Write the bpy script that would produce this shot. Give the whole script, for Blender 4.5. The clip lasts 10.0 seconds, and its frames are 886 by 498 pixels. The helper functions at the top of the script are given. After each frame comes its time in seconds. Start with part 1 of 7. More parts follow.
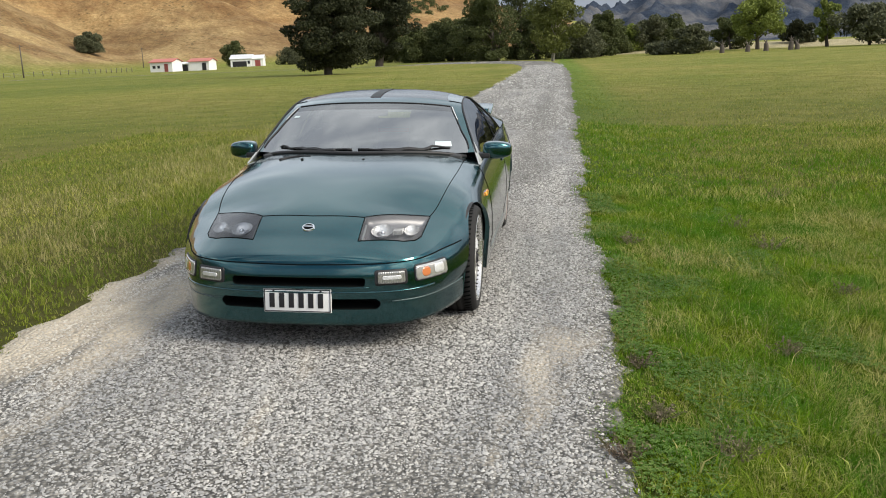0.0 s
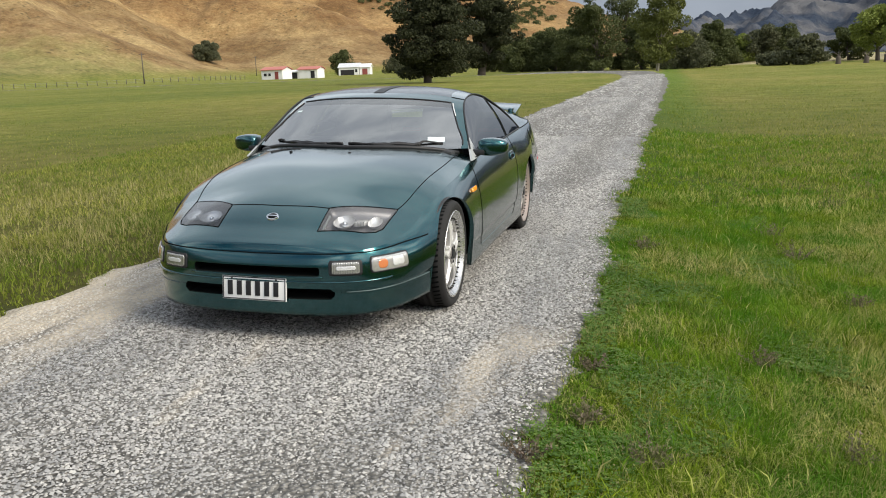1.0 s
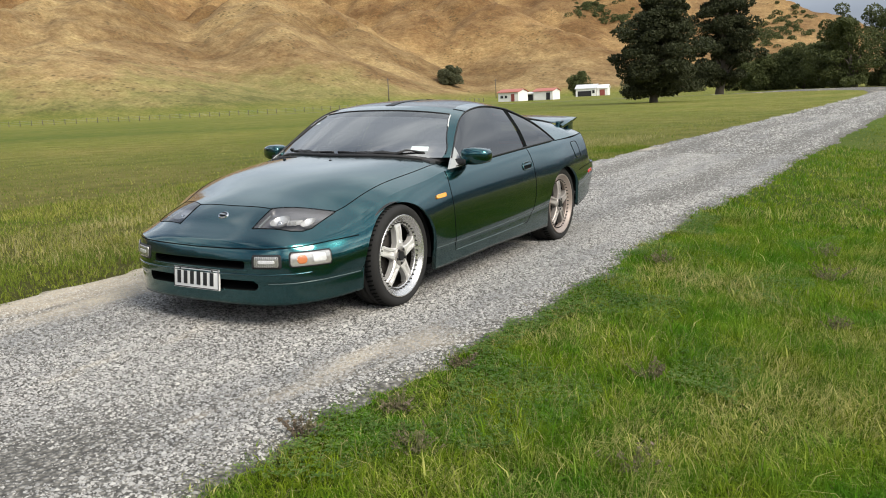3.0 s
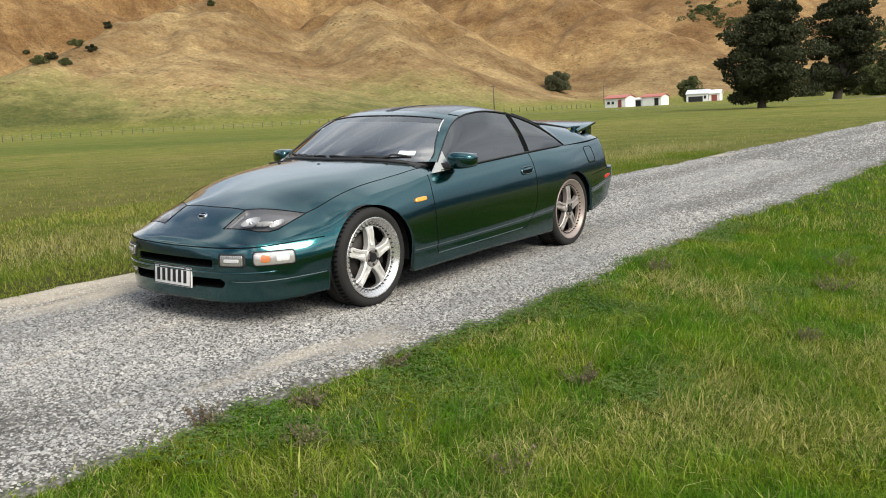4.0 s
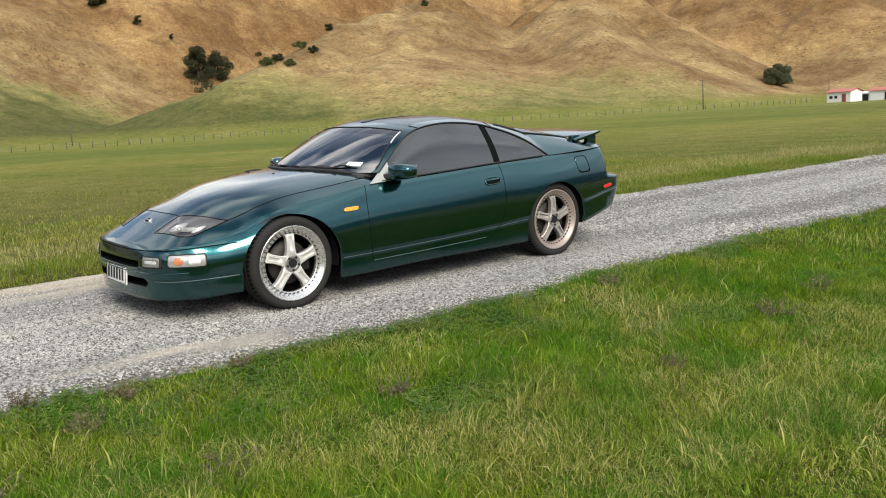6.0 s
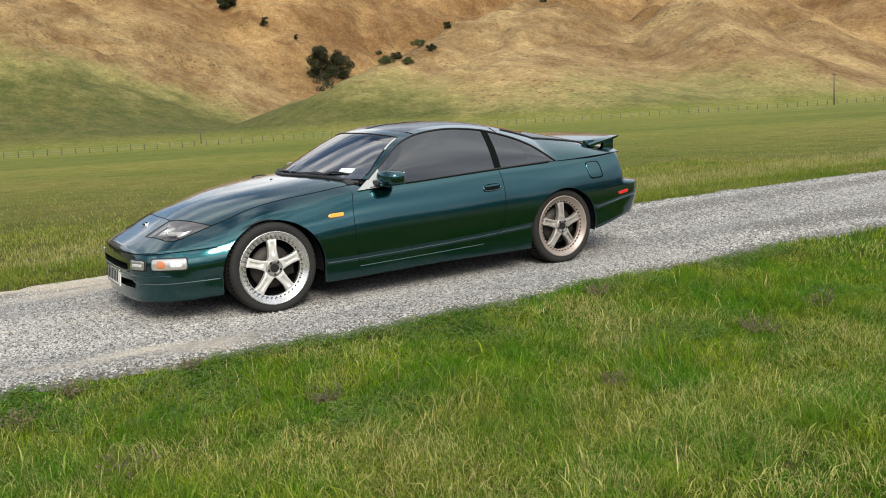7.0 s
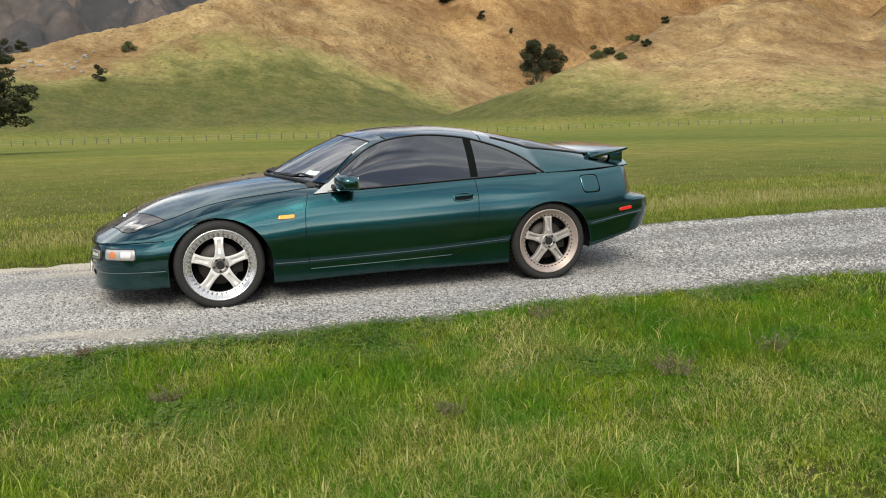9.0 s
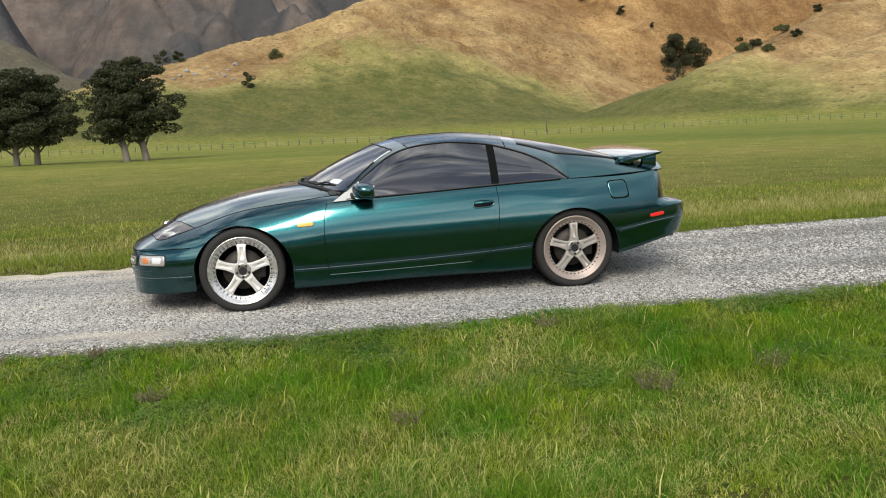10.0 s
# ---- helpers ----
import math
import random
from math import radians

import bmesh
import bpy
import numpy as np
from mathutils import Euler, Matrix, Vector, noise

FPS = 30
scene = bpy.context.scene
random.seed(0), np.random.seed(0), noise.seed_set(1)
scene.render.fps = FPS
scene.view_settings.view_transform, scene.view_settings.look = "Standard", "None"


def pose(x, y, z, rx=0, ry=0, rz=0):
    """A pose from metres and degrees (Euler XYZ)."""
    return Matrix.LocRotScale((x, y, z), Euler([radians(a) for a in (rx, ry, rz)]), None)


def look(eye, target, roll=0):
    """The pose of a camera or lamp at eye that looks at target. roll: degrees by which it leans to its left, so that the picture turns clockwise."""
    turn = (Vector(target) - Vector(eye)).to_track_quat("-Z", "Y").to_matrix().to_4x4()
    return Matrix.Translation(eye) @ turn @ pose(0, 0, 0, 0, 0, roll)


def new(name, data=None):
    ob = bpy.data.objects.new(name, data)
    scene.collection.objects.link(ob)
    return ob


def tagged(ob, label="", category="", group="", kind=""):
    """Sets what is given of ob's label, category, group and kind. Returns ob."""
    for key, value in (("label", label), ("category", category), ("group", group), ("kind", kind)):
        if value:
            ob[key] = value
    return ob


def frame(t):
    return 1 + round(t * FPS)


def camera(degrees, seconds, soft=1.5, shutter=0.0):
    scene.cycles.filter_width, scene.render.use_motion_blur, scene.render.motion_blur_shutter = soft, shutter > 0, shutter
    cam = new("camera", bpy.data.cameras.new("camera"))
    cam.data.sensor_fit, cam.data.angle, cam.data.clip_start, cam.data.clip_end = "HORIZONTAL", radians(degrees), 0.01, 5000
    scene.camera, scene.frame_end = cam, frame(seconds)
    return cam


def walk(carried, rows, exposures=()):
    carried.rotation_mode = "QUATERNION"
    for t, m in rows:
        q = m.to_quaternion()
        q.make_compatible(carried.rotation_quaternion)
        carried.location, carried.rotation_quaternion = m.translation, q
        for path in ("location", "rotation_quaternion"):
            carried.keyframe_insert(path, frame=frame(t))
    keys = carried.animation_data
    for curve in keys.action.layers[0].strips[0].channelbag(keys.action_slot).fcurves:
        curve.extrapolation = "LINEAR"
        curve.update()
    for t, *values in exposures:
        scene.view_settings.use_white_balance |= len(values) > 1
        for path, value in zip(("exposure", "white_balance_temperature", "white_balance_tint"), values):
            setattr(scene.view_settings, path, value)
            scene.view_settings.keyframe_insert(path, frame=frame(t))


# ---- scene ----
cam = camera(53.3, 10.0, 1.0)
PATH = [
    (0, (1.322, -5.144, 1.542), (1.066, -3.21, 1.101), -0.7),
    (0.5, (1.679, -5.098, 1.517), (1.241, -3.196, 1.082), -1.4),
    (1, (2.044, -4.955, 1.438), (1.562, -3.06, 1.02), -0.4),
    (1.5, (2.506, -4.874, 1.37), (1.798, -3.038, 1.011), -0.5),
    (2, (2.874, -4.745, 1.343), (2.127, -2.924, 0.984), -0.3),
    (2.2, (3.044, -4.709, 1.347), (2.28, -2.897, 0.986), -0.5),
    (3.3, (3.986, -4.423, 1.326), (2.946, -2.751, 0.97), -1.5),
    (3.5, (4.129, -4.326, 1.301), (3.069, -2.667, 0.953), -1.4),
    (4, (4.503, -4.143, 1.316), (3.322, -2.566, 0.974), -1.8),
    (4.5, (4.96, -3.925, 1.345), (3.624, -2.477, 1.001), -2.4),
    (5, (5.275, -3.593, 1.326), (3.874, -2.208, 0.988), -2.7),
    (5.5, (5.692, -3.286, 1.336), (4.211, -1.982, 1.012), -3.0),
    (5.7, (5.835, -3.162, 1.369), (4.344, -1.87, 1.041), -2.6),
    (6.8, (6.451, -2.363, 1.38), (4.808, -1.272, 1.045), -2.7),
    (7, (6.567, -2.192, 1.404), (4.894, -1.148, 1.074), -2.7),
    (7.5, (6.755, -1.774, 1.393), (4.995, -0.88, 1.071), -1.7),
    (8, (6.92, -1.367, 1.422), (5.139, -0.518, 1.099), -1.4),
    (8.5, (7.14, -0.922, 1.452), (5.285, -0.249, 1.128), -1.6),
    (9, (7.216, -0.468, 1.434), (5.346, 0.161, 1.106), -1.1),
    (9.5, (7.356, -0.016, 1.441), (5.466, 0.553, 1.12), -1.4),
    (10, (7.472, 0.406, 1.47), (5.525, 0.732, 1.15), -2.4),
]
LEVEL = pose(0, 0, 0, 0, 1.72, 0)  # the road's camber, on which the car stands
walk(cam, [(t, LEVEL @ look(eye, target, roll)) for t, eye, target, roll in PATH])

# ---- light ----
SUN_EL, SUN_AZ = 37.0, 108.0  # degrees; azimuth clockwise from +y
world = bpy.data.worlds.new("sky")
scene.world = world
world.use_nodes = True
wt = world.node_tree
wt.nodes.clear()


def add(tree, kind, **values):
    n = tree.nodes.new(kind)
    for k, v in values.items():
        if k in ("noise_dimensions", "sky_type", "sun_disc", "sun_elevation", "sun_rotation", "blend_type", "data_type", "operation", "feature", "distance",
                 "noise_type", "interpolation", "musgrave_type", "wave_type", "bands_direction", "mode", "invert", "air_density", "dust_density", "ozone_density"):
            if k == "sky_type": n.sky_type = v
            elif k == "sun_disc": n.sun_disc = v
            elif k == "sun_elevation": n.sun_elevation = v
            elif k == "sun_rotation": n.sun_rotation = v
            elif k == "blend_type": n.blend_type = v
            elif k == "data_type": n.data_type = v
            elif k == "operation": n.operation = v
            elif k == "feature": n.feature = v
        else:
            n.inputs[k].default_value = v
    return n


def ramp(tree, source, stops):
    r = tree.nodes.new("ShaderNodeValToRGB")
    while len(r.color_ramp.elements) < len(stops):
        r.color_ramp.elements.new(0.5)
    for e, (p, c) in zip(r.color_ramp.elements, stops):
        e.position = p
        e.color = (*c, 1) if len(c) == 3 else c
    tree.links.new(source, r.inputs[0])
    return r.outputs[0]


sky = add(wt, "ShaderNodeTexSky", sky_type="NISHITA", sun_disc=False, sun_elevation=radians(SUN_EL), sun_rotation=radians(SUN_AZ))
coord = wt.nodes.new("ShaderNodeTexCoord")
squash = wt.nodes.new("ShaderNodeMapping")
squash.inputs["Scale"].default_value = (1.0, 1.0, 2.6)
wt.links.new(coord.outputs["Generated"], squash.inputs["Vector"])
cloud = add(wt, "ShaderNodeTexNoise", Scale=2.3, Detail=7.0, Roughness=0.55, Distortion=0.4)
wt.links.new(squash.outputs[0], cloud.inputs["Vector"])
cover = ramp(wt, cloud.outputs["Fac"], [(0.42, (0, 0, 0)), (0.54, (1, 1, 1))])
cloud2 = add(wt, "ShaderNodeTexNoise", Scale=3.6, Detail=6.0, Roughness=0.5)
wt.links.new(squash.outputs[0], cloud2.inputs["Vector"])
grey = ramp(wt, cloud2.outputs["Fac"], [(0.38, (3.4, 3.9, 5.0)), (0.48, (6.4, 6.8, 7.6)), (0.57, (11.0, 10.9, 10.8)), (0.66, (16.5, 16.0, 15.3))])
# clouds stand brighter towards the sun
toward = wt.nodes.new("ShaderNodeVectorMath")
toward.operation = "DOT_PRODUCT"
wt.links.new(coord.outputs["Generated"], toward.inputs[0])
toward.inputs[1].default_value = (math.sin(radians(SUN_AZ)) * math.cos(radians(SUN_EL)), math.cos(radians(SUN_AZ)) * math.cos(radians(SUN_EL)), math.sin(radians(SUN_EL)))
near_sun = ramp(wt, toward.outputs["Value"], [(0.35, (1.05, 1.05, 1.05)), (0.72, (1.65, 1.65, 1.62)), (1.0, (2.2, 2.15, 2.05))])
brighter = wt.nodes.new("ShaderNodeVectorMath")
brighter.operation = "MULTIPLY"
wt.links.new(grey, brighter.inputs[0])
wt.links.new(near_sun, brighter.inputs[1])
grey = brighter.outputs["Vector"]
mixsky = wt.nodes.new("ShaderNodeMix")
mixsky.data_type = "RGBA"
wt.links.new(cover, mixsky.inputs["Factor"])
wt.links.new(sky.outputs[0], mixsky.inputs["A"])
wt.links.new(grey, mixsky.inputs["B"])
# up the valley the cloud closes to an even high layer
height = wt.nodes.new("ShaderNodeSeparateXYZ")
wt.links.new(coord.outputs["Generated"], height.inputs[0])
lean = wt.nodes.new("ShaderNodeMath")
lean.operation = "MULTIPLY_ADD"
lean.inputs[1].default_value = 0.35
wt.links.new(height.outputs["Z"], lean.inputs[0])
wt.links.new(height.outputs["Y"], lean.inputs[2])
closed = ramp(wt, lean.outputs[0], [(0.42, (0, 0, 0)), (0.70, (0.92, 0.92, 0.92))])
veil = wt.nodes.new("ShaderNodeMix")
veil.data_type = "RGBA"
wt.links.new(closed, veil.inputs["Factor"])
wt.links.new(mixsky.outputs["Result"], veil.inputs["A"])
layer = ramp(wt, height.outputs["Z"], [(0.06, (2.9, 3.25, 3.9)), (0.16, (4.4, 4.9, 5.5)), (0.34, (7.8, 8.5, 9.3)), (0.75, (8.4, 9.1, 9.7))])
folds = ramp(wt, cloud2.outputs["Fac"], [(0.36, (0.80, 0.81, 0.84)), (0.50, (0.98, 0.98, 0.98)), (0.64, (1.16, 1.15, 1.14))])
folded = wt.nodes.new("ShaderNodeVectorMath")
folded.operation = "MULTIPLY"
wt.links.new(layer, folded.inputs[0])
wt.links.new(folds, folded.inputs[1])
wt.links.new(folded.outputs["Vector"], veil.inputs["B"])
back = add(wt, "ShaderNodeBackground", Strength=0.125)
wt.links.new(veil.outputs["Result"], back.inputs["Color"])
wout = wt.nodes.new("ShaderNodeOutputWorld")
wt.links.new(back.outputs[0], wout.inputs["Surface"])

sun = new("sun", bpy.data.lights.new("sun", "SUN"))
sun.data.energy, sun.data.angle, sun.data.color = 3.6, radians(25), (1.0, 0.92, 0.79)
a, e = radians(SUN_AZ), radians(SUN_EL)
sun.matrix_world = look((0, 0, 60), Vector((0, 0, 60)) - Vector((math.sin(a) * math.cos(e), math.cos(a) * math.cos(e), math.sin(e))))
scene.view_settings.exposure = 0.0


# ---- materials ----
def material(name, rough=0.6, metal=0.0, color=(0.5, 0.5, 0.5), coat=0.0, spec=0.5):
    m = bpy.data.materials.new(name)
    m.use_nodes = True
    p = m.node_tree.nodes["Principled BSDF"]
    p.inputs["Base Color"].default_value = (*color, 1)
    p.inputs["Roughness"].default_value = rough
    p.inputs["Metallic"].default_value = metal
    p.inputs["Coat Weight"].default_value = coat
    p.inputs["Coat Roughness"].default_value = 0.03
    p.inputs["Coat IOR"].default_value = 1.60
    p.inputs["Specular IOR Level"].default_value = spec
    return m


def position(m):
    t = m.node_tree
    g = t.nodes.new("ShaderNodeNewGeometry")
    return t, g


def noise_of(t, vector, scale, detail=4.0, rough=0.55, stretch=None, distortion=0.0):
    n = add(t, "ShaderNodeTexNoise", Scale=scale, Detail=detail, Roughness=rough, Distortion=distortion)
    if stretch:
        mp = t.nodes.new("ShaderNodeMapping")
        mp.inputs["Scale"].default_value = stretch
        t.links.new(vector, mp.inputs["Vector"])
        vector = mp.outputs[0]
    t.links.new(vector, n.inputs["Vector"])
    return n.outputs["Fac"]


def mix(t, fac, a, b, kind="MIX"):
    n = t.nodes.new("ShaderNodeMix")
    n.data_type, n.blend_type = "RGBA", kind
    for v, k in ((fac, "Factor"), (a, "A"), (b, "B")):
        sock = [q for q in n.inputs if q.name == k and q.type == ("VALUE" if k == "Factor" else "RGBA")][0]
        if isinstance(v, (int, float)):
            sock.default_value = v
        elif isinstance(v, tuple):
            sock.default_value = (*v, 1)
        else:
            t.links.new(v, sock)
    return [q for q in n.outputs if q.type == "RGBA"][0]


def calc(t, op, a, b, c=None):
    n = t.nodes.new("ShaderNodeMath")
    n.operation = op
    for i, v in enumerate((a, b, c)):
        if v is None:
            continue
        if isinstance(v, (int, float)):
            n.inputs[i].default_value = v
        else:
            t.links.new(v, n.inputs[i])
    return n.outputs[0]


def bump(m, height, strength=0.3, distance=0.01):
    t = m.node_tree
    b = add(t, "ShaderNodeBump", Strength=strength, Distance=distance)
    t.links.new(height, b.inputs["Height"])
    t.links.new(b.outputs[0], t.nodes["Principled BSDF"].inputs["Normal"])


def colour(m, socket):
    m.node_tree.links.new(socket, m.node_tree.nodes["Principled BSDF"].inputs["Base Color"])


def plain(name, col, rough=0.6, metal=0.0, vary=0.25, scale=30.0, coat=0.0, relief=0.0, spec=0.5):
    """A surface of one colour with grain and wear at two scales."""
    m = material(name, rough, metal, col, coat, spec)
    t = m.node_tree
    c = t.nodes.new("ShaderNodeTexCoord").outputs["Object"]
    big, small = noise_of(t, c, scale * 0.15), noise_of(t, c, scale, 6.0)
    dark, light = tuple(v * (1 - vary) for v in col), tuple(min(1, v * (1 + vary)) for v in col)
    colour(m, mix(t, big, mix(t, small, dark, col), mix(t, small, col, light)))
    r = t.nodes.new("ShaderNodeMapRange")
    r.inputs["To Min"].default_value, r.inputs["To Max"].default_value = max(0, rough - 0.08), min(1, rough + 0.08)
    t.links.new(small, r.inputs["Value"])
    t.links.new(r.outputs[0], t.nodes["Principled BSDF"].inputs["Roughness"])
    if relief:
        bump(m, small, relief, 0.004)
    return m


def tinted(name, tint, gloss_rough=0.02, ior=2.0):
    """Thin tinted glass: lets tinted light through and mirrors by Fresnel."""
    m = bpy.data.materials.new(name)
    m.use_nodes = True
    t = m.node_tree
    t.nodes.clear()
    tr = t.nodes.new("ShaderNodeBsdfTransparent")
    tr.inputs[0].default_value = (*tint, 1)
    gl = t.nodes.new("ShaderNodeBsdfGlossy")
    gl.inputs["Roughness"].default_value = gloss_rough
    gl.inputs["Color"].default_value = (1, 1, 1, 1)
    fr = t.nodes.new("ShaderNodeFresnel")
    fr.inputs["IOR"].default_value = ior
    mx = t.nodes.new("ShaderNodeMixShader")
    t.links.new(fr.outputs[0], mx.inputs[0])
    t.links.new(tr.outputs[0], mx.inputs[1])
    t.links.new(gl.outputs[0], mx.inputs[2])
    o = t.nodes.new("ShaderNodeOutputMaterial")
    t.links.new(mx.outputs[0], o.inputs["Surface"])
    return m


# car paint: dark green metallic with a clear coat and a little dust
PAINT = material("green_metallic_paint", 0.22, 1.0, (0.004, 0.075, 0.068), 1.0)
PAINT.node_tree.nodes["Principled BSDF"].inputs["Coat IOR"].default_value = 1.62
PAINT.node_tree.nodes["Principled BSDF"].inputs["Coat Roughness"].default_value = 0.09
_t = PAINT.node_tree
_c = _t.nodes.new("ShaderNodeTexCoord").outputs["Object"]
_dust = noise_of(_t, _c, 3.0, 8.0, 0.65)
_flake = noise_of(_t, _c, 160.0, 2.0)
colour(PAINT, mix(_t, _flake, (0.002, 0.051, 0.059), (0.004, 0.092, 0.102)))
_r = _t.nodes.new("ShaderNodeMapRange")
_r.inputs["To Min"].default_value, _r.inputs["To Max"].default_value = 0.18, 0.26
_t.links.new(_dust, _r.inputs["Value"])
_t.links.new(_r.outputs[0], _t.nodes["Principled BSDF"].inputs["Roughness"])
ROOF_PAINT = plain("dark_roof_glass", (0.012, 0.020, 0.028), 0.25, 0.0, 0.2, 12, 0.4)
BLACK = plain("black_rubber_trim", (0.012, 0.012, 0.013), 0.55, 0.0, 0.3, 60)
# pale colour that paints the highlight along the body's creases
CREASE_HIGHLIGHT = material("painted_crease_highlight", 0.4, 0.3, (0.10, 0.14, 0.14))
# near-black trim; in panel gaps, wells and hollows it stands for shade
SEAM = material("black_trim_and_gap_shade", 0.9, 0.0, (0.004, 0.005, 0.005), 0.0, 0.08)
TYRE = plain("tyre_rubber", (0.019, 0.0185, 0.018), 0.8, 0.0, 0.35, 40, relief=0.15, spec=0.3)
ALLOY = plain("brushed_alloy", (0.74, 0.73, 0.71), 0.34, 0.45, 0.12, 40)
ALLOY_DUSTY = plain("dusty_alloy", (0.37, 0.345, 0.325), 0.45, 0.4, 0.3, 25)
LIP_DUSTY = plain("brown_dusty_lip", (0.33, 0.275, 0.245), 0.42, 0.4, 0.35, 30)
LIP = plain("polished_rim_lip", (0.60, 0.59, 0.58), 0.26, 0.80, 0.12, 30)
HUB_GREY = plain("grey_hub", (0.30, 0.285, 0.27), 0.4, 0.5, 0.25, 60)
DARK_METAL = plain("dark_wheel_barrel", (0.03, 0.028, 0.026), 0.5, 0.6, 0.4, 30)
BRAKE = plain("worn_brake_disc", (0.035, 0.031, 0.028), 0.6, 0.4, 0.4, 60)
CHROME = material("bright_chrome", 0.12, 1.0, (0.75, 0.76, 0.78))
STRIP = plain("worn_bright_strip", (0.70, 0.70, 0.68), 0.35, 0.4, 0.3, 50)
SAIL = plain("pale_grey_sail_panel", (0.36, 0.38, 0.38), 0.4, 0.0, 0.1, 30)
AMBER = material("amber_lens", 0.18, 0.0, (0.90, 0.33, 0.01), 1.0)
RED_LENS = material("red_reflector", 0.25, 0.0, (0.55, 0.012, 0.015), 1.0)
CLEAR_LENS = plain("ribbed_clear_lens", (0.30, 0.30, 0.28), 0.12, 0.45, 0.3, 25, 1.0)
_t = CLEAR_LENS.node_tree
_w = _t.nodes.new("ShaderNodeTexWave")
_w.inputs["Scale"].default_value = 28.0
_t.links.new(_t.nodes.new("ShaderNodeTexCoord").outputs["Object"], _w.inputs["Vector"])
bump(CLEAR_LENS, _w.outputs["Fac"], 0.5, 0.003)
BULB_AMBER = material("orange_bulb", 0.2, 0.0, (0.52, 0.17, 0.06), 1.0)
INDICATOR = plain("pale_indicator_lens", (0.46, 0.45, 0.43), 0.15, 0.5, 0.5, 45, 1.0)
REFLECTOR = plain("lamp_reflector", (0.80, 0.80, 0.80), 0.22, 0.45, 0.4, 70, relief=0.5)
HOUSING = plain("grey_lamp_housing", (0.20, 0.195, 0.205), 0.35, 0.3, 0.3, 40)
LENS = tinted("headlamp_cover", (0.92, 0.93, 0.93), 0.03, 1.5)
GLASS_FRONT = tinted("windscreen_glass", (0.40, 0.48, 0.45), 0.02, 3.4)
GLASS_SIDE = tinted("dark_tinted_glass", (0.05, 0.055, 0.07), 0.02, 2.05)
SHADE_BAND = tinted("tinted_shade_band", (0.20, 0.19, 0.21), 0.02, 2.5)
PLATE_WHITE = plain("plate_white", (0.74, 0.74, 0.72), 0.4, 0.0, 0.06, 20)
PLATE_BLACK = material("plate_black", 0.45, 0.0, (0.01, 0.01, 0.012))
INTERIOR = plain("dark_cabin_trim", (0.030, 0.031, 0.033), 0.75, 0.0, 0.3, 20)
PAPER = plain("paper_label", (0.62, 0.72, 0.72), 0.6, 0.0, 0.08, 40)

# ground
GROUND = material("pasture_and_hill_grass", 0.95, 0.0, (0.1, 0.12, 0.03), 0.0, 0.15)
_t, _g = position(GROUND)
_p = _g.outputs["Position"]
_sep = _t.nodes.new("ShaderNodeSeparateXYZ")
_t.links.new(_p, _sep.inputs[0])
_big = noise_of(_t, _p, 0.012, 5.0, 0.6)
_mid = noise_of(_t, _p, 0.09, 6.0, 0.6)
_fine = ramp(_t, noise_of(_t, _p, 0.8, 9.0, 0.78), [(0.35, (0, 0, 0)), (0.65, (1, 1, 1))])
_terrace = ramp(_t, noise_of(_t, _p, 0.9, 6.0, 0.70, (0.30, 0.30, 0.8)), [(0.40, (0, 0, 0)), (0.64, (1, 1, 1))])
_streak = noise_of(_t, _p, 0.13, 9.0, 0.70)
_pasture = mix(_t, ramp(_t, _mid, [(0.35, (0, 0, 0)), (0.65, (1, 1, 1))]), mix(_t, _fine, (0.100, 0.138, 0.017), (0.228, 0.248, 0.045)), mix(_t, _fine, (0.165, 0.165, 0.028), (0.345, 0.305, 0.090)))
_vor = add(_t, "ShaderNodeTexVoronoi", Scale=0.16)
_t.links.new(_p, _vor.inputs["Vector"])
_tuft = ramp(_t, _vor.outputs["Distance"], [(0.10, (1, 1, 1)), (0.22, (0, 0, 0))])
_dry = mix(_t, ramp(_t, _streak, [(0.32, (0, 0, 0)), (0.68, (1, 1, 1))]), mix(_t, _fine, (0.112, 0.070, 0.026), (0.225, 0.153, 0.066)), mix(_t, _fine, (0.19, 0.140, 0.055), (0.36, 0.285, 0.135)))
_dry = mix(_t, ramp(_t, _mid, [(0.50, (0, 0, 0)), (0.72, (0.503, 0.503, 0.503))]), _dry, mix(_t, _fine, (0.085, 0.050, 0.021), (0.170, 0.108, 0.047)))
_hgreen = mix(_t, ramp(_t, _streak, [(0.35, (0, 0, 0)), (0.65, (1, 1, 1))]), mix(_t, _fine, (0.035, 0.049, 0.010), (0.076, 0.088, 0.020)), mix(_t, _fine, (0.072, 0.076, 0.018), (0.145, 0.130, 0.044)))


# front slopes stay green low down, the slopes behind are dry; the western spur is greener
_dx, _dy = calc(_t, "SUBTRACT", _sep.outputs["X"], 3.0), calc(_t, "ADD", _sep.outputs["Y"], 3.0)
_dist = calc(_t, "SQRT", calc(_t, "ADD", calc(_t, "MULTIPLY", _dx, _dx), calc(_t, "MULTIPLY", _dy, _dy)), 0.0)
_q = calc(_t, "ADD", calc(_t, "MULTIPLY_ADD", _dist, 0.0060, -1.62), calc(_t, "MULTIPLY", _sep.outputs["Z"], 0.0155))
_low = _t.nodes.new("ShaderNodeMapRange")
for _k, _val in (("From Min", 80.0), ("From Max", 160.0), ("To Min", -0.42), ("To Max", 0.30)):
    _low.inputs[_k].default_value = _val
_t.links.new(_sep.outputs["Y"], _low.inputs["Value"])
_q = calc(_t, "ADD", _q, _low.outputs[0])
_q = calc(_t, "ADD", _q, calc(_t, "MULTIPLY_ADD", _big, 1.5, -0.75))
_q = calc(_t, "ADD", _q, calc(_t, "MULTIPLY_ADD", _mid, 0.7, -0.35))
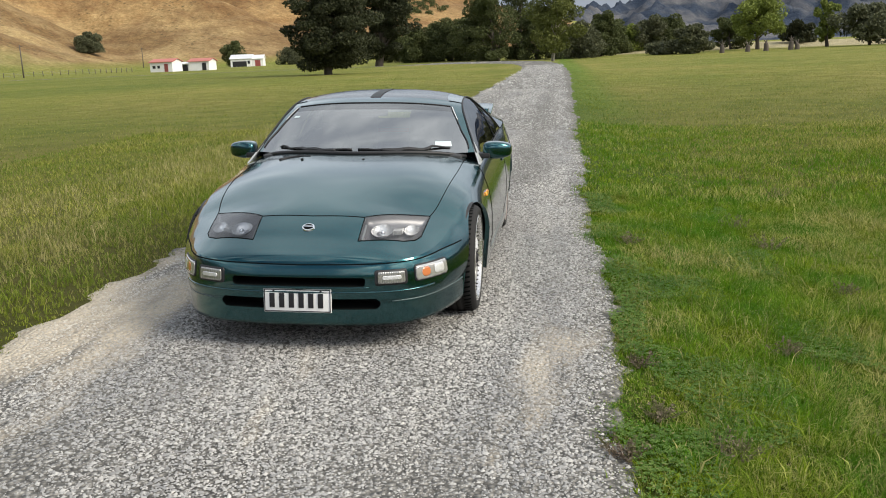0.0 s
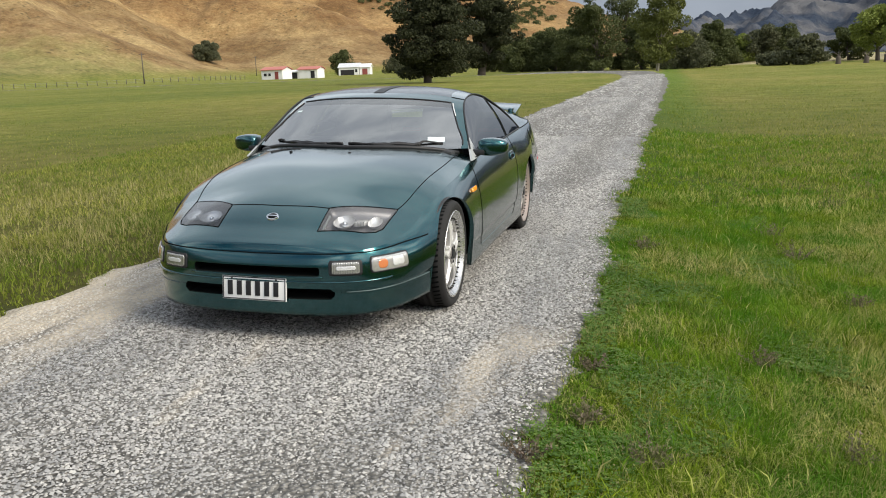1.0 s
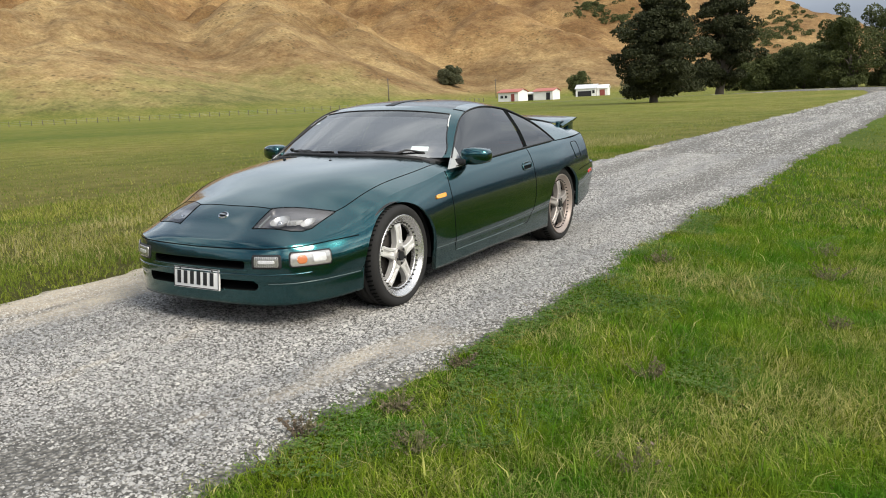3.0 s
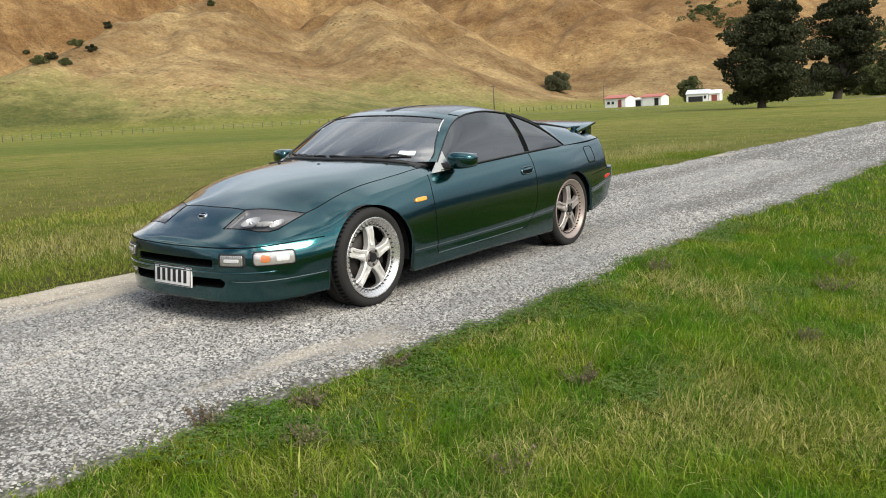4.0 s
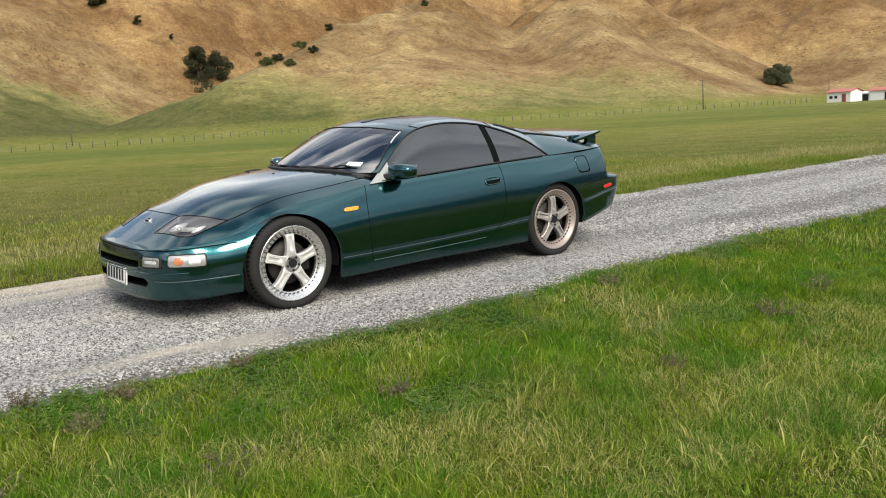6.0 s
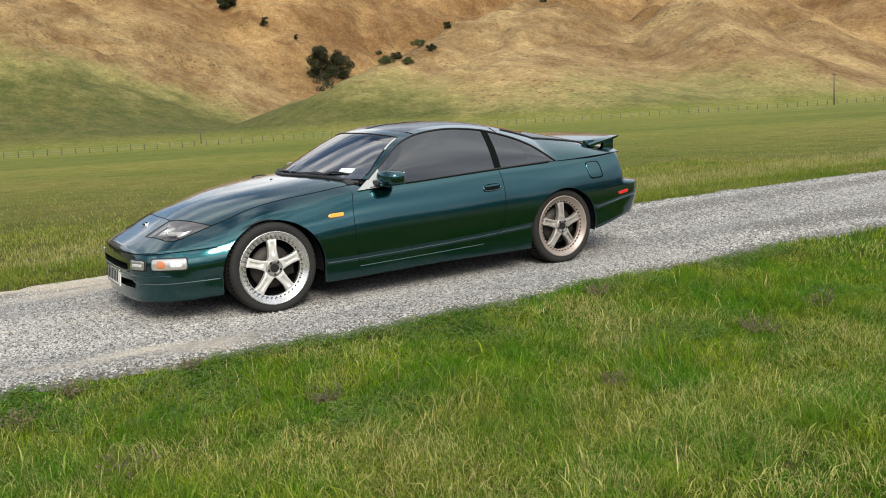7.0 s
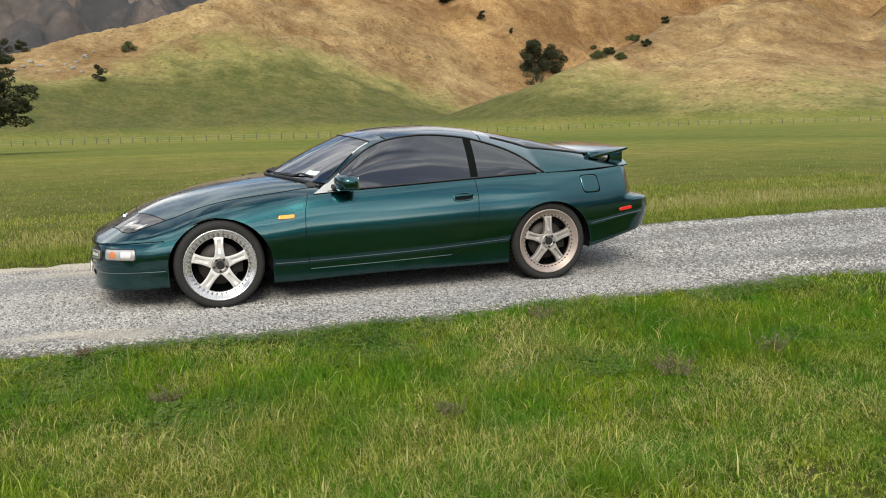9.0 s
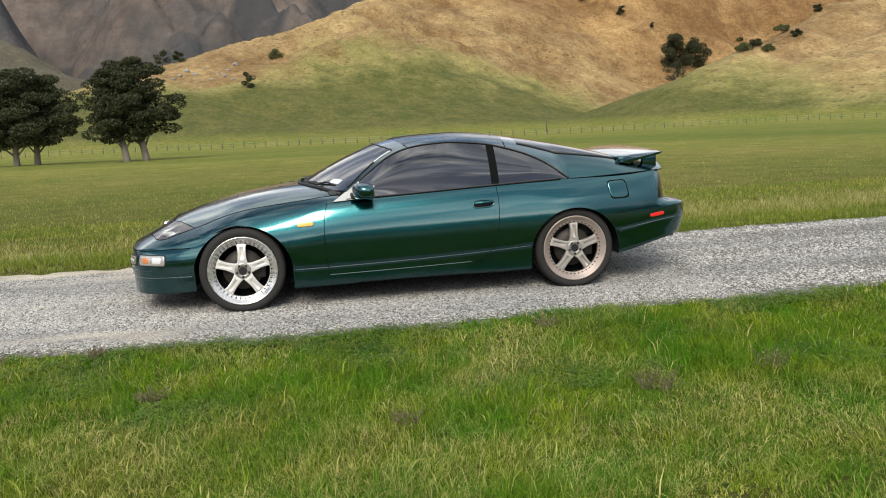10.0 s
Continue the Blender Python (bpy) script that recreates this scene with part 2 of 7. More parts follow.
_west = _t.nodes.new("ShaderNodeMapRange")
for _k, _val in (("From Min", 12.0), ("From Max", -22.0), ("To Min", 0.0), ("To Max", 0.80)):
    _west.inputs[_k].default_value = _val
_t.links.new(_sep.outputs["Y"], _west.inputs["Value"])
_up = _t.nodes.new("ShaderNodeMapRange")
for _k, _val in (("From Min", 11.0), ("From Max", 24.0)):
    _up.inputs[_k].default_value = _val
_t.links.new(_sep.outputs["Z"], _up.inputs["Value"])
_q = calc(_t, "ADD", _q, calc(_t, "MULTIPLY", _west.outputs[0], _up.outputs[0]))
_dryness = ramp(_t, _q, [(0.42, (0, 0, 0)), (0.80, (1, 1, 1))])
_turning = ramp(_t, _q, [(0.16, (0, 0, 0)), (0.46, (1, 1, 1))])
_olive = mix(_t, ramp(_t, _streak, [(0.35, (0, 0, 0)), (0.65, (1, 1, 1))]), mix(_t, _fine, (0.105, 0.098, 0.028), (0.195, 0.172, 0.060)), mix(_t, _fine, (0.165, 0.150, 0.045), (0.300, 0.262, 0.100)))
_zone = ramp(_t, noise_of(_t, _p, 0.021, 5.0, 0.62), [(0.40, (0.76, 0.68, 0.60)), (0.50, (1.02, 0.98, 0.95)), (0.60, (1.36, 1.38, 1.34))])
_dry = mix(_t, 1.0, mix(_t, 1.0, _dry, (0.94, 0.89, 0.93), "MULTIPLY"), _zone, "MULTIPLY")
# the farther slopes are browner
_dry = mix(_t, ramp(_t, calc(_t, "MULTIPLY_ADD", _dist, 0.010, -3.9), [(0.2, (0, 0, 0)), (0.7, (1, 1, 1))]), _dry, mix(_t, 1.0, _dry, (0.95, 0.86, 0.80), "MULTIPLY"))
# the shoulder behind the western spur is grey-brown tussock
_dry = mix(_t, mix(_t, 1.0, ramp(_t, calc(_t, "MULTIPLY_ADD", _dist, 0.010, -4.2), [(0.2, (0, 0, 0)), (0.6, (1, 1, 1))]), ramp(_t, _west.outputs[0], [(0.6, (0, 0, 0)), (0.75, (1, 1, 1))]), "MULTIPLY"), _dry, mix(_t, _fine, (0.062, 0.055, 0.036), (0.125, 0.112, 0.078)))
_hill = mix(_t, _dryness, mix(_t, _turning, _hgreen, _olive), _dry)
_toe = _t.nodes.new("ShaderNodeMapRange")
_toe.inputs["From Min"].default_value, _toe.inputs["From Max"].default_value = 0.6, 4.0
_t.links.new(_sep.outputs["Z"], _toe.inputs["Value"])
_hill = mix(_t, mix(_t, 1.0, _tuft, ramp(_t, _mid, [(0.45, (0, 0, 0)), (0.6, (0.7, 0.7, 0.7))]), "MULTIPLY"), _hill, (0.10, 0.07, 0.03))
# sheep tracks and tussock lines follow the slope's contours
_hill = mix(_t, _terrace, mix(_t, 1.0, _hill, (0.94, 0.95, 0.98), "MULTIPLY"), mix(_t, 1.0, _hill, (1.20, 1.19, 1.22), "MULTIPLY"))
# small dark tussocks and bare scars are dotted over the slopes
_dots = add(_t, "ShaderNodeTexVoronoi", Scale=0.42)
_t.links.new(_p, _dots.inputs["Vector"])
_speck = mix(_t, 1.0, ramp(_t, _dots.outputs["Distance"], [(0.16, (1, 1, 1)), (0.34, (0, 0, 0))]), ramp(_t, noise_of(_t, _p, 0.045, 4.0, 0.6), [(0.46, (0, 0, 0)), (0.58, (0.75, 0.75, 0.75))]), "MULTIPLY")
_hill = mix(_t, _speck, _hill, (0.075, 0.058, 0.026))
_beyond = mix(_t, 1.0, ramp(_t, calc(_t, "MULTIPLY_ADD", _mid, 0.03, calc(_t, "MULTIPLY", _dist, 0.005)), [(0.290, (0, 0, 0)), (0.355, (0.8, 0.8, 0.8)), (0.60, (0.55, 0.55, 0.55)), (0.90, (0.2, 0.2, 0.2))]), ramp(_t, calc(_t, "MULTIPLY_ADD", _sep.outputs["X"], -0.02, 0.0), [(0.30, (0, 0, 0)), (0.55, (1, 1, 1))]), "MULTIPLY")
_bands = ramp(_t, noise_of(_t, _p, 0.035, 5.0, 0.6, (0.6, 0.6, 1.0)), [(0.38, (0.35, 0.35, 0.35)), (0.58, (1, 1, 1))])
_pasture = mix(_t, mix(_t, 1.0, _beyond, _bands, "MULTIPLY"), _pasture, mix(_t, _fine, (0.068, 0.112, 0.015), (0.155, 0.190, 0.032)))
_strip = ramp(_t, calc(_t, "MULTIPLY", _sep.outputs["X"], 0.1), [(0.16, (0.85, 0.85, 0.85)), (0.27, (0.7, 0.7, 0.7)), (0.38, (0, 0, 0))])
_strip = mix(_t, 1.0, _strip, ramp(_t, calc(_t, "MULTIPLY_ADD", _sep.outputs["X"], 1.0, -0.5), [(0.0, (0, 0, 0)), (1.0, (1, 1, 1))]), "MULTIPLY")
_pasture = mix(_t, _strip, _pasture, mix(_t, _fine, (0.070, 0.135, 0.014), (0.150, 0.230, 0.028)))
# dry straw stands on the bank across the far side of the paddock
_bank = mix(_t, 1.0, ramp(_t, calc(_t, "MULTIPLY", _dist, 0.004), [(0.62, (0, 0, 0)), (0.65, (1, 1, 1)), (0.76, (1, 1, 1)), (0.80, (0, 0, 0))]), ramp(_t, calc(_t, "MULTIPLY_ADD", _sep.outputs["X"], 0.05, 0.0), [(0.4, (0, 0, 0)), (0.6, (1, 1, 1))]), "MULTIPLY")
_pasture = mix(_t, _bank, _pasture, mix(_t, _fine, (0.30, 0.26, 0.14), (0.52, 0.45, 0.27)))
_toe_side = ramp(_t, calc(_t, "MULTIPLY_ADD", _sep.outputs["X"], 0.05, 0.0), [(0.4, (1, 1, 1)), (0.6, (0, 0, 0))])
# shade between the blades is put into the ground's colour, fading out by 50 m
_blade_shade = ramp(_t, calc(_t, "MULTIPLY", _dist, 0.02), [(0.13, (0.38, 0.37, 0.38)), (0.22, (0.58, 0.58, 0.60)), (0.50, (0.80, 0.80, 0.82)), (1.0, (1, 1, 1))])
colour(GROUND, mix(_t, mix(_t, 1.0, _toe.outputs[0], _toe_side, "MULTIPLY"), mix(_t, 1.0, _pasture, _blade_shade, "MULTIPLY"), _hill))
bump(GROUND, mix(_t, _toe.outputs[0], _fine, mix(_t, 0.3, _streak, _terrace)), 0.6, 0.7)



def sandy(t, p):
    """Where fine sand shows through, most of all in the western wheel track."""
    x = t.nodes.new("ShaderNodeSeparateXYZ")
    t.links.new(p, x.inputs[0])
    r = t.nodes.new("ShaderNodeMapRange")
    for k, v in (("From Min", -1.35), ("From Max", -0.15), ("To Min", 0.25), ("To Max", -0.05)):
        r.inputs[k].default_value = v
    t.links.new(x.outputs["X"], r.inputs["Value"])
    q = t.nodes.new("ShaderNodeMapRange")
    for k, v in (("From Min", -0.2), ("From Max", 1.6), ("To Min", 0.0), ("To Max", -0.24)):
        q.inputs[k].default_value = v
    t.links.new(x.outputs["Y"], q.inputs["Value"])
    w = t.nodes.new("ShaderNodeMapRange")
    for k, v in (("From Min", -2.0), ("From Max", -3.6), ("To Min", 0.0), ("To Max", -0.22)):
        w.inputs[k].default_value = v
    t.links.new(x.outputs["Y"], w.inputs["Value"])
    ends = calc(t, "ADD", q.outputs[0], w.outputs[0])
    return calc(t, "ADD", calc(t, "ADD", noise_of(t, p, 0.8, 6.0, 0.6, (1.4, 0.35, 1.0)), r.outputs[0]), ends)


GRAVEL = material("grey_gravel", 0.9, 0.0, (0.3, 0.3, 0.3), 0.0, 0.3)
_t, _g = position(GRAVEL)
_p = _g.outputs["Position"]
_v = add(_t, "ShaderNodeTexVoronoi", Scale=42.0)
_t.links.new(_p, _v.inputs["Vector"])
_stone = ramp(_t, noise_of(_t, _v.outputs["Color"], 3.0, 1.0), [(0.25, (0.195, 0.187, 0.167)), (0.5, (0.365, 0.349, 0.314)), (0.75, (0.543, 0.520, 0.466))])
# shade between the stones is put into the bed's colour
_gap_shade = ramp(_t, _v.outputs["Distance"], [(0.25, (1, 1, 1)), (0.62, (0.45, 0.45, 0.45))])
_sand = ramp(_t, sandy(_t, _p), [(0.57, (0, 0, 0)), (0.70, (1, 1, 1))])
# the whole bed is darkened too, as shade under the loose chips
_shaded_grit = mix(_t, 1.0, mix(_t, 1.0, _stone, _gap_shade, "MULTIPLY"), (0.66, 0.66, 0.66), "MULTIPLY")
colour(GRAVEL, mix(_t, _sand, _shaded_grit, mix(_t, 0.70, _stone, (0.52, 0.44, 0.32))))
bump(GRAVEL, _v.outputs["Distance"], 0.9, -0.02)

STONE = material("gravel_chips", 0.85, 0.0, (0.3, 0.3, 0.3), 0.0, 0.35)
_t, _g = position(STONE)
_rnd = ramp(_t, _g.outputs["Random Per Island"], [(0.0, (0.235, 0.234, 0.226)), (0.30, (0.315, 0.311, 0.296)), (0.7, (0.40, 0.393, 0.372)), (1.0, (0.51, 0.498, 0.465))])
_sand = ramp(_t, sandy(_t, _g.outputs["Position"]), [(0.57, (0, 0, 0)), (0.70, (1, 1, 1))])
# loose and packed stretches along the wheel tracks differ in tone
_track = ramp(_t, noise_of(_t, _g.outputs["Position"], 1.1, 4.0, 0.6, (1.6, 0.30, 1.0)), [(0.38, (0.76, 0.77, 0.79)), (0.50, (0.98, 0.98, 0.98)), (0.62, (1.10, 1.09, 1.07))])
colour(STONE, mix(_t, 1.0, mix(_t, _sand, _rnd, mix(_t, 0.45, _rnd, (0.56, 0.49, 0.37))), _track, "MULTIPLY"))


def thin(m, amount):
    """Lets part of the light through a leaf."""
    t = m.node_tree
    p = t.nodes["Principled BSDF"]
    tr = t.nodes.new("ShaderNodeBsdfTranslucent")
    src = p.inputs["Base Color"].links[0].from_socket
    t.links.new(src, tr.inputs["Color"])
    mx = t.nodes.new("ShaderNodeMixShader")
    mx.inputs[0].default_value = amount
    t.links.new(p.outputs[0], mx.inputs[1])
    t.links.new(tr.outputs[0], mx.inputs[2])
    t.links.new(mx.outputs[0], t.nodes["Material Output"].inputs["Surface"])


def blades(name, low, high, lush, dry, scale, straw_from=0.62, bands=None):
    """Grass of two greens in patches, with straw among it; bands tell how yellow it is across the road's way."""
    m = material(name, 0.7, 0.0, low, 0.0, 0.12)
    t, g = position(m)
    p = g.outputs["Position"]
    patch = ramp(t, noise_of(t, p, scale, 5.0, 0.65), [(0.48, (0, 0, 0)), (0.64, (1, 1, 1))])
    deep = ramp(t, noise_of(t, p, scale * 2.3, 4.0, 0.6, (1, 1, 0.2)), [(0.40, (0, 0, 0)), (0.62, (1, 1, 1))])
    rnd = g.outputs["Random Per Island"]
    body = mix(t, deep, mix(t, rnd, low, high), mix(t, rnd, tuple(0.55 * v for v in lush), lush))
    if bands:
        sep = t.nodes.new("ShaderNodeSeparateXYZ")
        t.links.new(p, sep.inputs[0])
        band = ramp(t, calc(t, "MULTIPLY_ADD", sep.outputs["X"], 0.05, 0.5), [(x / 20 + 0.5, (v, v, v)) for x, v in bands])
        worn = calc(t, "ADD", calc(t, "MULTIPLY_ADD", noise_of(t, p, 0.45, 6.0, 0.65), 2.0, -1.0), band)
        yellow = ramp(t, calc(t, "ADD", worn, calc(t, "MULTIPLY_ADD", rnd, 0.5, -0.25)), [(0.25, (0, 0, 0)), (0.75, (1, 1, 1))])
        body = mix(t, yellow, body, mix(t, rnd, (0.15, 0.175, 0.020), (0.46, 0.43, 0.12)))
    straw = ramp(t, rnd, [(straw_from, (0, 0, 0)), (straw_from + 0.05, (1, 1, 1))])
    some = ramp(t, rnd, [(0.955, (0, 0, 0)), (0.97, (1, 1, 1))])
    colour(m, mix(t, mix(t, 1.0, mix(t, 1.0, patch, straw, "MULTIPLY"), some, "ADD"), body, dry))
    thin(m, 0.35)
    return m


GRASS_NEAR = blades("lush_grass", (0.054, 0.108, 0.006), (0.31, 0.405, 0.026), (0.105, 0.270, 0.012), (0.52, 0.48, 0.18), 0.9, bands=[(1.5, 0.0), (2.4, 0.06), (3.0, 0.12), (4.2, 0.22), (6.5, 0.44), (10.0, 0.56)])
GRASS_DRY = blades("mixed_pasture_grass", (0.12, 0.165, 0.018), (0.28, 0.310, 0.050), (0.15, 0.245, 0.025), (0.34, 0.31, 0.12), 0.35, 0.5, bands=[(-10.0, 0.36), (-6.0, 0.38), (-4.0, 0.52), (-3.2, 0.44), (-2.5, 0.08), (-1.5, 0.0), (2.5, 0.05), (4.0, 0.40), (7.0, 0.55), (10.0, 0.58)])
STRAW_STEM = blades("straw_stem", (0.30, 0.27, 0.10), (0.52, 0.46, 0.22), (0.30, 0.32, 0.10), (0.60, 0.52, 0.28), 0.9)
CLOVER = blades("clover_leaf", (0.080, 0.16, 0.030), (0.21, 0.31, 0.075), (0.10, 0.20, 0.040), (0.25, 0.25, 0.10), 1.2, 0.9)
WEED = blades("grey_weed", (0.12, 0.13, 0.050), (0.24, 0.22, 0.12), (0.22, 0.17, 0.125), (0.30, 0.23, 0.19), 3.0)


def foliage(name, dark, light):
    m = material(name, 0.7, 0.0, dark, 0.0, 0.2)
    t, g = position(m)
    n = noise_of(t, g.outputs["Position"], 0.9, 4.0)
    colour(m, mix(t, n, mix(t, g.outputs["Random Per Island"], dark, light), light))
    thin(m, 0.25)
    return m


LEAF_DARK = foliage("dark_conifer_leaf", (0.018, 0.024, 0.011), (0.050, 0.056, 0.026))
LEAF_MID = foliage("olive_leaf", (0.036, 0.050, 0.017), (0.095, 0.110, 0.040))
LEAF_LIGHT = foliage("yellow_green_leaf", (0.09, 0.13, 0.02), (0.22, 0.26, 0.06))
LEAF_GREY = foliage("grey_green_leaf", (0.055, 0.064, 0.032), (0.115, 0.122, 0.066))
LEAF_OLIVE = foliage("olive_yellow_leaf", (0.055, 0.070, 0.016), (0.135, 0.150, 0.040))
BARK = plain("grey_bark", (0.085, 0.07, 0.055), 0.9, 0.0, 0.4, 4, relief=0.5)
BARK_GREY = plain("ashen_bark", (0.165, 0.145, 0.122), 0.9, 0.0, 0.35, 4, relief=0.5)
BARK_PALE = plain("pale_dead_wood", (0.24, 0.22, 0.19), 0.9, 0.0, 0.3, 4)
SHED_WHITE = plain("white_weatherboard", (0.78, 0.78, 0.76), 0.6, 0.0, 0.06, 3)
SHED_ROOF = plain("faded_red_iron", (0.42, 0.13, 0.10), 0.6, 0.0, 0.2, 2)
SHED_DARK = plain("dark_opening", (0.02, 0.02, 0.022), 0.9, 0.0, 0.2, 2)
SHED_RED = plain("red_brown_door", (0.25, 0.06, 0.05), 0.7, 0.0, 0.2, 2)
GREY_ROOF = plain("pale_grey_iron", (0.55, 0.56, 0.57), 0.5, 0.0, 0.1, 2)
POST = plain("weathered_post", (0.10, 0.085, 0.07), 0.9, 0.0, 0.3, 6)
WIRE = material("fence_wire", 0.5, 0.6, (0.3, 0.3, 0.3))


def rock_slope(name, a, b, c):
    m = material(name, 0.95, 0.0, a, 0.0, 0.1)
    t, g = position(m)
    n1 = noise_of(t, g.outputs["Position"], 0.006, 6.0, 0.6)
    n2 = ramp(t, noise_of(t, g.outputs["Position"], 0.022, 10.0, 0.74), [(0.36, (0, 0, 0)), (0.64, (1, 1, 1))])
    colour(m, mix(t, ramp(t, n1, [(0.45, (0, 0, 0)), (0.58, (1, 1, 1))]), mix(t, n2, a, b), c))
    bump(m, n2, 0.6, 6.0)
    return m


FAR_BROWN = rock_slope("far_tussock_slope", (0.082, 0.068, 0.061), (0.185, 0.152, 0.130), (0.060, 0.060, 0.062))
# the eastern forest's blue is distance haze put into its colour
FAR_HAZE_BLUE = rock_slope("hazy_forest_slope", (0.024, 0.036, 0.058), (0.050, 0.064, 0.090), (0.13, 0.13, 0.135))


# ---- shapes ----
def mesh(name, verts, faces, mat, parent=None, label="", smooth=True, flat_angle=None):
    """One mesh object from vertices and faces (an array of quads or a list)."""
    d = bpy.data.meshes.new(name)
    verts = np.asarray(verts, dtype=np.float32).reshape(-1, 3)
    if isinstance(faces, np.ndarray):
        k = faces.shape[1]
        d.vertices.add(len(verts))
        d.vertices.foreach_set("co", verts.ravel())
        d.loops.add(faces.size)
        d.loops.foreach_set("vertex_index", faces.ravel().astype(np.int32))
        d.polygons.add(len(faces))
        d.polygons.foreach_set("loop_start", np.arange(len(faces), dtype=np.int32) * k)
        d.update(calc_edges=True)
        d.validate()
    else:
        d.from_pydata(verts.tolist(), [], faces)
    d.materials.append(mat)
    if smooth:
        d.polygons.foreach_set("use_smooth", [True] * len(d.polygons))
        if flat_angle:
            d.set_sharp_from_angle(angle=radians(flat_angle))
    ob = new(name, d)
    if parent is not None:
        ob.parent = parent
    if label:
        tagged(ob, label)
    return ob


def part(name, bm, mat, parent, label="", smooth=True, flat_angle=35):
    """Links a bmesh as one mesh object under a thing or a part."""
    d = bpy.data.meshes.new(name)
    bmesh.ops.recalc_face_normals(bm, faces=bm.faces[:])
    bm.to_mesh(d)
    bm.free()
    d.materials.append(mat)
    if smooth:
        d.polygons.foreach_set("use_smooth", [True] * len(d.polygons))
        d.set_sharp_from_angle(angle=radians(flat_angle))
    ob = new(name, d)
    ob.parent = parent
    if label:
        tagged(ob, label)
    return ob


def quads(rows, cols, flip=False, wrap=False):
    """Faces of a grid with rows x cols vertices."""
    i = np.arange(rows - 1)[:, None] * cols
    j = np.arange(cols if wrap else cols - 1)[None, :]
    k = (j + 1) % cols
    f = np.stack([i + j, i + k, i + cols + k, i + cols + j], -1).reshape(-1, 4)
    return f[:, ::-1].copy() if flip else f


def curve(*knots):
    """A smooth monotone curve through (t, value) knots."""
    k = np.array(knots, float)
    x, y = k[:, 0], k[:, 1]
    h = np.diff(x)
    s = np.diff(y) / h
    m = np.zeros(len(x))
    m[0], m[-1] = s[0], s[-1]
    for i in range(1, len(x) - 1):
        if s[i - 1] * s[i] > 0:
            w1, w2 = 2 * h[i] + h[i - 1], h[i] + 2 * h[i - 1]
            m[i] = (w1 + w2) / (w1 / s[i - 1] + w2 / s[i])

    def f(t):
        t = np.clip(np.asarray(t, float), x[0], x[-1])
        i = np.clip(np.searchsorted(x, t, side="right") - 1, 0, len(h) - 1)
        u = (t - x[i]) / h[i]
        return (y[i] * (1 + 2 * u) * (1 - u) ** 2 + m[i] * h[i] * u * (1 - u) ** 2 + y[i + 1] * u * u * (3 - 2 * u) + m[i + 1] * h[i] * u * u * (u - 1))
    return f


def smooth_line(points, n):
    """n points on a smooth line through the given points (Catmull-Rom by arc length)."""
    p = np.array(points, float)
    q = np.vstack([2 * p[0] - p[1], p, 2 * p[-1] - p[-2]])
    out = []
    for i in range(1, len(q) - 2):
        for u in np.linspace(0, 1, 24, endpoint=False):
            a, b, c, d = q[i - 1], q[i], q[i + 1], q[i + 2]
            out.append(0.5 * (2 * b + (c - a) * u + (2 * a - 5 * b + 4 * c - d) * u * u + (3 * b - a - 3 * c + d) * u ** 3))
    out.append(p[-1])
    out = np.array(out)
    s = np.r_[0, np.cumsum(np.linalg.norm(np.diff(out, axis=0), axis=1))]
    t = np.linspace(0, s[-1], n)
    return np.stack([np.interp(t, s, out[:, i]) for i in range(out.shape[1])], 1)


def tube(line, radius, n=6):
    """Vertices and faces of a tube along a line; radius may be a number or one a point."""
    p = np.asarray(line, float)
    r = np.broadcast_to(radius, len(p))
    t = np.gradient(p, axis=0)
    t /= np.linalg.norm(t, axis=1)[:, None] + 1e-9
    up = np.where(np.abs(t[:, 2:3]) > 0.9, np.array([[1.0, 0, 0]]), np.array([[0, 0, 1.0]]))
    a = np.cross(t, up)
    a /= np.linalg.norm(a, axis=1)[:, None] + 1e-9
    b = np.cross(a, t)
    ang = np.arange(n) * 2 * math.pi / n
    v = p[:, None] + r[:, None, None] * (np.cos(ang)[None, :, None] * a[:, None] + np.sin(ang)[None, :, None] * b[:, None])
    f = [tuple(int(k) for k in q) for q in quads(len(p), n, wrap=True)]
    f += [tuple(range(n - 1, -1, -1)), tuple((len(p) - 1) * n + i for i in range(n))]
    return v.reshape(-1, 3), f


def lathe(profile, n=64):
    """Turns (radius, x) pairs round the x axis."""
    p = np.array(profile, float)
    ang = np.arange(n) * 2 * math.pi / n
    v = np.stack([np.repeat(p[:, 1:2], n, 1), p[:, :1] * np.cos(ang), p[:, :1] * np.sin(ang)], -1)
    return v.reshape(-1, 3), quads(len(p), n, wrap=True)


def block(bm, lo, hi, bevel=0.0, m=None):
    """Adds a box, its edges rounded, to a bmesh."""
    r = bmesh.ops.create_cube(bm, size=1)
    vs = r["verts"]
    for v in vs:
        v.co = Vector([lo[i] + (v.co[i] + 0.5) * (hi[i] - lo[i]) for i in range(3)])
    if bevel:
        edges = list({e for v in vs for e in v.link_edges})
        out = bmesh.ops.bevel(bm, geom=edges, offset=bevel, segments=2, profile=0.6, affect="EDGES")
        vs = list({v for f in out["faces"] for v in f.verts} | {v for v in vs if v.is_valid})
    if m is not None:
        for v in vs:
            v.co = m @ v.co
    return vs


def thing(name, label, category, m=None, group="", kind=""):
    ob = new(name)
    ob.empty_display_size = 0.2
    tagged(ob, label, category, group, kind)
    if m is not None:
        ob.matrix_world = m
    return ob


# ---- ground and hills ----
ROAD = smooth_line([(0.3, -80), (0.0, -20), (0.0, 0), (0.1, 25), (0.25, 45), (0.15, 62), (-0.7, 78), (-2.6, 92), (-7.2, 104), (-15, 113), (-30, 121), (-62, 129), (-120, 134)], 260)
HALF = 1.62


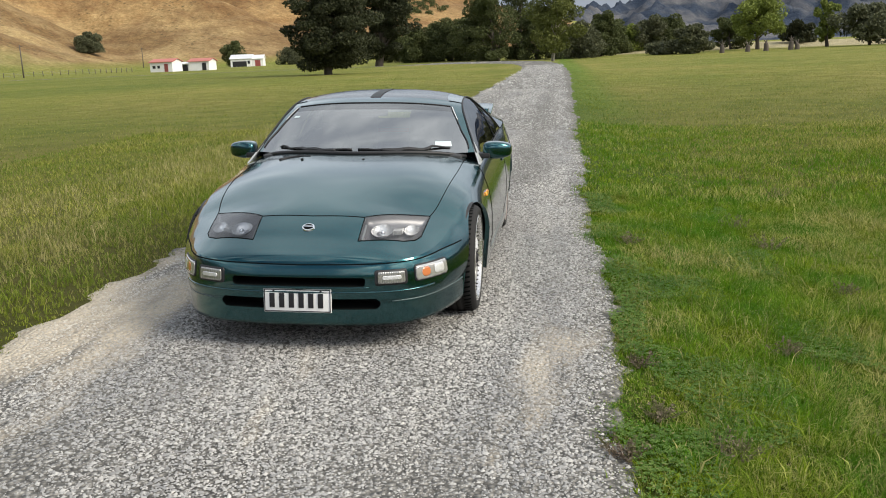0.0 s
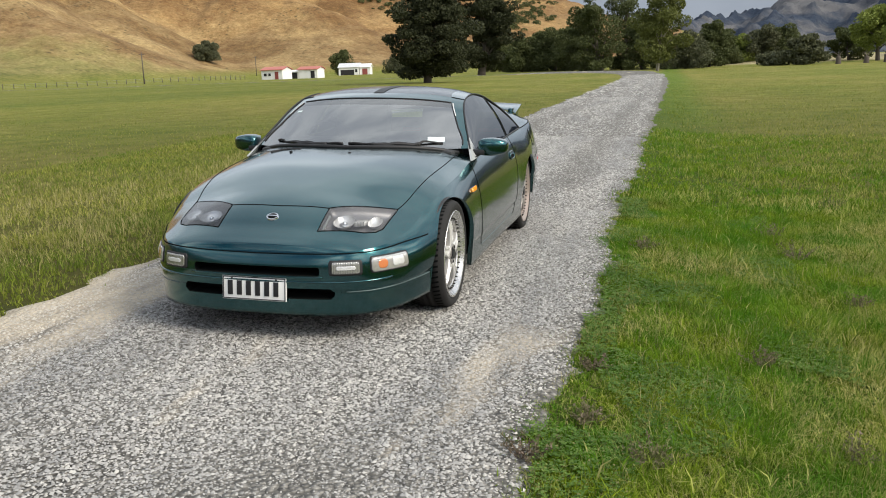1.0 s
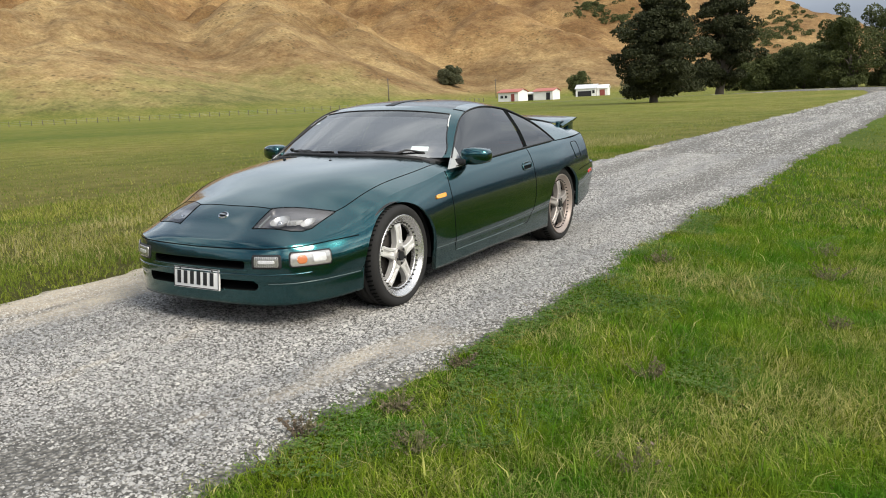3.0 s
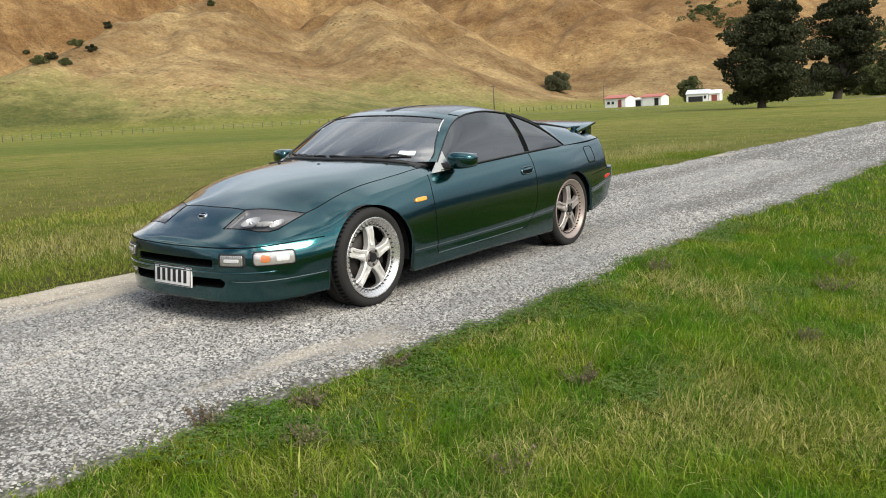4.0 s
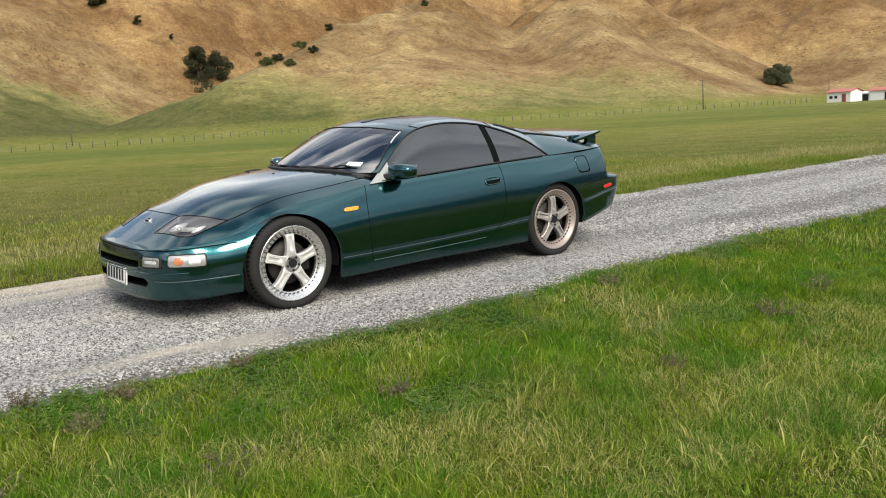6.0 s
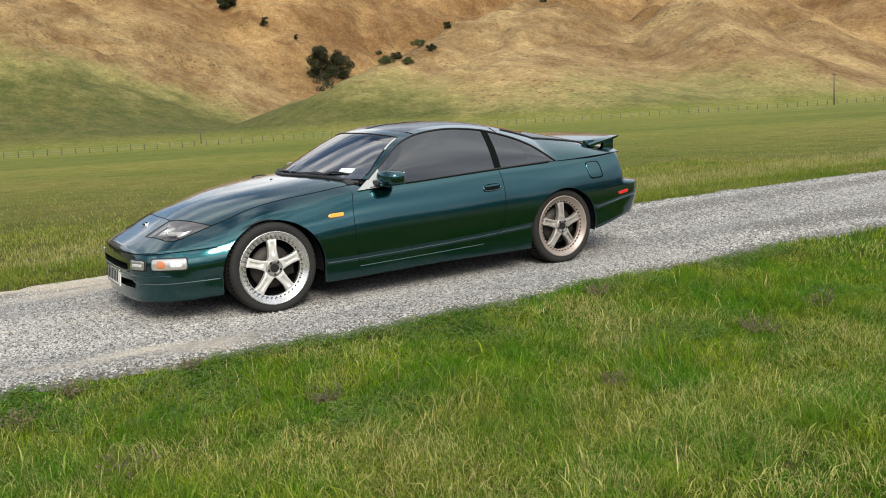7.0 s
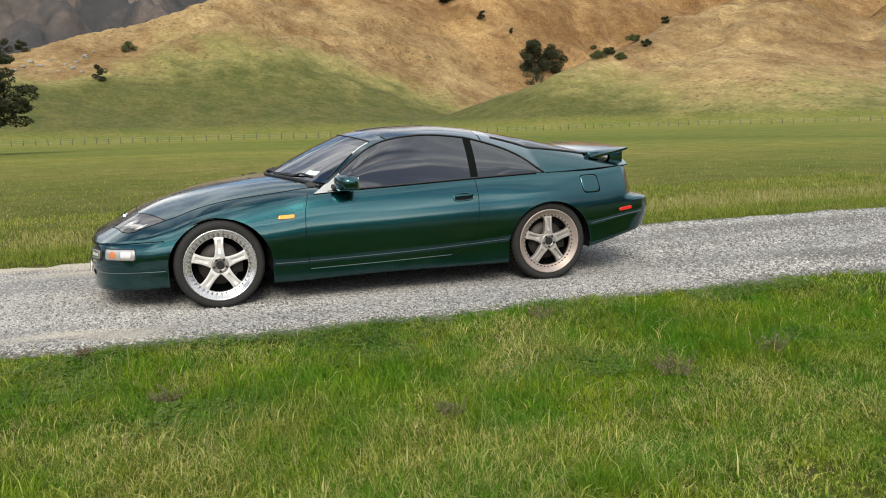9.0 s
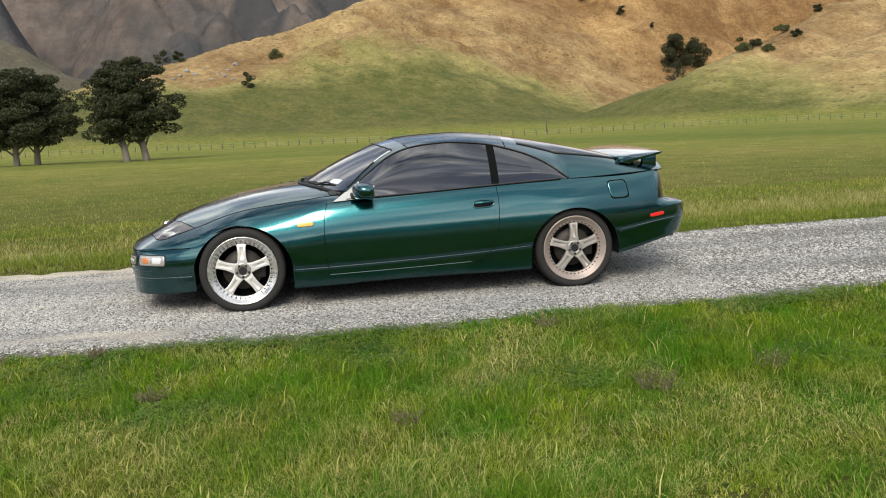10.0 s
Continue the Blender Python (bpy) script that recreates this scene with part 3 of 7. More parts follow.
def road_offset(x, y):
    """Signed distance to the road's middle, to the right of its way."""
    best = np.full(np.shape(x), 1e9)
    sign = np.ones(np.shape(x))
    for (ax, ay), (bx, by) in zip(ROAD[:-1:4], ROAD[4::4]):
        dx, dy = bx - ax, by - ay
        u = np.clip(((x - ax) * dx + (y - ay) * dy) / (dx * dx + dy * dy), 0, 1)
        ex, ey = x - ax - u * dx, y - ay - u * dy
        d = np.hypot(ex, ey)
        near = d < best
        best = np.where(near, d, best)
        sign = np.where(near, np.sign(dy * ex - dx * ey), sign)
    return best * sign


def edge_wobble(x, y):
    """How far the grass creeps over the gravel's edge."""
    return 0.05 * np.sin(y * 0.9 + 1) + 0.035 * np.sin(y * 4.1 + 2 * np.sin(y)) + 0.03 * np.sin(y * 9.1 + x) * np.sin(y * 2.3) + 0.02 * np.sin(y * 19.0)


side_profile = curve((-60, 0.0), (-12, -0.02), (-4, 0.0), (-2.2, 0.055), (-1.7, 0.052), (0, 0.0), (1.65, -0.05), (2.2, -0.125), (3.1, -0.20), (5, -0.26), (9, -0.25), (30, -0.12), (70, 0.0))


def hump(x, y, chain):
    """A spur: a chain of (azimuth, distance, height, half width) points as seen from the car."""
    pts = [(3 - r * math.sin(radians(az)), -3 + r * math.cos(radians(az)), h, w) for az, r, h, w in chain]
    out = np.zeros(np.shape(x))
    for (ax, ay, ah, aw), (bx, by, bh, bw) in zip(pts[:-1], pts[1:]):
        dx, dy = bx - ax, by - ay
        u = np.clip(((x - ax) * dx + (y - ay) * dy) / (dx * dx + dy * dy), 0, 1)
        d = np.hypot(x - ax - u * dx, y - ay - u * dy)
        h, w = ah + u * (bh - ah), aw + u * (bw - aw)
        q = np.sqrt((d / w) ** 2 + 0.012) - 0.11
        g = np.clip(1 - q, 0, 1)
        out = np.maximum(out, h * g * (0.72 + 0.28 * g) )
    return out


SPURS = [
    # the broad middle spur: its two side crests and its two lobes
    [(67.5, 258, 1.5, 30), (64, 275, 11, 48), (61.4, 298, 20.5, 64), (55.7, 370, 43, 92), (49, 470, 70, 125), (46, 560, 105, 160)],
    [(28.5, 325, 3, 40), (31, 350, 11, 50), (35.0, 410, 39, 74), (37, 450, 56, 95), (42, 540, 95, 140)],
    [(56, 250, 3, 50), (53, 315, 27, 82), (49, 430, 62, 115)],
    [(40, 290, 5, 50), (40, 355, 32, 84), (41, 450, 62, 105)],
    [(14.5, 420, 5, 50), (18.7, 430, 17, 72), (22.9, 460, 35, 100), (29, 520, 64, 125), (34, 640, 110, 175)],
    [(108, 300, 14, 90), (97, 318, 29, 105), (91, 350, 42, 118), (86, 380, 58, 125), (80, 460, 84, 130), (74, 570, 115, 160)],
    [(116, 620, 118, 150), (109, 600, 92, 135), (105.3, 590, 70, 115), (102.6, 580, 48, 85), (100.5, 570, 26, 60)],
    [(88, 258, 7, 60), (83, 315, 24, 80), (78, 390, 46, 90)],
    [(70, 520, 86, 115), (62, 620, 126, 160), (52, 760, 165, 220), (40, 850, 175, 270)],
    [(3, 700, 22, 140), (7, 720, 46, 190), (12, 750, 74, 220), (20, 800, 110, 260), (30, 900, 150, 300)],
]


def ground_height(x, y):
    x, y = np.asarray(x, float), np.asarray(y, float)
    s = road_offset(x, y)
    z = side_profile(s)
    # round the bend the road is raised and banked outwards
    bank = np.clip((y - 58) / 26, 0, 1) * np.clip((x + 24) / 10, 0, 1) * np.clip((5 - np.abs(s)) / 3, 0, 1)
    z = z * (1 - bank) + bank * (0.16 + 0.045 * s)
    r = np.hypot(x - 3, y + 3)
    away = np.clip((r - 5) / 40, 0, 1)
    z = z + away * 0.10 * (np.sin(x * 0.05 + 1.0) * np.sin(y * 0.043) + 0.5 * np.sin(x * 0.11 + y * 0.07)) * np.clip((np.abs(s) - 2) / 10, 0, 1)
    hills = np.zeros(x.shape)
    far = r > 150
    if far.any():
        fx, fy = x[far], y[far]
        # the spurs are cut by small gullies and uneven ground
        wx = fx + 5 * np.sin(fy * 0.021 + 0.7) + 4 * np.sin(fx * 0.045 + fy * 0.031)
        wy = fy + 5 * np.sin(fx * 0.023 + 2.1) + 4 * np.sin(fy * 0.051 - fx * 0.027)
        hs = np.stack([hump(wx, wy, c) for c in SPURS])
        k = 1.1
        top = hs.max(0)
        soft = top + k * np.log(np.exp((hs - top) / k).sum(0)) - k * math.log(len(SPURS))
        soft = np.maximum(soft, 0) * np.clip(top / 3, 0, 1)
        rough = (np.sin(fx * 0.09 + 2 * np.sin(fy * 0.05)) * np.sin(fy * 0.083 + 1.3 * np.sin(fx * 0.06)) + 0.5 * np.sin(fx * 0.21 + fy * 0.13) * np.sin(fy * 0.19 - fx * 0.11))
        # gullies run down the slopes
        rr, aa = np.hypot(fx - 3, fy + 3), np.arctan2(-(fx - 3), fy + 3)
        u1 = rr * aa * 0.030 + 1.6 * np.sin(rr * 0.013 + aa * 3) + 0.8 * np.sin(rr * 0.031)
        u2 = rr * aa * 0.083 + 1.3 * np.sin(rr * 0.027 + aa * 7) + 0.9 * np.sin(rr * 0.06 + 2)
        carve = 5.0 * (1 - np.abs(np.sin(u1))) ** 3 + 2.2 * (1 - np.abs(np.sin(u2))) ** 2
        hills[far] = np.maximum(soft - carve * np.clip((soft - 12) / 30, 0, 1.4) + (rough * 0.8 + 0.45 * np.sin(fx * 0.37 + 2.2 * np.sin(fy * 0.17)) * np.sin(fy * 0.41 + 1.9 * np.sin(fx * 0.15)) + 0.22 * np.sin(fx * 0.9 + 2 * np.sin(fy * 0.5)) * np.sin(fy * 0.8 + fx * 0.3)) * np.clip(soft / 25, 0, 1.6), 0)
    # a low bank of dry grass closes the paddock across the road
    z = z + 1.1 * np.exp(-((r - 176) / 9) ** 2) * np.clip((x - 10) / 12, 0, 1)
    return z + hills


az = np.radians(np.concatenate([np.arange(-35, 118, 0.25), np.arange(118, 325, 2.3)]))
rings = [0.6]
while rings[-1] < 4200:
    r0 = rings[-1]
    rings.append(r0 * (1.05 if r0 < 3 else 1.022 if r0 < 180 else 1.011 if r0 < 620 else 1.03 if r0 < 1100 else 1.08))
rings = np.array(rings)
gx = 3 - rings[:, None] * np.sin(az)[None, :]
gy = -3 + rings[:, None] * np.cos(az)[None, :]
gz = ground_height(gx, gy) - 0.012
gv = np.concatenate([np.stack([gx, gy, gz], -1).reshape(-1, 3), [[3, -3, float(ground_height(np.array([3.0]), np.array([-3.0]))[0]) - 0.012]]])
gf = quads(len(rings), len(az), flip=True, wrap=True)
fan = np.array([[len(gv) - 1, i, (i + 1) % len(az), (i + 1) % len(az)] for i in range(len(az))])
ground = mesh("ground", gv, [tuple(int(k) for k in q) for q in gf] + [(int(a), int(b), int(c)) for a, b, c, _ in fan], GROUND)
tagged(ground, "green and straw-yellow pasture rising into dry grassy hills", "pasture", kind="structure")

# the gravel road lies 12 mm over the ground sheet, with a ragged edge
fine_road = smooth_line(ROAD, 2600)
rd = np.gradient(fine_road, axis=0)
rd /= np.linalg.norm(rd, axis=1)[:, None]
cols = np.linspace(-1, 1, 33)


arc = np.r_[0, np.cumsum(np.linalg.norm(np.diff(fine_road, axis=0), axis=1))]
left, right = np.full(len(arc), -HALF - 0.36), np.full(len(arc), HALF + 0.36)
w = left[:, None] + (right - left)[:, None] * (cols[None] + 1) / 2
rx = fine_road[:, :1] + rd[:, 1:] * w
ry = fine_road[:, 1:] - rd[:, :1] * w
rz = ground_height(rx, ry) + 0.004 + 0.012 * (np.abs(w) < 1.45) * (np.cos(w * 3.6) * -0.4) * np.clip(np.abs(ry - 1.3) - 3, 0, 1)
# its edges dive raggedly under the turf
rz -= 0.10 * np.clip((np.abs(w) - HALF - 0.02 - edge_wobble(rx, ry)) / 0.16, 0, 1)
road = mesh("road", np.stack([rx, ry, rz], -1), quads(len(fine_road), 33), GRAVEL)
tagged(road, "narrow road of loose pale grey gravel between grass verges", "gravel road", kind="structure")


def mountain(name, label, mat, az0, az1, dist, heights, depth, step, slant):
    """A far range: a crest with ribs that run down from it and slant to one side."""
    h = curve(*heights)
    na, nr = int((az1 - az0) * 5), 110
    aa, rr = np.linspace(az0, az1, na), np.linspace(dist - depth, dist + depth * 0.35, nr)
    A, R = np.meshgrid(np.radians(aa), rr)
    X, Y = 3 - R * np.sin(A), -3 + R * np.cos(A)
    wx, wy = X + 30 * np.sin(Y * 0.009) + 12 * np.sin(X * 0.031 + Y * 0.02), Y + 30 * np.sin(X * 0.008 + 1) + 12 * np.sin(Y * 0.027 - X * 0.02)
    crest = [(a_, dist, float(h(a_)) * 0.97, depth * 0.62) for a_ in np.arange(az0, az1 + 0.1, 5.0)]
    Z = hump(wx, wy, crest)
    rs = np.random.default_rng(int(dist))
    for a_ in np.arange(az0 - 4, az1 + 4, step):
        b_ = a_ + rs.uniform(-0.3, 0.3) * step
        s_ = slant * rs.uniform(0.5, 1.4)
        top_ = float(h(b_))
        rib = [(b_, dist, top_, depth * 0.22), (b_ + s_ * 0.4, dist - depth * 0.30, top_ * rs.uniform(0.62, 0.78), depth * 0.20), (b_ + s_, dist - depth * 0.62, top_ * rs.uniform(0.30, 0.42), depth * 0.17), (b_ + s_ * 1.4, dist - depth * 0.92, top_ * 0.05, depth * 0.10)]
        Z = np.maximum(Z, hump(wx, wy, rib))
    # smaller gullies and side ribs cut every face
    for size, deep in ((190.0, 46.0), (85.0, 26.0), (38.0, 11.0)):
        ridge = np.abs(np.sin((X + 0.55 * wy) / size * 3.1 + 1.9 * np.sin(Y / size * 1.3))) * 0.6 + np.abs(np.sin((Y - 0.45 * wx) / size * 2.3 + 1.7 * np.sin(X / size * 1.6 + 1))) * 0.4
        Z = Z + deep * (0.4 - ridge) * np.clip(Z / 90, 0, 1)
    ob = mesh(name, np.stack([X, Y, Z - 2], -1), quads(nr, na, flip=True), mat)
    return tagged(ob, label, "mountain", kind="structure")


mountain("mountain_east", "distant blue-grey mountain with dark forest and pale clearings", FAR_HAZE_BLUE, -60, 6, 2600,
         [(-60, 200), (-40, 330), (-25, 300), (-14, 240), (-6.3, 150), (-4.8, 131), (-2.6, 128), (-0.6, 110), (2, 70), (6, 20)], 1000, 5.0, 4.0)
mountain("mountain_west", "distant brown mountain face with folded gullies in shade", FAR_BROWN, 72, 150, 1600,
         [(72, 120), (80, 300), (90, 370), (100, 420), (112, 440), (130, 360), (150, 120)], 800, 6.5, -7.0)
mountain("mountain_south", "low brown hills closing the valley", FAR_BROWN, 150, 300, 2200, [(150, 150), (180, 260), (220, 230), (260, 280), (300, 220)], 900, 9.0, 5.0)


# ---- the car ----
# Car axes: x to its left side, y to its tail, z up; the front axle stands at y = 0.
car = thing("car", "dark green metallic sports coupe on alloy wheels, parked on gravel", "car", LEVEL.copy())
TYRE_R, BASE = 0.320, 2.57

OUTLINE = smooth_line([(0, -0.890), (0.25, -0.882), (0.45, -0.848), (0.59, -0.775), (0.68, -0.67), (0.742, -0.55), (0.795, -0.42), (0.850, -0.20), (0.874, 0.0), (0.886, 0.3),
                       (0.895, 0.8), (0.905, 1.5), (0.908, 2.0), (0.905, 2.57), (0.892, 3.0), (0.874, 3.25), (0.835, 3.44), (0.68, 3.565), (0.3, 3.625), (0, 3.635)], 900)
belt = curve((-0.93, 0.478), (-0.80, 0.490), (-0.60, 0.515), (-0.36, 0.585), (-0.15, 0.660), (0.05, 0.705), (0.45, 0.752), (0.67, 0.785), (1.3, 0.815), (1.96, 0.844), (2.55, 0.866), (3.35, 0.894), (3.6, 0.90))
lip = curve((-0.95, 0.150), (-0.6, 0.160), (-0.36, 0.178), (0.36, 0.165), (1.3, 0.183), (2.21, 0.180), (2.93, 0.262), (3.32, 0.352), (3.6, 0.40))
ARCH_F, ARCH_R = 0.364, 0.362


def arch(y):
    """The height of the wheel arch's edge, or the lip's."""
    z = lip(y)
    for c, r, top in ((0.008, ARCH_F, 0.352), (BASE, ARCH_R, 0.345)):
        q = np.clip(1 - ((y - c) / r) ** 2, 0, 1)
        z = np.where(np.abs(y - c) < r, np.maximum(z, 0.300 + top * q ** 0.5), z)
    return z


crease = curve((-0.95, 0.278), (-0.6, 0.284), (-0.36, 0.306), (0.36, 0.306), (1.28, 0.325), (2.20, 0.370), (2.93, 0.450), (3.42, 0.520), (3.6, 0.525))
inset = curve((-0.25, 0.020), (-0.05, 0.011), (0.0, 0.009), (0.006, 0.003), (0.10, 0.0), (0.3, 0.0))
roll_in = curve((0.0, 0.0), (0.36, 0.0), (0.50, 0.005), (0.62, 0.014), (0.74, 0.030), (0.86, 0.052), (0.94, 0.072), (1.0, 0.094))
bulge = curve((-0.60, 0.0), (-0.40, 0.010), (0.0, 0.022), (0.36, 0.008), (0.6, 0.0), (2.0, 0.0), (2.57, 0.018), (2.95, 0.006), (3.2, 0.0))


def side_point(px, py, nx, ny, z, zb):
    """A point of the car's flank over the outline point p with the outward normal n."""
    f = (z - 0.30) / (belt(py) - 0.30)
    d = inset(z - crease(py)) + roll_in(f) * np.where(py < -0.30, np.clip((py + 0.95) / 0.65, 0.25, 1), 1.0)
    tail = np.clip((py - 3.26) / 0.2, 0, 1)
    d = d + tail * 0.150 * np.clip((z - 0.630) / 0.03, 0, 1) - 0.25 * tail * np.clip((0.5 - z), 0, 0.12) * -1
    d = d - bulge(py) * np.clip((f - 0.05) / 0.25, 0, 1) * np.clip((1.05 - f) / 0.3, 0, 1)
    return np.stack([px - nx * d, py - ny * d, z], -1)


# stations along the outline, with doubled ones at the arches' ends and at the door's gaps
os_ = np.r_[0, np.cumsum(np.linalg.norm(np.diff(OUTLINE, axis=0), axis=1))]
DOOR_F, DOOR_R = 0.640, 1.955
marks = []
for yy in (0.008 - ARCH_F, 0.008 + ARCH_F, BASE - ARCH_R, BASE + ARCH_R, DOOR_F, DOOR_R):
    i = np.argmax((OUTLINE[:, 1] > yy) & (OUTLINE[:, 0] > 0.5))
    marks.append(os_[i])
st = np.unique(np.round(np.concatenate([np.linspace(0, os_[-1], 260), [m + d for m in marks for d in (-0.0006, 0.0006)],
                                        *[np.linspace(m - 0.03, m + 0.03, 13) for m in marks[:4]]]), 5))
ox, oy = np.interp(st, os_, OUTLINE[:, 0]), np.interp(st, os_, OUTLINE[:, 1])
tx, ty = np.gradient(ox, st), np.gradient(oy, st)
tl = np.hypot(tx, ty)
nx, ny = ty / tl, -tx / tl
nx[0], ny[0], nx[-1], ny[-1] = 0, -1, 0, 1
NZ = 34
zt, zb = belt(oy), arch(oy)
cz = np.maximum(crease(oy), zb + 0.002)
zz = np.concatenate([zb[:, None] + (cz - zb)[:, None] * np.linspace(0, 1, 8)[None], (cz + 0.006)[:, None] + (zt - cz - 0.006)[:, None] * (np.linspace(0, 1, NZ - 8) ** 0.9)[None]], 1)
flank = side_point(ox[:, None], oy[:, None], nx[:, None], ny[:, None], zz, zb[:, None])
# the edge is folded inwards, so that the sheet has thickness
fold = flank[:, :1].copy()
fold[:, 0, 0] -= nx * 0.03
fold[:, 0, 1] -= ny * 0.03
fold[:, 0, 2] += 0.004
flank = np.concatenate([fold, flank], 1)
nzc = NZ + 1


def piece(name, i0, i1, mat, label="", both=True):
    """A stretch of the flank as a panel, on both sides of the car."""
    v = flank[i0:i1 + 1]
    made = []
    for sx in (1, -1):
        made.append(mesh(name, v * np.array([sx, 1, 1]), quads(i1 - i0 + 1, nzc, flip=sx > 0), mat, car, label))
    return made


iF = int(np.argmin(np.abs(oy - DOOR_F) + (ox < 0.5)))
iR = int(np.argmin(np.abs(oy - DOOR_R) + (ox < 0.5)))
i_b = int(np.argmin(np.abs(oy + 0.356) + (ox < 0.5)))
v = np.concatenate([flank[:i_b + 1][::-1] * np.array([-1, 1, 1]), flank[1:i_b + 1]])
front_bumper = mesh("front_bumper", v, quads(len(v), nzc, flip=True), PAINT, car, "green front bumper with two dark slots")
fenders = piece("front_fender", i_b, iF, PAINT)
doors = piece("door", iF, iR, PAINT, "closed green door with a flush pull handle")
quarters = piece("rear_quarter_panel", iR, len(st) - 1, PAINT)

# hood and nose: a crowned sheet between the flanks' upper edges
z_mid = curve((-0.895, 0.478), (-0.85, 0.508), (-0.79, 0.538), (-0.70, 0.583), (-0.64, 0.617), (-0.54, 0.668), (-0.40, 0.722), (-0.29, 0.757), (0.0, 0.828), (0.32, 0.872), (0.50, 0.888), (0.85, 0.900))
crown = curve((-0.93, 2.6), (-0.70, 2.8), (-0.545, 2.9), (-0.36, 2.3), (-0.2, 2.6), (0.1, 3.2), (0.6, 3.6))
edge_x, edge_y, edge_z = flank[:, -1, 0], flank[:, -1, 1], flank[:, -1, 2]
keep = edge_y < 0.84
hx, hy, hz = edge_x[keep][1:], edge_y[keep][1:], edge_z[keep][1:]


def top_height(x, y):
    """The hood's height."""
    w = np.interp(y, hy, hx)
    ze = np.interp(y, hy, hz)
    return ze + (z_mid(y) - ze) * np.clip((y - hy[0]) / 0.025, 0, 1) ** 0.5 * (1 - np.clip(np.abs(x) / w, 0, 1) ** crown(y))


def top_normal(x, y):
    d = 0.004
    n = Vector((-(float(top_height(x + d, y)) - float(top_height(x - d, y))) / (2 * d), -(float(top_height(x, y + d)) - float(top_height(x, y - d))) / (2 * d), 1))
    return n.normalized()


HOOD_Y = -0.545
hood_edge = curve((-0.93, 0.30), (-0.545, 0.53), (-0.40, 0.598), (-0.30, 0.628), (-0.2, 0.650), (0.0, 0.673), (0.3, 0.691), (0.62, 0.702), (0.85, 0.71))
rows_y = hy
nin, nout = 22, 12
inner = np.minimum(hood_edge(rows_y), hx * 0.94)
X = np.concatenate([inner[:, None] * np.linspace(0, 1, nin)[None], inner[:, None] + (hx - inner)[:, None] * np.linspace(0, 1, nout + 1)[None, 1:]], 1)
Y = np.repeat(rows_y[:, None], X.shape[1], 1)
Z = hz[:, None] + ((z_mid(rows_y) - hz) * np.clip((rows_y - hy[0]) / 0.025, 0, 1) ** 0.5)[:, None] * (1 - (X / hx[:, None]) ** crown(rows_y)[:, None])
top = np.stack([X, Y, Z], -1)
ih = int(np.argmin(np.abs(rows_y - HOOD_Y)))
ie = int(np.argmin(np.abs(rows_y - 0.76)))


def full(block_, flip=False):
    """Mirrors a half sheet whose first column lies on the middle line."""
    whole = np.concatenate([block_[:, :0:-1] * np.array([-1, 1, 1]), block_], 1)
    return whole.reshape(-1, 3), quads(whole.shape[0], whole.shape[1], flip)


v, f = full(top[ih:ie + 1, :nin])
hood = mesh("hood", v, f, PAINT, car, "green bonnet with a low crown")
v, f = full(top[:ih + 1])
nose = mesh("nose_panel", v, f, PAINT, car)
nose_sheets = [hood, nose]
for sx in (1, -1):
    v = top[ih:, nin - 1:] * np.array([sx, 1, 1])
    nose_sheets.append(mesh("fender_top", v, quads(v.shape[0], v.shape[1], flip=sx < 0), PAINT, car))

# cabin: one crowned sheet from the windscreen's foot to the tail
roof_mid = curve((0.46, 0.872), (0.60, 0.955), (0.80, 1.055), (1.00, 1.143), (1.09, 1.178), (1.20, 1.206), (1.40, 1.232), (1.75, 1.243), (2.0, 1.226), (2.25, 1.190), (2.60, 1.120), (2.95, 1.038), (3.15, 0.990), (3.30, 0.972), (3.45, 0.952))
win_top_z = curve((0.66, 0.800), (0.80, 0.855), (0.95, 0.965), (1.16, 1.105), (1.34, 1.165), (1.60, 1.187), (1.88, 1.166), (2.10, 1.115), (2.28, 1.050), (2.45, 0.950), (2.545, 0.868), (3.35, 0.894), (3.45, 0.894))
win_top_x = curve((0.66, 0.795), (0.80, 0.768), (0.95, 0.712), (1.16, 0.643), (1.34, 0.615), (1.60, 0.608), (1.88, 0.616), (2.10, 0.645), (2.28, 0.690), (2.45, 0.760), (2.545, 0.812), (2.9, 0.812), (3.2, 0.785), (3.36, 0.70), (3.45, 0.55))
screen_x = curve((0.40, 0.715), (0.72, 0.715), (0.95, 0.642), (1.22, 0.550), (1.5, 0.50), (2.1, 0.50), (2.4, 0.53), (2.8, 0.58), (3.10, 0.60), (3.45, 0.50))
bow = curve((0.46, 0.235), (0.8, 0.19), (1.09, 0.125), (1.5, 0.02), (2.05, -0.05), (2.2, -0.02), (2.9, 0.0), (3.06, -0.03), (3.45, -0.06))
rows0 = np.unique(np.concatenate([np.linspace(0.46, 1.09, 26), np.linspace(1.09, 1.22, 6), np.linspace(1.22, 2.12, 24), np.linspace(2.12, 2.22, 5), np.linspace(2.22, 3.06, 24), np.linspace(3.06, 3.44, 14)]))
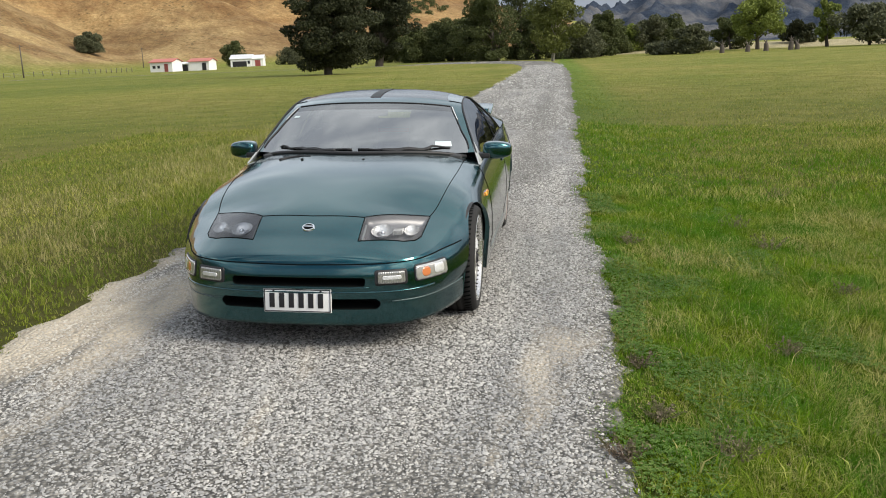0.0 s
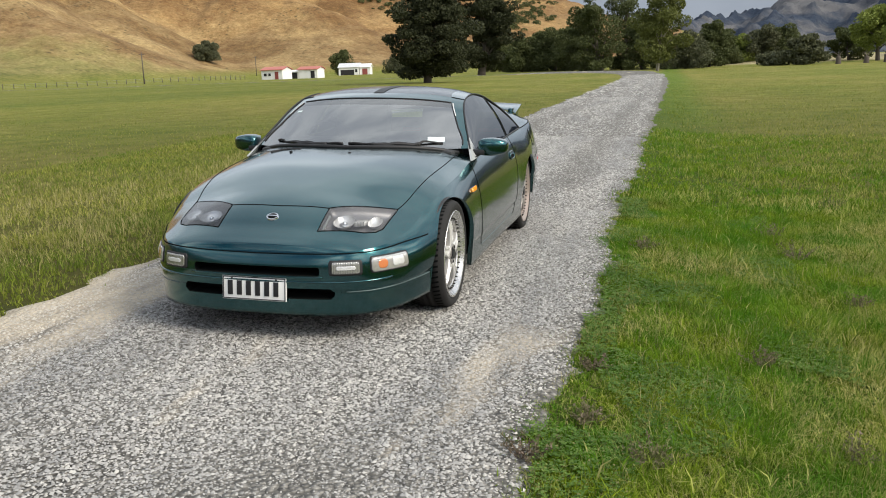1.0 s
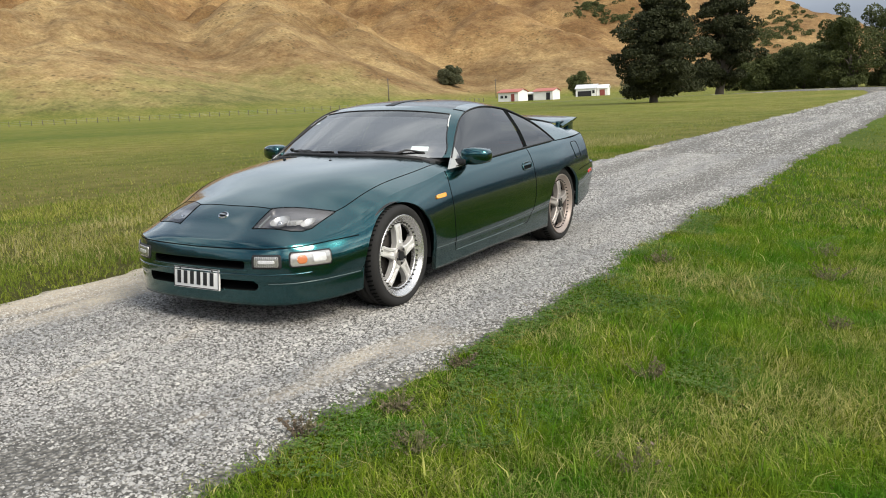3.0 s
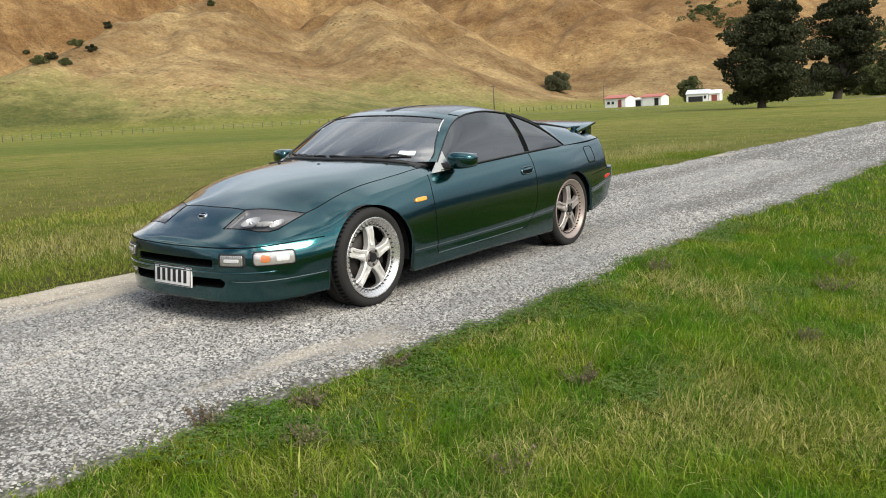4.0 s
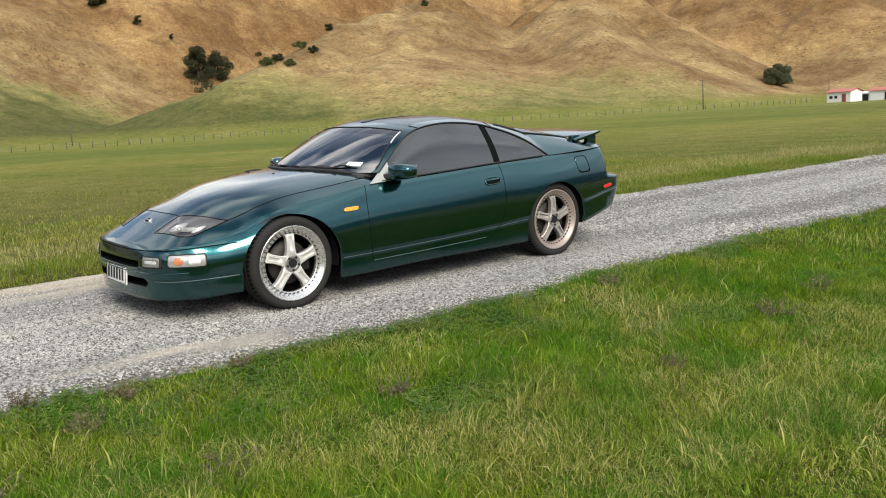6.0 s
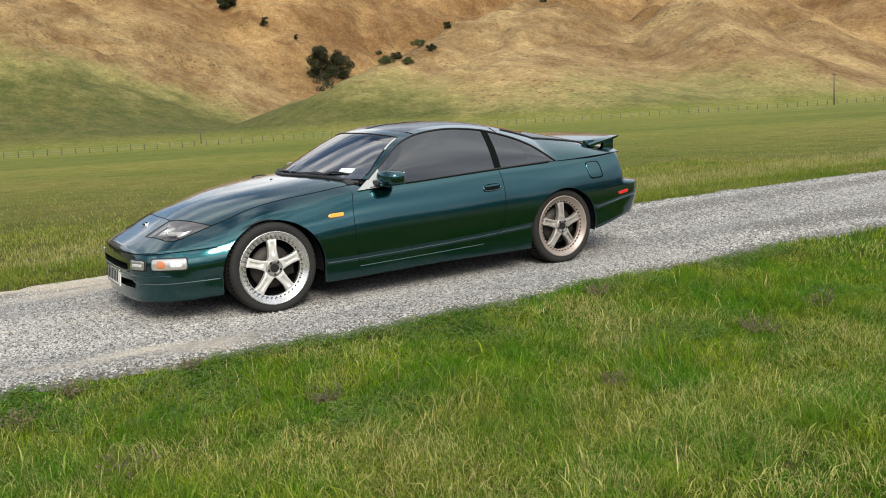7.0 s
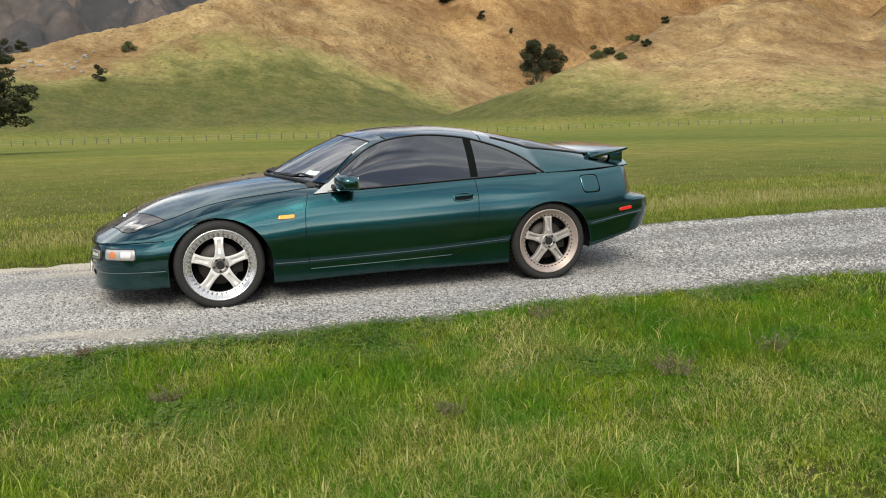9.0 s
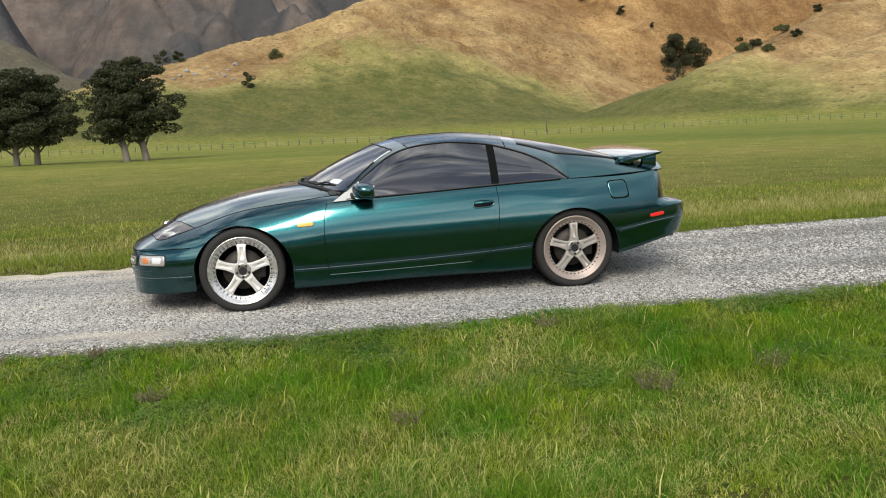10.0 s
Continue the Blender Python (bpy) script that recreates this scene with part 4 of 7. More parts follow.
# each row bows back towards the sides
tcols = np.concatenate([np.linspace(0, 1, 15), 1 + np.linspace(0, 1, 11)[1:]])
shell = np.zeros((len(rows0), len(tcols), 3))
for i, y0 in enumerate(rows0):
    ye = y0 + float(bow(y0)) * 1.15
    for it in range(3):
        xe = float(win_top_x(ye))
        ye = y0 + float(bow(y0)) * min((xe / 0.62) ** 2, 1.5)
    ze = float(win_top_z(ye))
    xs = min(float(screen_x(y0 + float(bow(y0)))), xe - 0.03)
    zc = float(roof_mid(y0))
    for j, t in enumerate(tcols):
        x = xs * t if t <= 1 else xs + (xe - xs) * (t - 1)
        y = y0 + float(bow(y0)) * min((x / 0.62) ** 2, 1.5)
        p = 2.5 if y0 < 1.2 else 2.9 + 2.2 * min(1, max(0, (y0 - 2.5) / 0.6))
        z = ze + (zc - ze) * (1 - (x / xe) ** p)
        shell[i, j] = (x, y, z)


def row(y0):
    return int(np.argmin(np.abs(rows0 - y0)))


def sheet(name, r0, r1, c0, c1, mat, label="", lift=0.0, parent=None):
    """A panel of the cabin's sheet; both sides where it doesn't cross the middle."""
    b = shell[row(r0):row(r1) + 1, c0:c1 + 1] + np.array([0, 0, lift])
    if c0 == 0:
        v, f = full(b)
        return [mesh(name, v, f, mat, parent or car, label)]
    return [mesh(name, b * np.array([sx, 1, 1]), quads(b.shape[0], b.shape[1], flip=sx < 0), mat, parent or car, label) for sx in (1, -1)]


NC = len(tcols) - 1
screen = sheet("windscreen", 0.46, 1.00, 0, 14, GLASS_FRONT, "raked windscreen mirroring a cloudy sky")[0]
sheet("shade_band", 1.00, 1.09, 0, 14, SHADE_BAND, "dark tinted strip along the windscreen's top", parent=screen)
sheet("a_pillar", 0.46, 1.22, 14, NC, PAINT)
sheet("roof_header", 1.09, 1.22, 0, 14, PAINT)
sheet("roof_panel", 1.22, 2.12, 1, 14, ROOF_PAINT, "dark removable roof panel")
v = shell[row(1.22):row(2.12) + 1, :2] + np.array([0, 0, 0.003])
vv, ff = full(v)
mesh("roof_bar", vv, ff, BLACK, car, "narrow dark bar between the roof panels")
sheet("roof_rail", 1.22, 2.12, 14, NC, PAINT)
sheet("roof_rear", 2.12, 2.22, 0, 14, PAINT)
sheet("tailgate_glass", 2.22, 3.06, 0, 14, GLASS_SIDE, "dark tinted tailgate glass")
sheet("c_pillar", 2.12, 3.06, 14, NC, PAINT)
sheet("tail_deck", 3.06, 3.44, 0, NC, PAINT)

# side windows between the belt and the cabin's edge
wy = np.unique(np.concatenate([np.linspace(0.80, 1.925, 60), np.linspace(1.925, 1.985, 4), np.linspace(1.985, 2.548, 40)]))
belt_x = np.interp(wy, edge_y[(ox > 0.5)], edge_x[(ox > 0.5)]) - 0.004
nw = 12
u = np.linspace(0, 1, nw)[None]
bx, bz = belt_x[:, None], (belt(wy) + 0.004)[:, None]
ex, ez = win_top_x(wy)[:, None], np.maximum(win_top_z(wy)[:, None], bz + 0.0005)
pane = np.stack([bx + (ex - bx) * u + 0.018 * np.sin(u * math.pi) * np.clip((ez - bz) / 0.2, 0, 1), np.repeat(wy[:, None], nw, 1), bz + (ez - bz) * u], -1)
kB0, kB1 = int(np.argmin(np.abs(wy - 1.925))), int(np.argmin(np.abs(wy - 1.985)))
for sx, door, quarter in ((1, doors[0], quarters[0]), (-1, doors[1], quarters[1])):
    m3 = np.array([sx, 1, 1])
    mesh("side_window", pane[:kB0 + 1] * m3, quads(kB0 + 1, nw, flip=sx > 0), GLASS_SIDE, door, "closed dark tinted window")
    mesh("b_pillar", pane[kB0:kB1 + 1] * m3 + np.array([0.003 * sx, 0, 0]), quads(kB1 - kB0 + 1, nw, flip=sx > 0), SEAM, car)
    mesh("quarter_window", pane[kB1:] * m3, quads(len(wy) - kB1, nw, flip=sx > 0), GLASS_SIDE, quarter, "dark tinted triangular window")


def seam(name, line, radius=0.0024, mat=SEAM, parent=None, both=False, label=""):
    for sx in ((1, -1) if both else (1,)):
        v, f = tube(np.array(line) * np.array([sx, 1, 1]), radius, 6)
        mesh(name, v, f, mat, parent or car, label)


# rubber along the windows, and the panel gaps
both_w = smooth_line(np.concatenate([pane[::6, -1] + np.array([0.004, 0, 0.002]), [pane[-1, -1]]]), 90)
seam("window_seal", both_w, 0.0060, BLACK, both=True)
seam("window_seal", smooth_line(pane[::8, 0] + np.array([0.006, 0, 0.004]), 70), 0.007, BLACK, both=True)


SIDE = np.where((ox > 0.6) & (oy > -0.75) & (oy < 3.5))[0]


def flank_at(y, z):
    """A point of the left flank."""
    q = [np.interp(y, oy[SIDE], c[SIDE]) for c in (ox, nx, ny)]
    return side_point(q[0], y, q[1], q[2], np.array(z), None)


def flank_line(pts, n=40, out=0.0):
    line = smooth_line([(y, z) for y, z in pts], n)
    return np.array([flank_at(y, z) + np.array([out, 0, 0]) for y, z in line])


seam("door_gap", flank_line([(0.65, 0.785), (0.622, 0.66), (0.618, 0.5), (0.628, 0.35), (0.64, 0.245)]), both=True)
seam("door_gap", flank_line([(1.955, 0.842), (1.962, 0.70), (1.945, 0.5), (1.90, 0.38), (1.80, 0.285), (1.72, 0.272)]), both=True)
# sill and rear bumper creases carry their highlight as pale tubes
seam("sill_crease", flank_line([(0.39, 0.306), (0.62, 0.309), (1.28, 0.325), (1.80, 0.347), (2.20, 0.370)]), 0.0030, CREASE_HIGHLIGHT, both=True)
seam("sill_crease", flank_line([(0.64, 0.250), (1.2, 0.262), (1.73, 0.277)]), 0.0026, CREASE_HIGHLIGHT, both=True)
seam("bumper_gap", flank_line([(2.94, 0.452), (3.1, 0.475), (3.30, 0.505), (3.42, 0.52)]), 0.0030, CREASE_HIGHLIGHT, both=True)
seam("bumper_gap", flank_line([(2.91, 0.585), (3.1, 0.605), (3.33, 0.620)]), 0.003, SEAM, both=True)


def along_front(z, s1, n=60, out=0.0):
    """A line round the front at height z (a curve of the outline's arc), from the middle to arc s1."""
    pts = []
    for s in np.linspace(0, s1, n):
        px, py = np.interp(s, os_, OUTLINE[:, 0]), np.interp(s, os_, OUTLINE[:, 1])
        qx, qy = np.interp(s, st, nx), np.interp(s, st, ny)
        pts.append(side_point(px, py, qx, qy, np.array(float(z(s))), None) + np.array([qx * out, qy * out, 0]))
    return np.array(pts)


groove = curve((0, 0.472), (0.6, 0.480), (1.0, 0.503), (1.35, 0.524))
bumper_end = float(np.interp(-0.375, OUTLINE[OUTLINE[:, 0] > 0.5][:400, 1], os_[OUTLINE[:, 0] > 0.5][:400]))
g = along_front(groove, bumper_end)
seam("bumper_groove", np.concatenate([g[::-1] * np.array([-1, 1, 1]), g[1:]]), 0.0036)
low = curve((0, 0.278), (0.6, 0.278), (1.0, 0.292), (1.4, 0.312))
g = along_front(low, bumper_end)[27:]
# the front crease's highlight is a pale tube too
seam("bumper_crease", g, 0.0030, CREASE_HIGHLIGHT, both=True)
# hood gaps
hl = [(x, y) for x, y in zip(np.linspace(0, 0.29, 30), np.linspace(HOOD_Y, -0.534, 30))]
line = np.array([(x, y, float(top_height(x, y)) + 0.0005) for x, y in hl])
seam("hood_gap", np.concatenate([line[::-1] * np.array([-1, 1, 1]), line[1:]]))
yy = np.linspace(-0.345, 0.74, 60)
seam("hood_gap", np.array([(float(hood_edge(y)), y, float(top_height(hood_edge(y), y)) + 0.0005) for y in yy]), both=True)

# dark slots in the front bumper, set into the sheet
def front_patch(name, s0, s1, z0, z1, mat, out, parent, label="", n=30, k=8, both=False, round_=0.0):
    """A sheet lying on the bumper between two arcs and two heights, rounded at its corners."""
    made = []
    ss = np.linspace(s0, s1, n)
    sides = [1] if not both else [1, -1]
    for sx in sides:
        rows_ = []
        for s in ss:
            sa = abs(s)
            px, py = np.interp(sa, os_, OUTLINE[:, 0]), np.interp(sa, os_, OUTLINE[:, 1])
            qx, qy = np.interp(sa, st, nx), np.interp(sa, st, ny)
            e = min(s - s0, s1 - s)
            cut = 0.0 if e > round_ else round_ - math.sqrt(max(round_ ** 2 - (round_ - e) ** 2, 0))
            zs = np.linspace(z0 + cut, z1 - cut, k)
            q = side_point(px, py, qx, qy, zs, None) + np.array([qx * out, qy * out, 0])
            q[:, 0] *= (1 if s >= 0 else -1)
            rows_.append(q)
        v = np.array(rows_) * np.array([sx, 1, 1])
        ob = mesh(name, v, quads(n, k, flip=sx > 0), mat, parent, label)
        sol = ob.modifiers.new("thickness", "SOLIDIFY")
        sol.thickness, sol.offset = 0.012, -1
        made.append(ob)
    return made


def cut_out(ob, corners, axes, near):
    """Cuts a convex opening through a sheet along the planes of its sides; axes are the two car axes that its corners lie in."""
    bm = bmesh.new()
    bm.from_mesh(ob.data)
    pts = [np.array(q, float) for q in corners]
    mid = sum(pts) / len(pts)
    lo, hi = np.min(pts, axis=0) - 0.04, np.max(pts, axis=0) + 0.04
    a_, b_ = axes
    for p_, q_ in zip(pts, pts[1:] + pts[:1]):
        faces = [f_ for f_ in bm.faces if near(f_.calc_center_median()) and all(lo[k] < f_.calc_center_median()[(a_, b_)[k]] < hi[k] for k in (0, 1))]
        if not faces:
            break
        geom = list({v_ for f_ in faces for v_ in f_.verts}) + list({e_ for f_ in faces for e_ in f_.edges}) + faces
        co, no = Vector((0, 0, 0)), Vector((0, 0, 0))
        co[a_], co[b_] = p_
        no[a_], no[b_] = (q_ - p_)[1], -(q_ - p_)[0]
        bmesh.ops.bisect_plane(bm, geom=geom, plane_co=co, plane_no=no, dist=1e-6)
    gone = []
    for f_ in bm.faces:
        c_ = f_.calc_center_median()
        if near(c_):
            q2 = np.array((c_[a_], c_[b_]))
            side = [np.cross(np.array([*(q_ - p_), 0]), np.array([*(q2 - p_), 0]))[2] for p_, q_ in zip(pts, pts[1:] + pts[:1])]
            if all(v_ > 0 for v_ in side) or all(v_ < 0 for v_ in side):
                gone.append(f_)
    bmesh.ops.delete(bm, geom=gone, context="FACES")
    bm.to_mesh(ob.data)
    bm.free()


def air_slot(name, half, z0, z1, round_):
    """An opening through the bumper with a dark duct behind it."""
    c_ = [(-half, z0 + round_), (-half + round_, z0), (half - round_, z0), (half, z0 + round_), (half, z1 - round_), (half - round_, z1), (-half + round_, z1), (-half, z1 - round_)]
    cut_out(front_bumper, c_, (0, 2), lambda q: q.y < -0.6)
    rows_ = []
    for back in (0.0, 0.03, 0.09):
        ring_ = []
        for x_, z_ in [tuple(np.array(c_[k]) * (1 - u_) + np.array(c_[(k + 1) % 8]) * u_) for k in range(8) for u_ in np.linspace(0, 1, 10, endpoint=False)]:
            y_ = float(np.interp(abs(x_), OUTLINE[:300, 0], OUTLINE[:300, 1]))
            d_ = float(inset(z_ - crease(y_))) + 0.002
            ring_.append((x_ * (1 - 0.25 * back), y_ + d_ + back, z_ + 0.1 * back))
        rows_.append(ring_)
    V = np.array(rows_)
    f_ = [tuple(int(k) for k in q) for q in quads(3, 80, wrap=True)] + [tuple(range(160, 240))]
    ob = mesh(name, V, f_, SEAM, front_bumper, "dark air slot open to the duct behind", smooth=False)
    return ob


air_slot("upper_slot", 0.352, 0.362, 0.408, 0.010)
air_slot("lower_slot", 0.425, 0.238, 0.296, 0.020)
front_patch("slot_lip", -0.37, 0.37, 0.350, 0.359, PAINT, 0.006, front_bumper)
g = along_front(curve((0, 0.330), (0.6, 0.332), (1.0, 0.345), (1.4, 0.36)), bumper_end * 0.70)
seam("bumper_step", np.concatenate([g[::-1] * np.array([-1, 1, 1]), g[1:]]), 0.006, PAINT, front_bumper)
for ob in front_patch("fog_lamp", 0.402, 0.576, 0.366, 0.446, BLACK, 0.004, front_bumper, "rectangular fog lamp in a dark surround", both=True, round_=0.012):
    sx = 1 if ob.data.vertices[0].co.x > 0 else -1
    b = front_patch("fog_lens", 0.418, 0.560, 0.376, 0.437, CLEAR_LENS, 0.010, ob, round_=0.010)[0]
    c = front_patch("fog_reflector", 0.440, 0.540, 0.396, 0.416, REFLECTOR, 0.0115, ob, n=14, round_=0.006)[0]
    if sx < 0:
        b.scale.x = c.scale.x = -1
for ob in front_patch("front_indicator", 0.618, 0.872, 0.370, 0.458, BLACK, 0.003, front_bumper, "clear front indicator with an orange bulb", both=True, round_=0.014):
    sx = 1 if ob.data.vertices[0].co.x > 0 else -1
    made = [front_patch("indicator_lens", 0.625, 0.865, 0.377, 0.451, INDICATOR, 0.008, ob, round_=0.014)[0],
            front_patch("indicator_bulb", 0.662, 0.722, 0.390, 0.438, BULB_AMBER, 0.0095, ob, n=16, round_=0.024)[0],
            front_patch("indicator_reflector", 0.755, 0.835, 0.392, 0.440, REFLECTOR, 0.0092, ob, n=14, round_=0.012)[0]]
    if sx < 0:
        for b in made:
            b.scale.x = -1

# number plate with bars in place of its characters
plate = part("number_plate", (lambda bm: (block(bm, (-0.18, -0.006, -0.0625), (0.18, 0.006, 0.0625), 0.004), bm)[1])(bmesh.new()), PLATE_WHITE, car, "white number plate with dark bars")
plate.matrix_local = pose(-0.002, -0.889, 0.287, -5, 0, 0)
bm = bmesh.new()
for lo, hi in (((-0.176, -0.0085, 0.0545), (0.176, -0.0065, 0.0590)), ((-0.176, -0.0085, -0.0590), (0.176, -0.0065, -0.0545)), ((-0.176, -0.0085, -0.0590), (-0.1715, -0.0065, 0.0590)), ((0.1715, -0.0085, -0.0590), (0.176, -0.0065, 0.0590))):
    block(bm, lo, hi)
part("plate_border", bm, PLATE_BLACK, plate)
for k in range(6):
    bm = bmesh.new()
    x0 = -0.152 + k * 0.0515
    block(bm, (x0 + 0.004, -0.0095, -0.038), (x0 + 0.032, -0.0065, 0.038), 0.001)
    part("plate_bar", bm, PLATE_BLACK, plate)
for x0 in (-0.125, 0.125):
    bm = bmesh.new()
    block(bm, (x0 - 0.005, -0.009, 0.045), (x0 + 0.005, -0.006, 0.053))
    part("plate_screw", bm, PLATE_BLACK, plate)


# headlamps: a sunken grey bowl, its reflectors and a clear cover flush with the nose
LAMP = [(0.286, -0.714), (0.520, -0.648), (0.572, -0.610), (0.598, -0.560), (0.606, -0.480), (0.618, -0.345), (0.288, -0.532)]
lamp_edge = []
for (xa, ya), (xb, yb) in zip(LAMP, LAMP[1:] + LAMP[:1]):
    lamp_edge += [(xa + (xb - xa) * u_, ya + (yb - ya) * u_) for u_ in np.linspace(0, 1, 12, endpoint=False)]
lamp_edge = np.array(lamp_edge)
lamp_mid = np.array([0.455, -0.545])


def lamp_rings(sx, scales):
    """Rings of the lamp's outline, drawn in towards its middle and sunk below the nose: (scale, depth) pairs."""
    V = []
    for k_, sink in scales:
        q = lamp_mid + (lamp_edge - lamp_mid) * k_
        z_ = top_height(q[:, 0], q[:, 1]) - sink
        V.append(np.stack([q[:, 0] * sx, q[:, 1], z_], -1))
    n_ = len(lamp_edge)
    f_ = [tuple(int(i_) for i_ in q) for q in quads(len(V), n_, wrap=True)]
    f_.append(tuple(range((len(V) - 1) * n_, len(V) * n_)))
    return np.concatenate(V), f_ if sx > 0 else [q[::-1] for q in f_]


def bowl(name, middle, rx_, ry_, z_rim, depth, mat, parent, tilt=0.35):
    """A round dish facing forward and up."""
    ang_ = np.linspace(0, 2 * math.pi, 29)[:-1]
    V = []
    for k_, d_ in ((1.0, 0.0), (0.93, 0.25), (0.78, 0.6), (0.5, 0.88), (0.25, 0.97), (0.02, 1.0)):
        for a_ in ang_:
            V.append((middle[0] + rx_ * k_ * math.cos(a_), middle[1] + ry_ * k_ * math.sin(a_) + 0.3 * d_ * depth, z_rim + tilt * ry_ * k_ * math.sin(a_) - depth * d_))
    f_ = [(r_ * 28 + i_, r_ * 28 + (i_ + 1) % 28, (r_ + 1) * 28 + (i_ + 1) % 28, (r_ + 1) * 28 + i_) for r_ in range(5) for i_ in range(28)]
    return mesh(name, V, f_, mat, parent)


for sx in (1, -1):
    c = [(x * sx, y) for x, y in LAMP]
    for ob in nose_sheets:
        cut_out(ob, c, (0, 1), lambda q: q.z > 0.4)
    v, f = lamp_rings(sx, [(1.0, 0.004), (0.97, 0.022), (0.88, 0.040), (0.60, 0.052), (0.2, 0.055)])
    lamp = mesh("headlamp", v, f, HOUSING, car, "clear-covered headlamp with a grey bowl")
    z0 = float(top_height(0.40, -0.60))
    bowl("reflector", (0.392 * sx, -0.588), 0.060, 0.062, z0 - 0.010, 0.030, REFLECTOR, lamp)
    bm = bmesh.new()
    bmesh.ops.create_uvsphere(bm, u_segments=14, v_segments=8, radius=0.016, matrix=Matrix.Translation((0.392 * sx, -0.586, z0 - 0.026)))
    part("lamp_bulb", bm, CHROME, lamp)
    z1 = float(top_height(0.54, -0.52))
    bowl("reflector", (0.540 * sx, -0.515), 0.040, 0.052, z1 - 0.014, 0.024, REFLECTOR, lamp)
    # ribbed bar between the two dishes, and a pale lip along the bowl's back
    bm = bmesh.new()
    for k in range(7):
        block(bm, ((0.452 + 0.007 * k) * sx - 0.0025, -0.600 + 0.004 * k, z0 - 0.034), ((0.452 + 0.007 * k) * sx + 0.0025, -0.530 + 0.004 * k, z0 - 0.010), 0.001)
    part("reflector_ribs", bm, REFLECTOR, lamp)
    back_row = lamp_mid + (lamp_edge[74:83] - lamp_mid) * 0.93
    v, f = tube(np.stack([back_row[:, 0] * sx, back_row[:, 1], top_height(back_row[:, 0], back_row[:, 1]) - 0.026], -1), 0.007, 6)
    mesh("lamp_lip", v, f, SAIL, lamp)
    v, f = lamp_rings(sx, [(1.0, -0.001), (0.8, -0.0015), (0.5, -0.002), (0.2, -0.002)])
    mesh("lamp_cover", v, f, LENS, lamp, "clear cover flush with the nose")
    edge = np.concatenate([lamp_edge, lamp_edge[:1]])
    v, f = tube(np.stack([edge[:, 0] * sx, edge[:, 1], top_height(edge[:, 0], edge[:, 1]) + 0.0005], -1), 0.0028, 6)
    mesh("lamp_bezel", v, f, SEAM, lamp)
# round badge on the nose
bm = bmesh.new()
bmesh.ops.create_cone(bm, cap_ends=True, segments=32, radius1=0.036, radius2=0.033, depth=0.008)
for vtx in bm.verts:
    vtx.co.y *= 0.82
badge = part("badge", bm, CHROME, car, "small round chrome badge")
badge.matrix_local = Matrix.Translation((0, -0.638, float(top_height(0.0, -0.638)) + 0.004)) @ top_normal(0.0, -0.638).to_track_quat("Z", "Y").to_matrix().to_4x4()
bm = bmesh.new()
bmesh.ops.create_cone(bm, cap_ends=True, segments=32, radius1=0.027, radius2=0.026, depth=0.003)
for vtx in bm.verts:
    vtx.co.y *= 0.80
    vtx.co.z += 0.0045
part("badge_centre", bm, SEAM, badge)
bm = bmesh.new()
block(bm, (-0.028, -0.004, 0.0055), (0.028, 0.004, 0.008), 0.001)
part("badge_bar", bm, CHROME, badge)


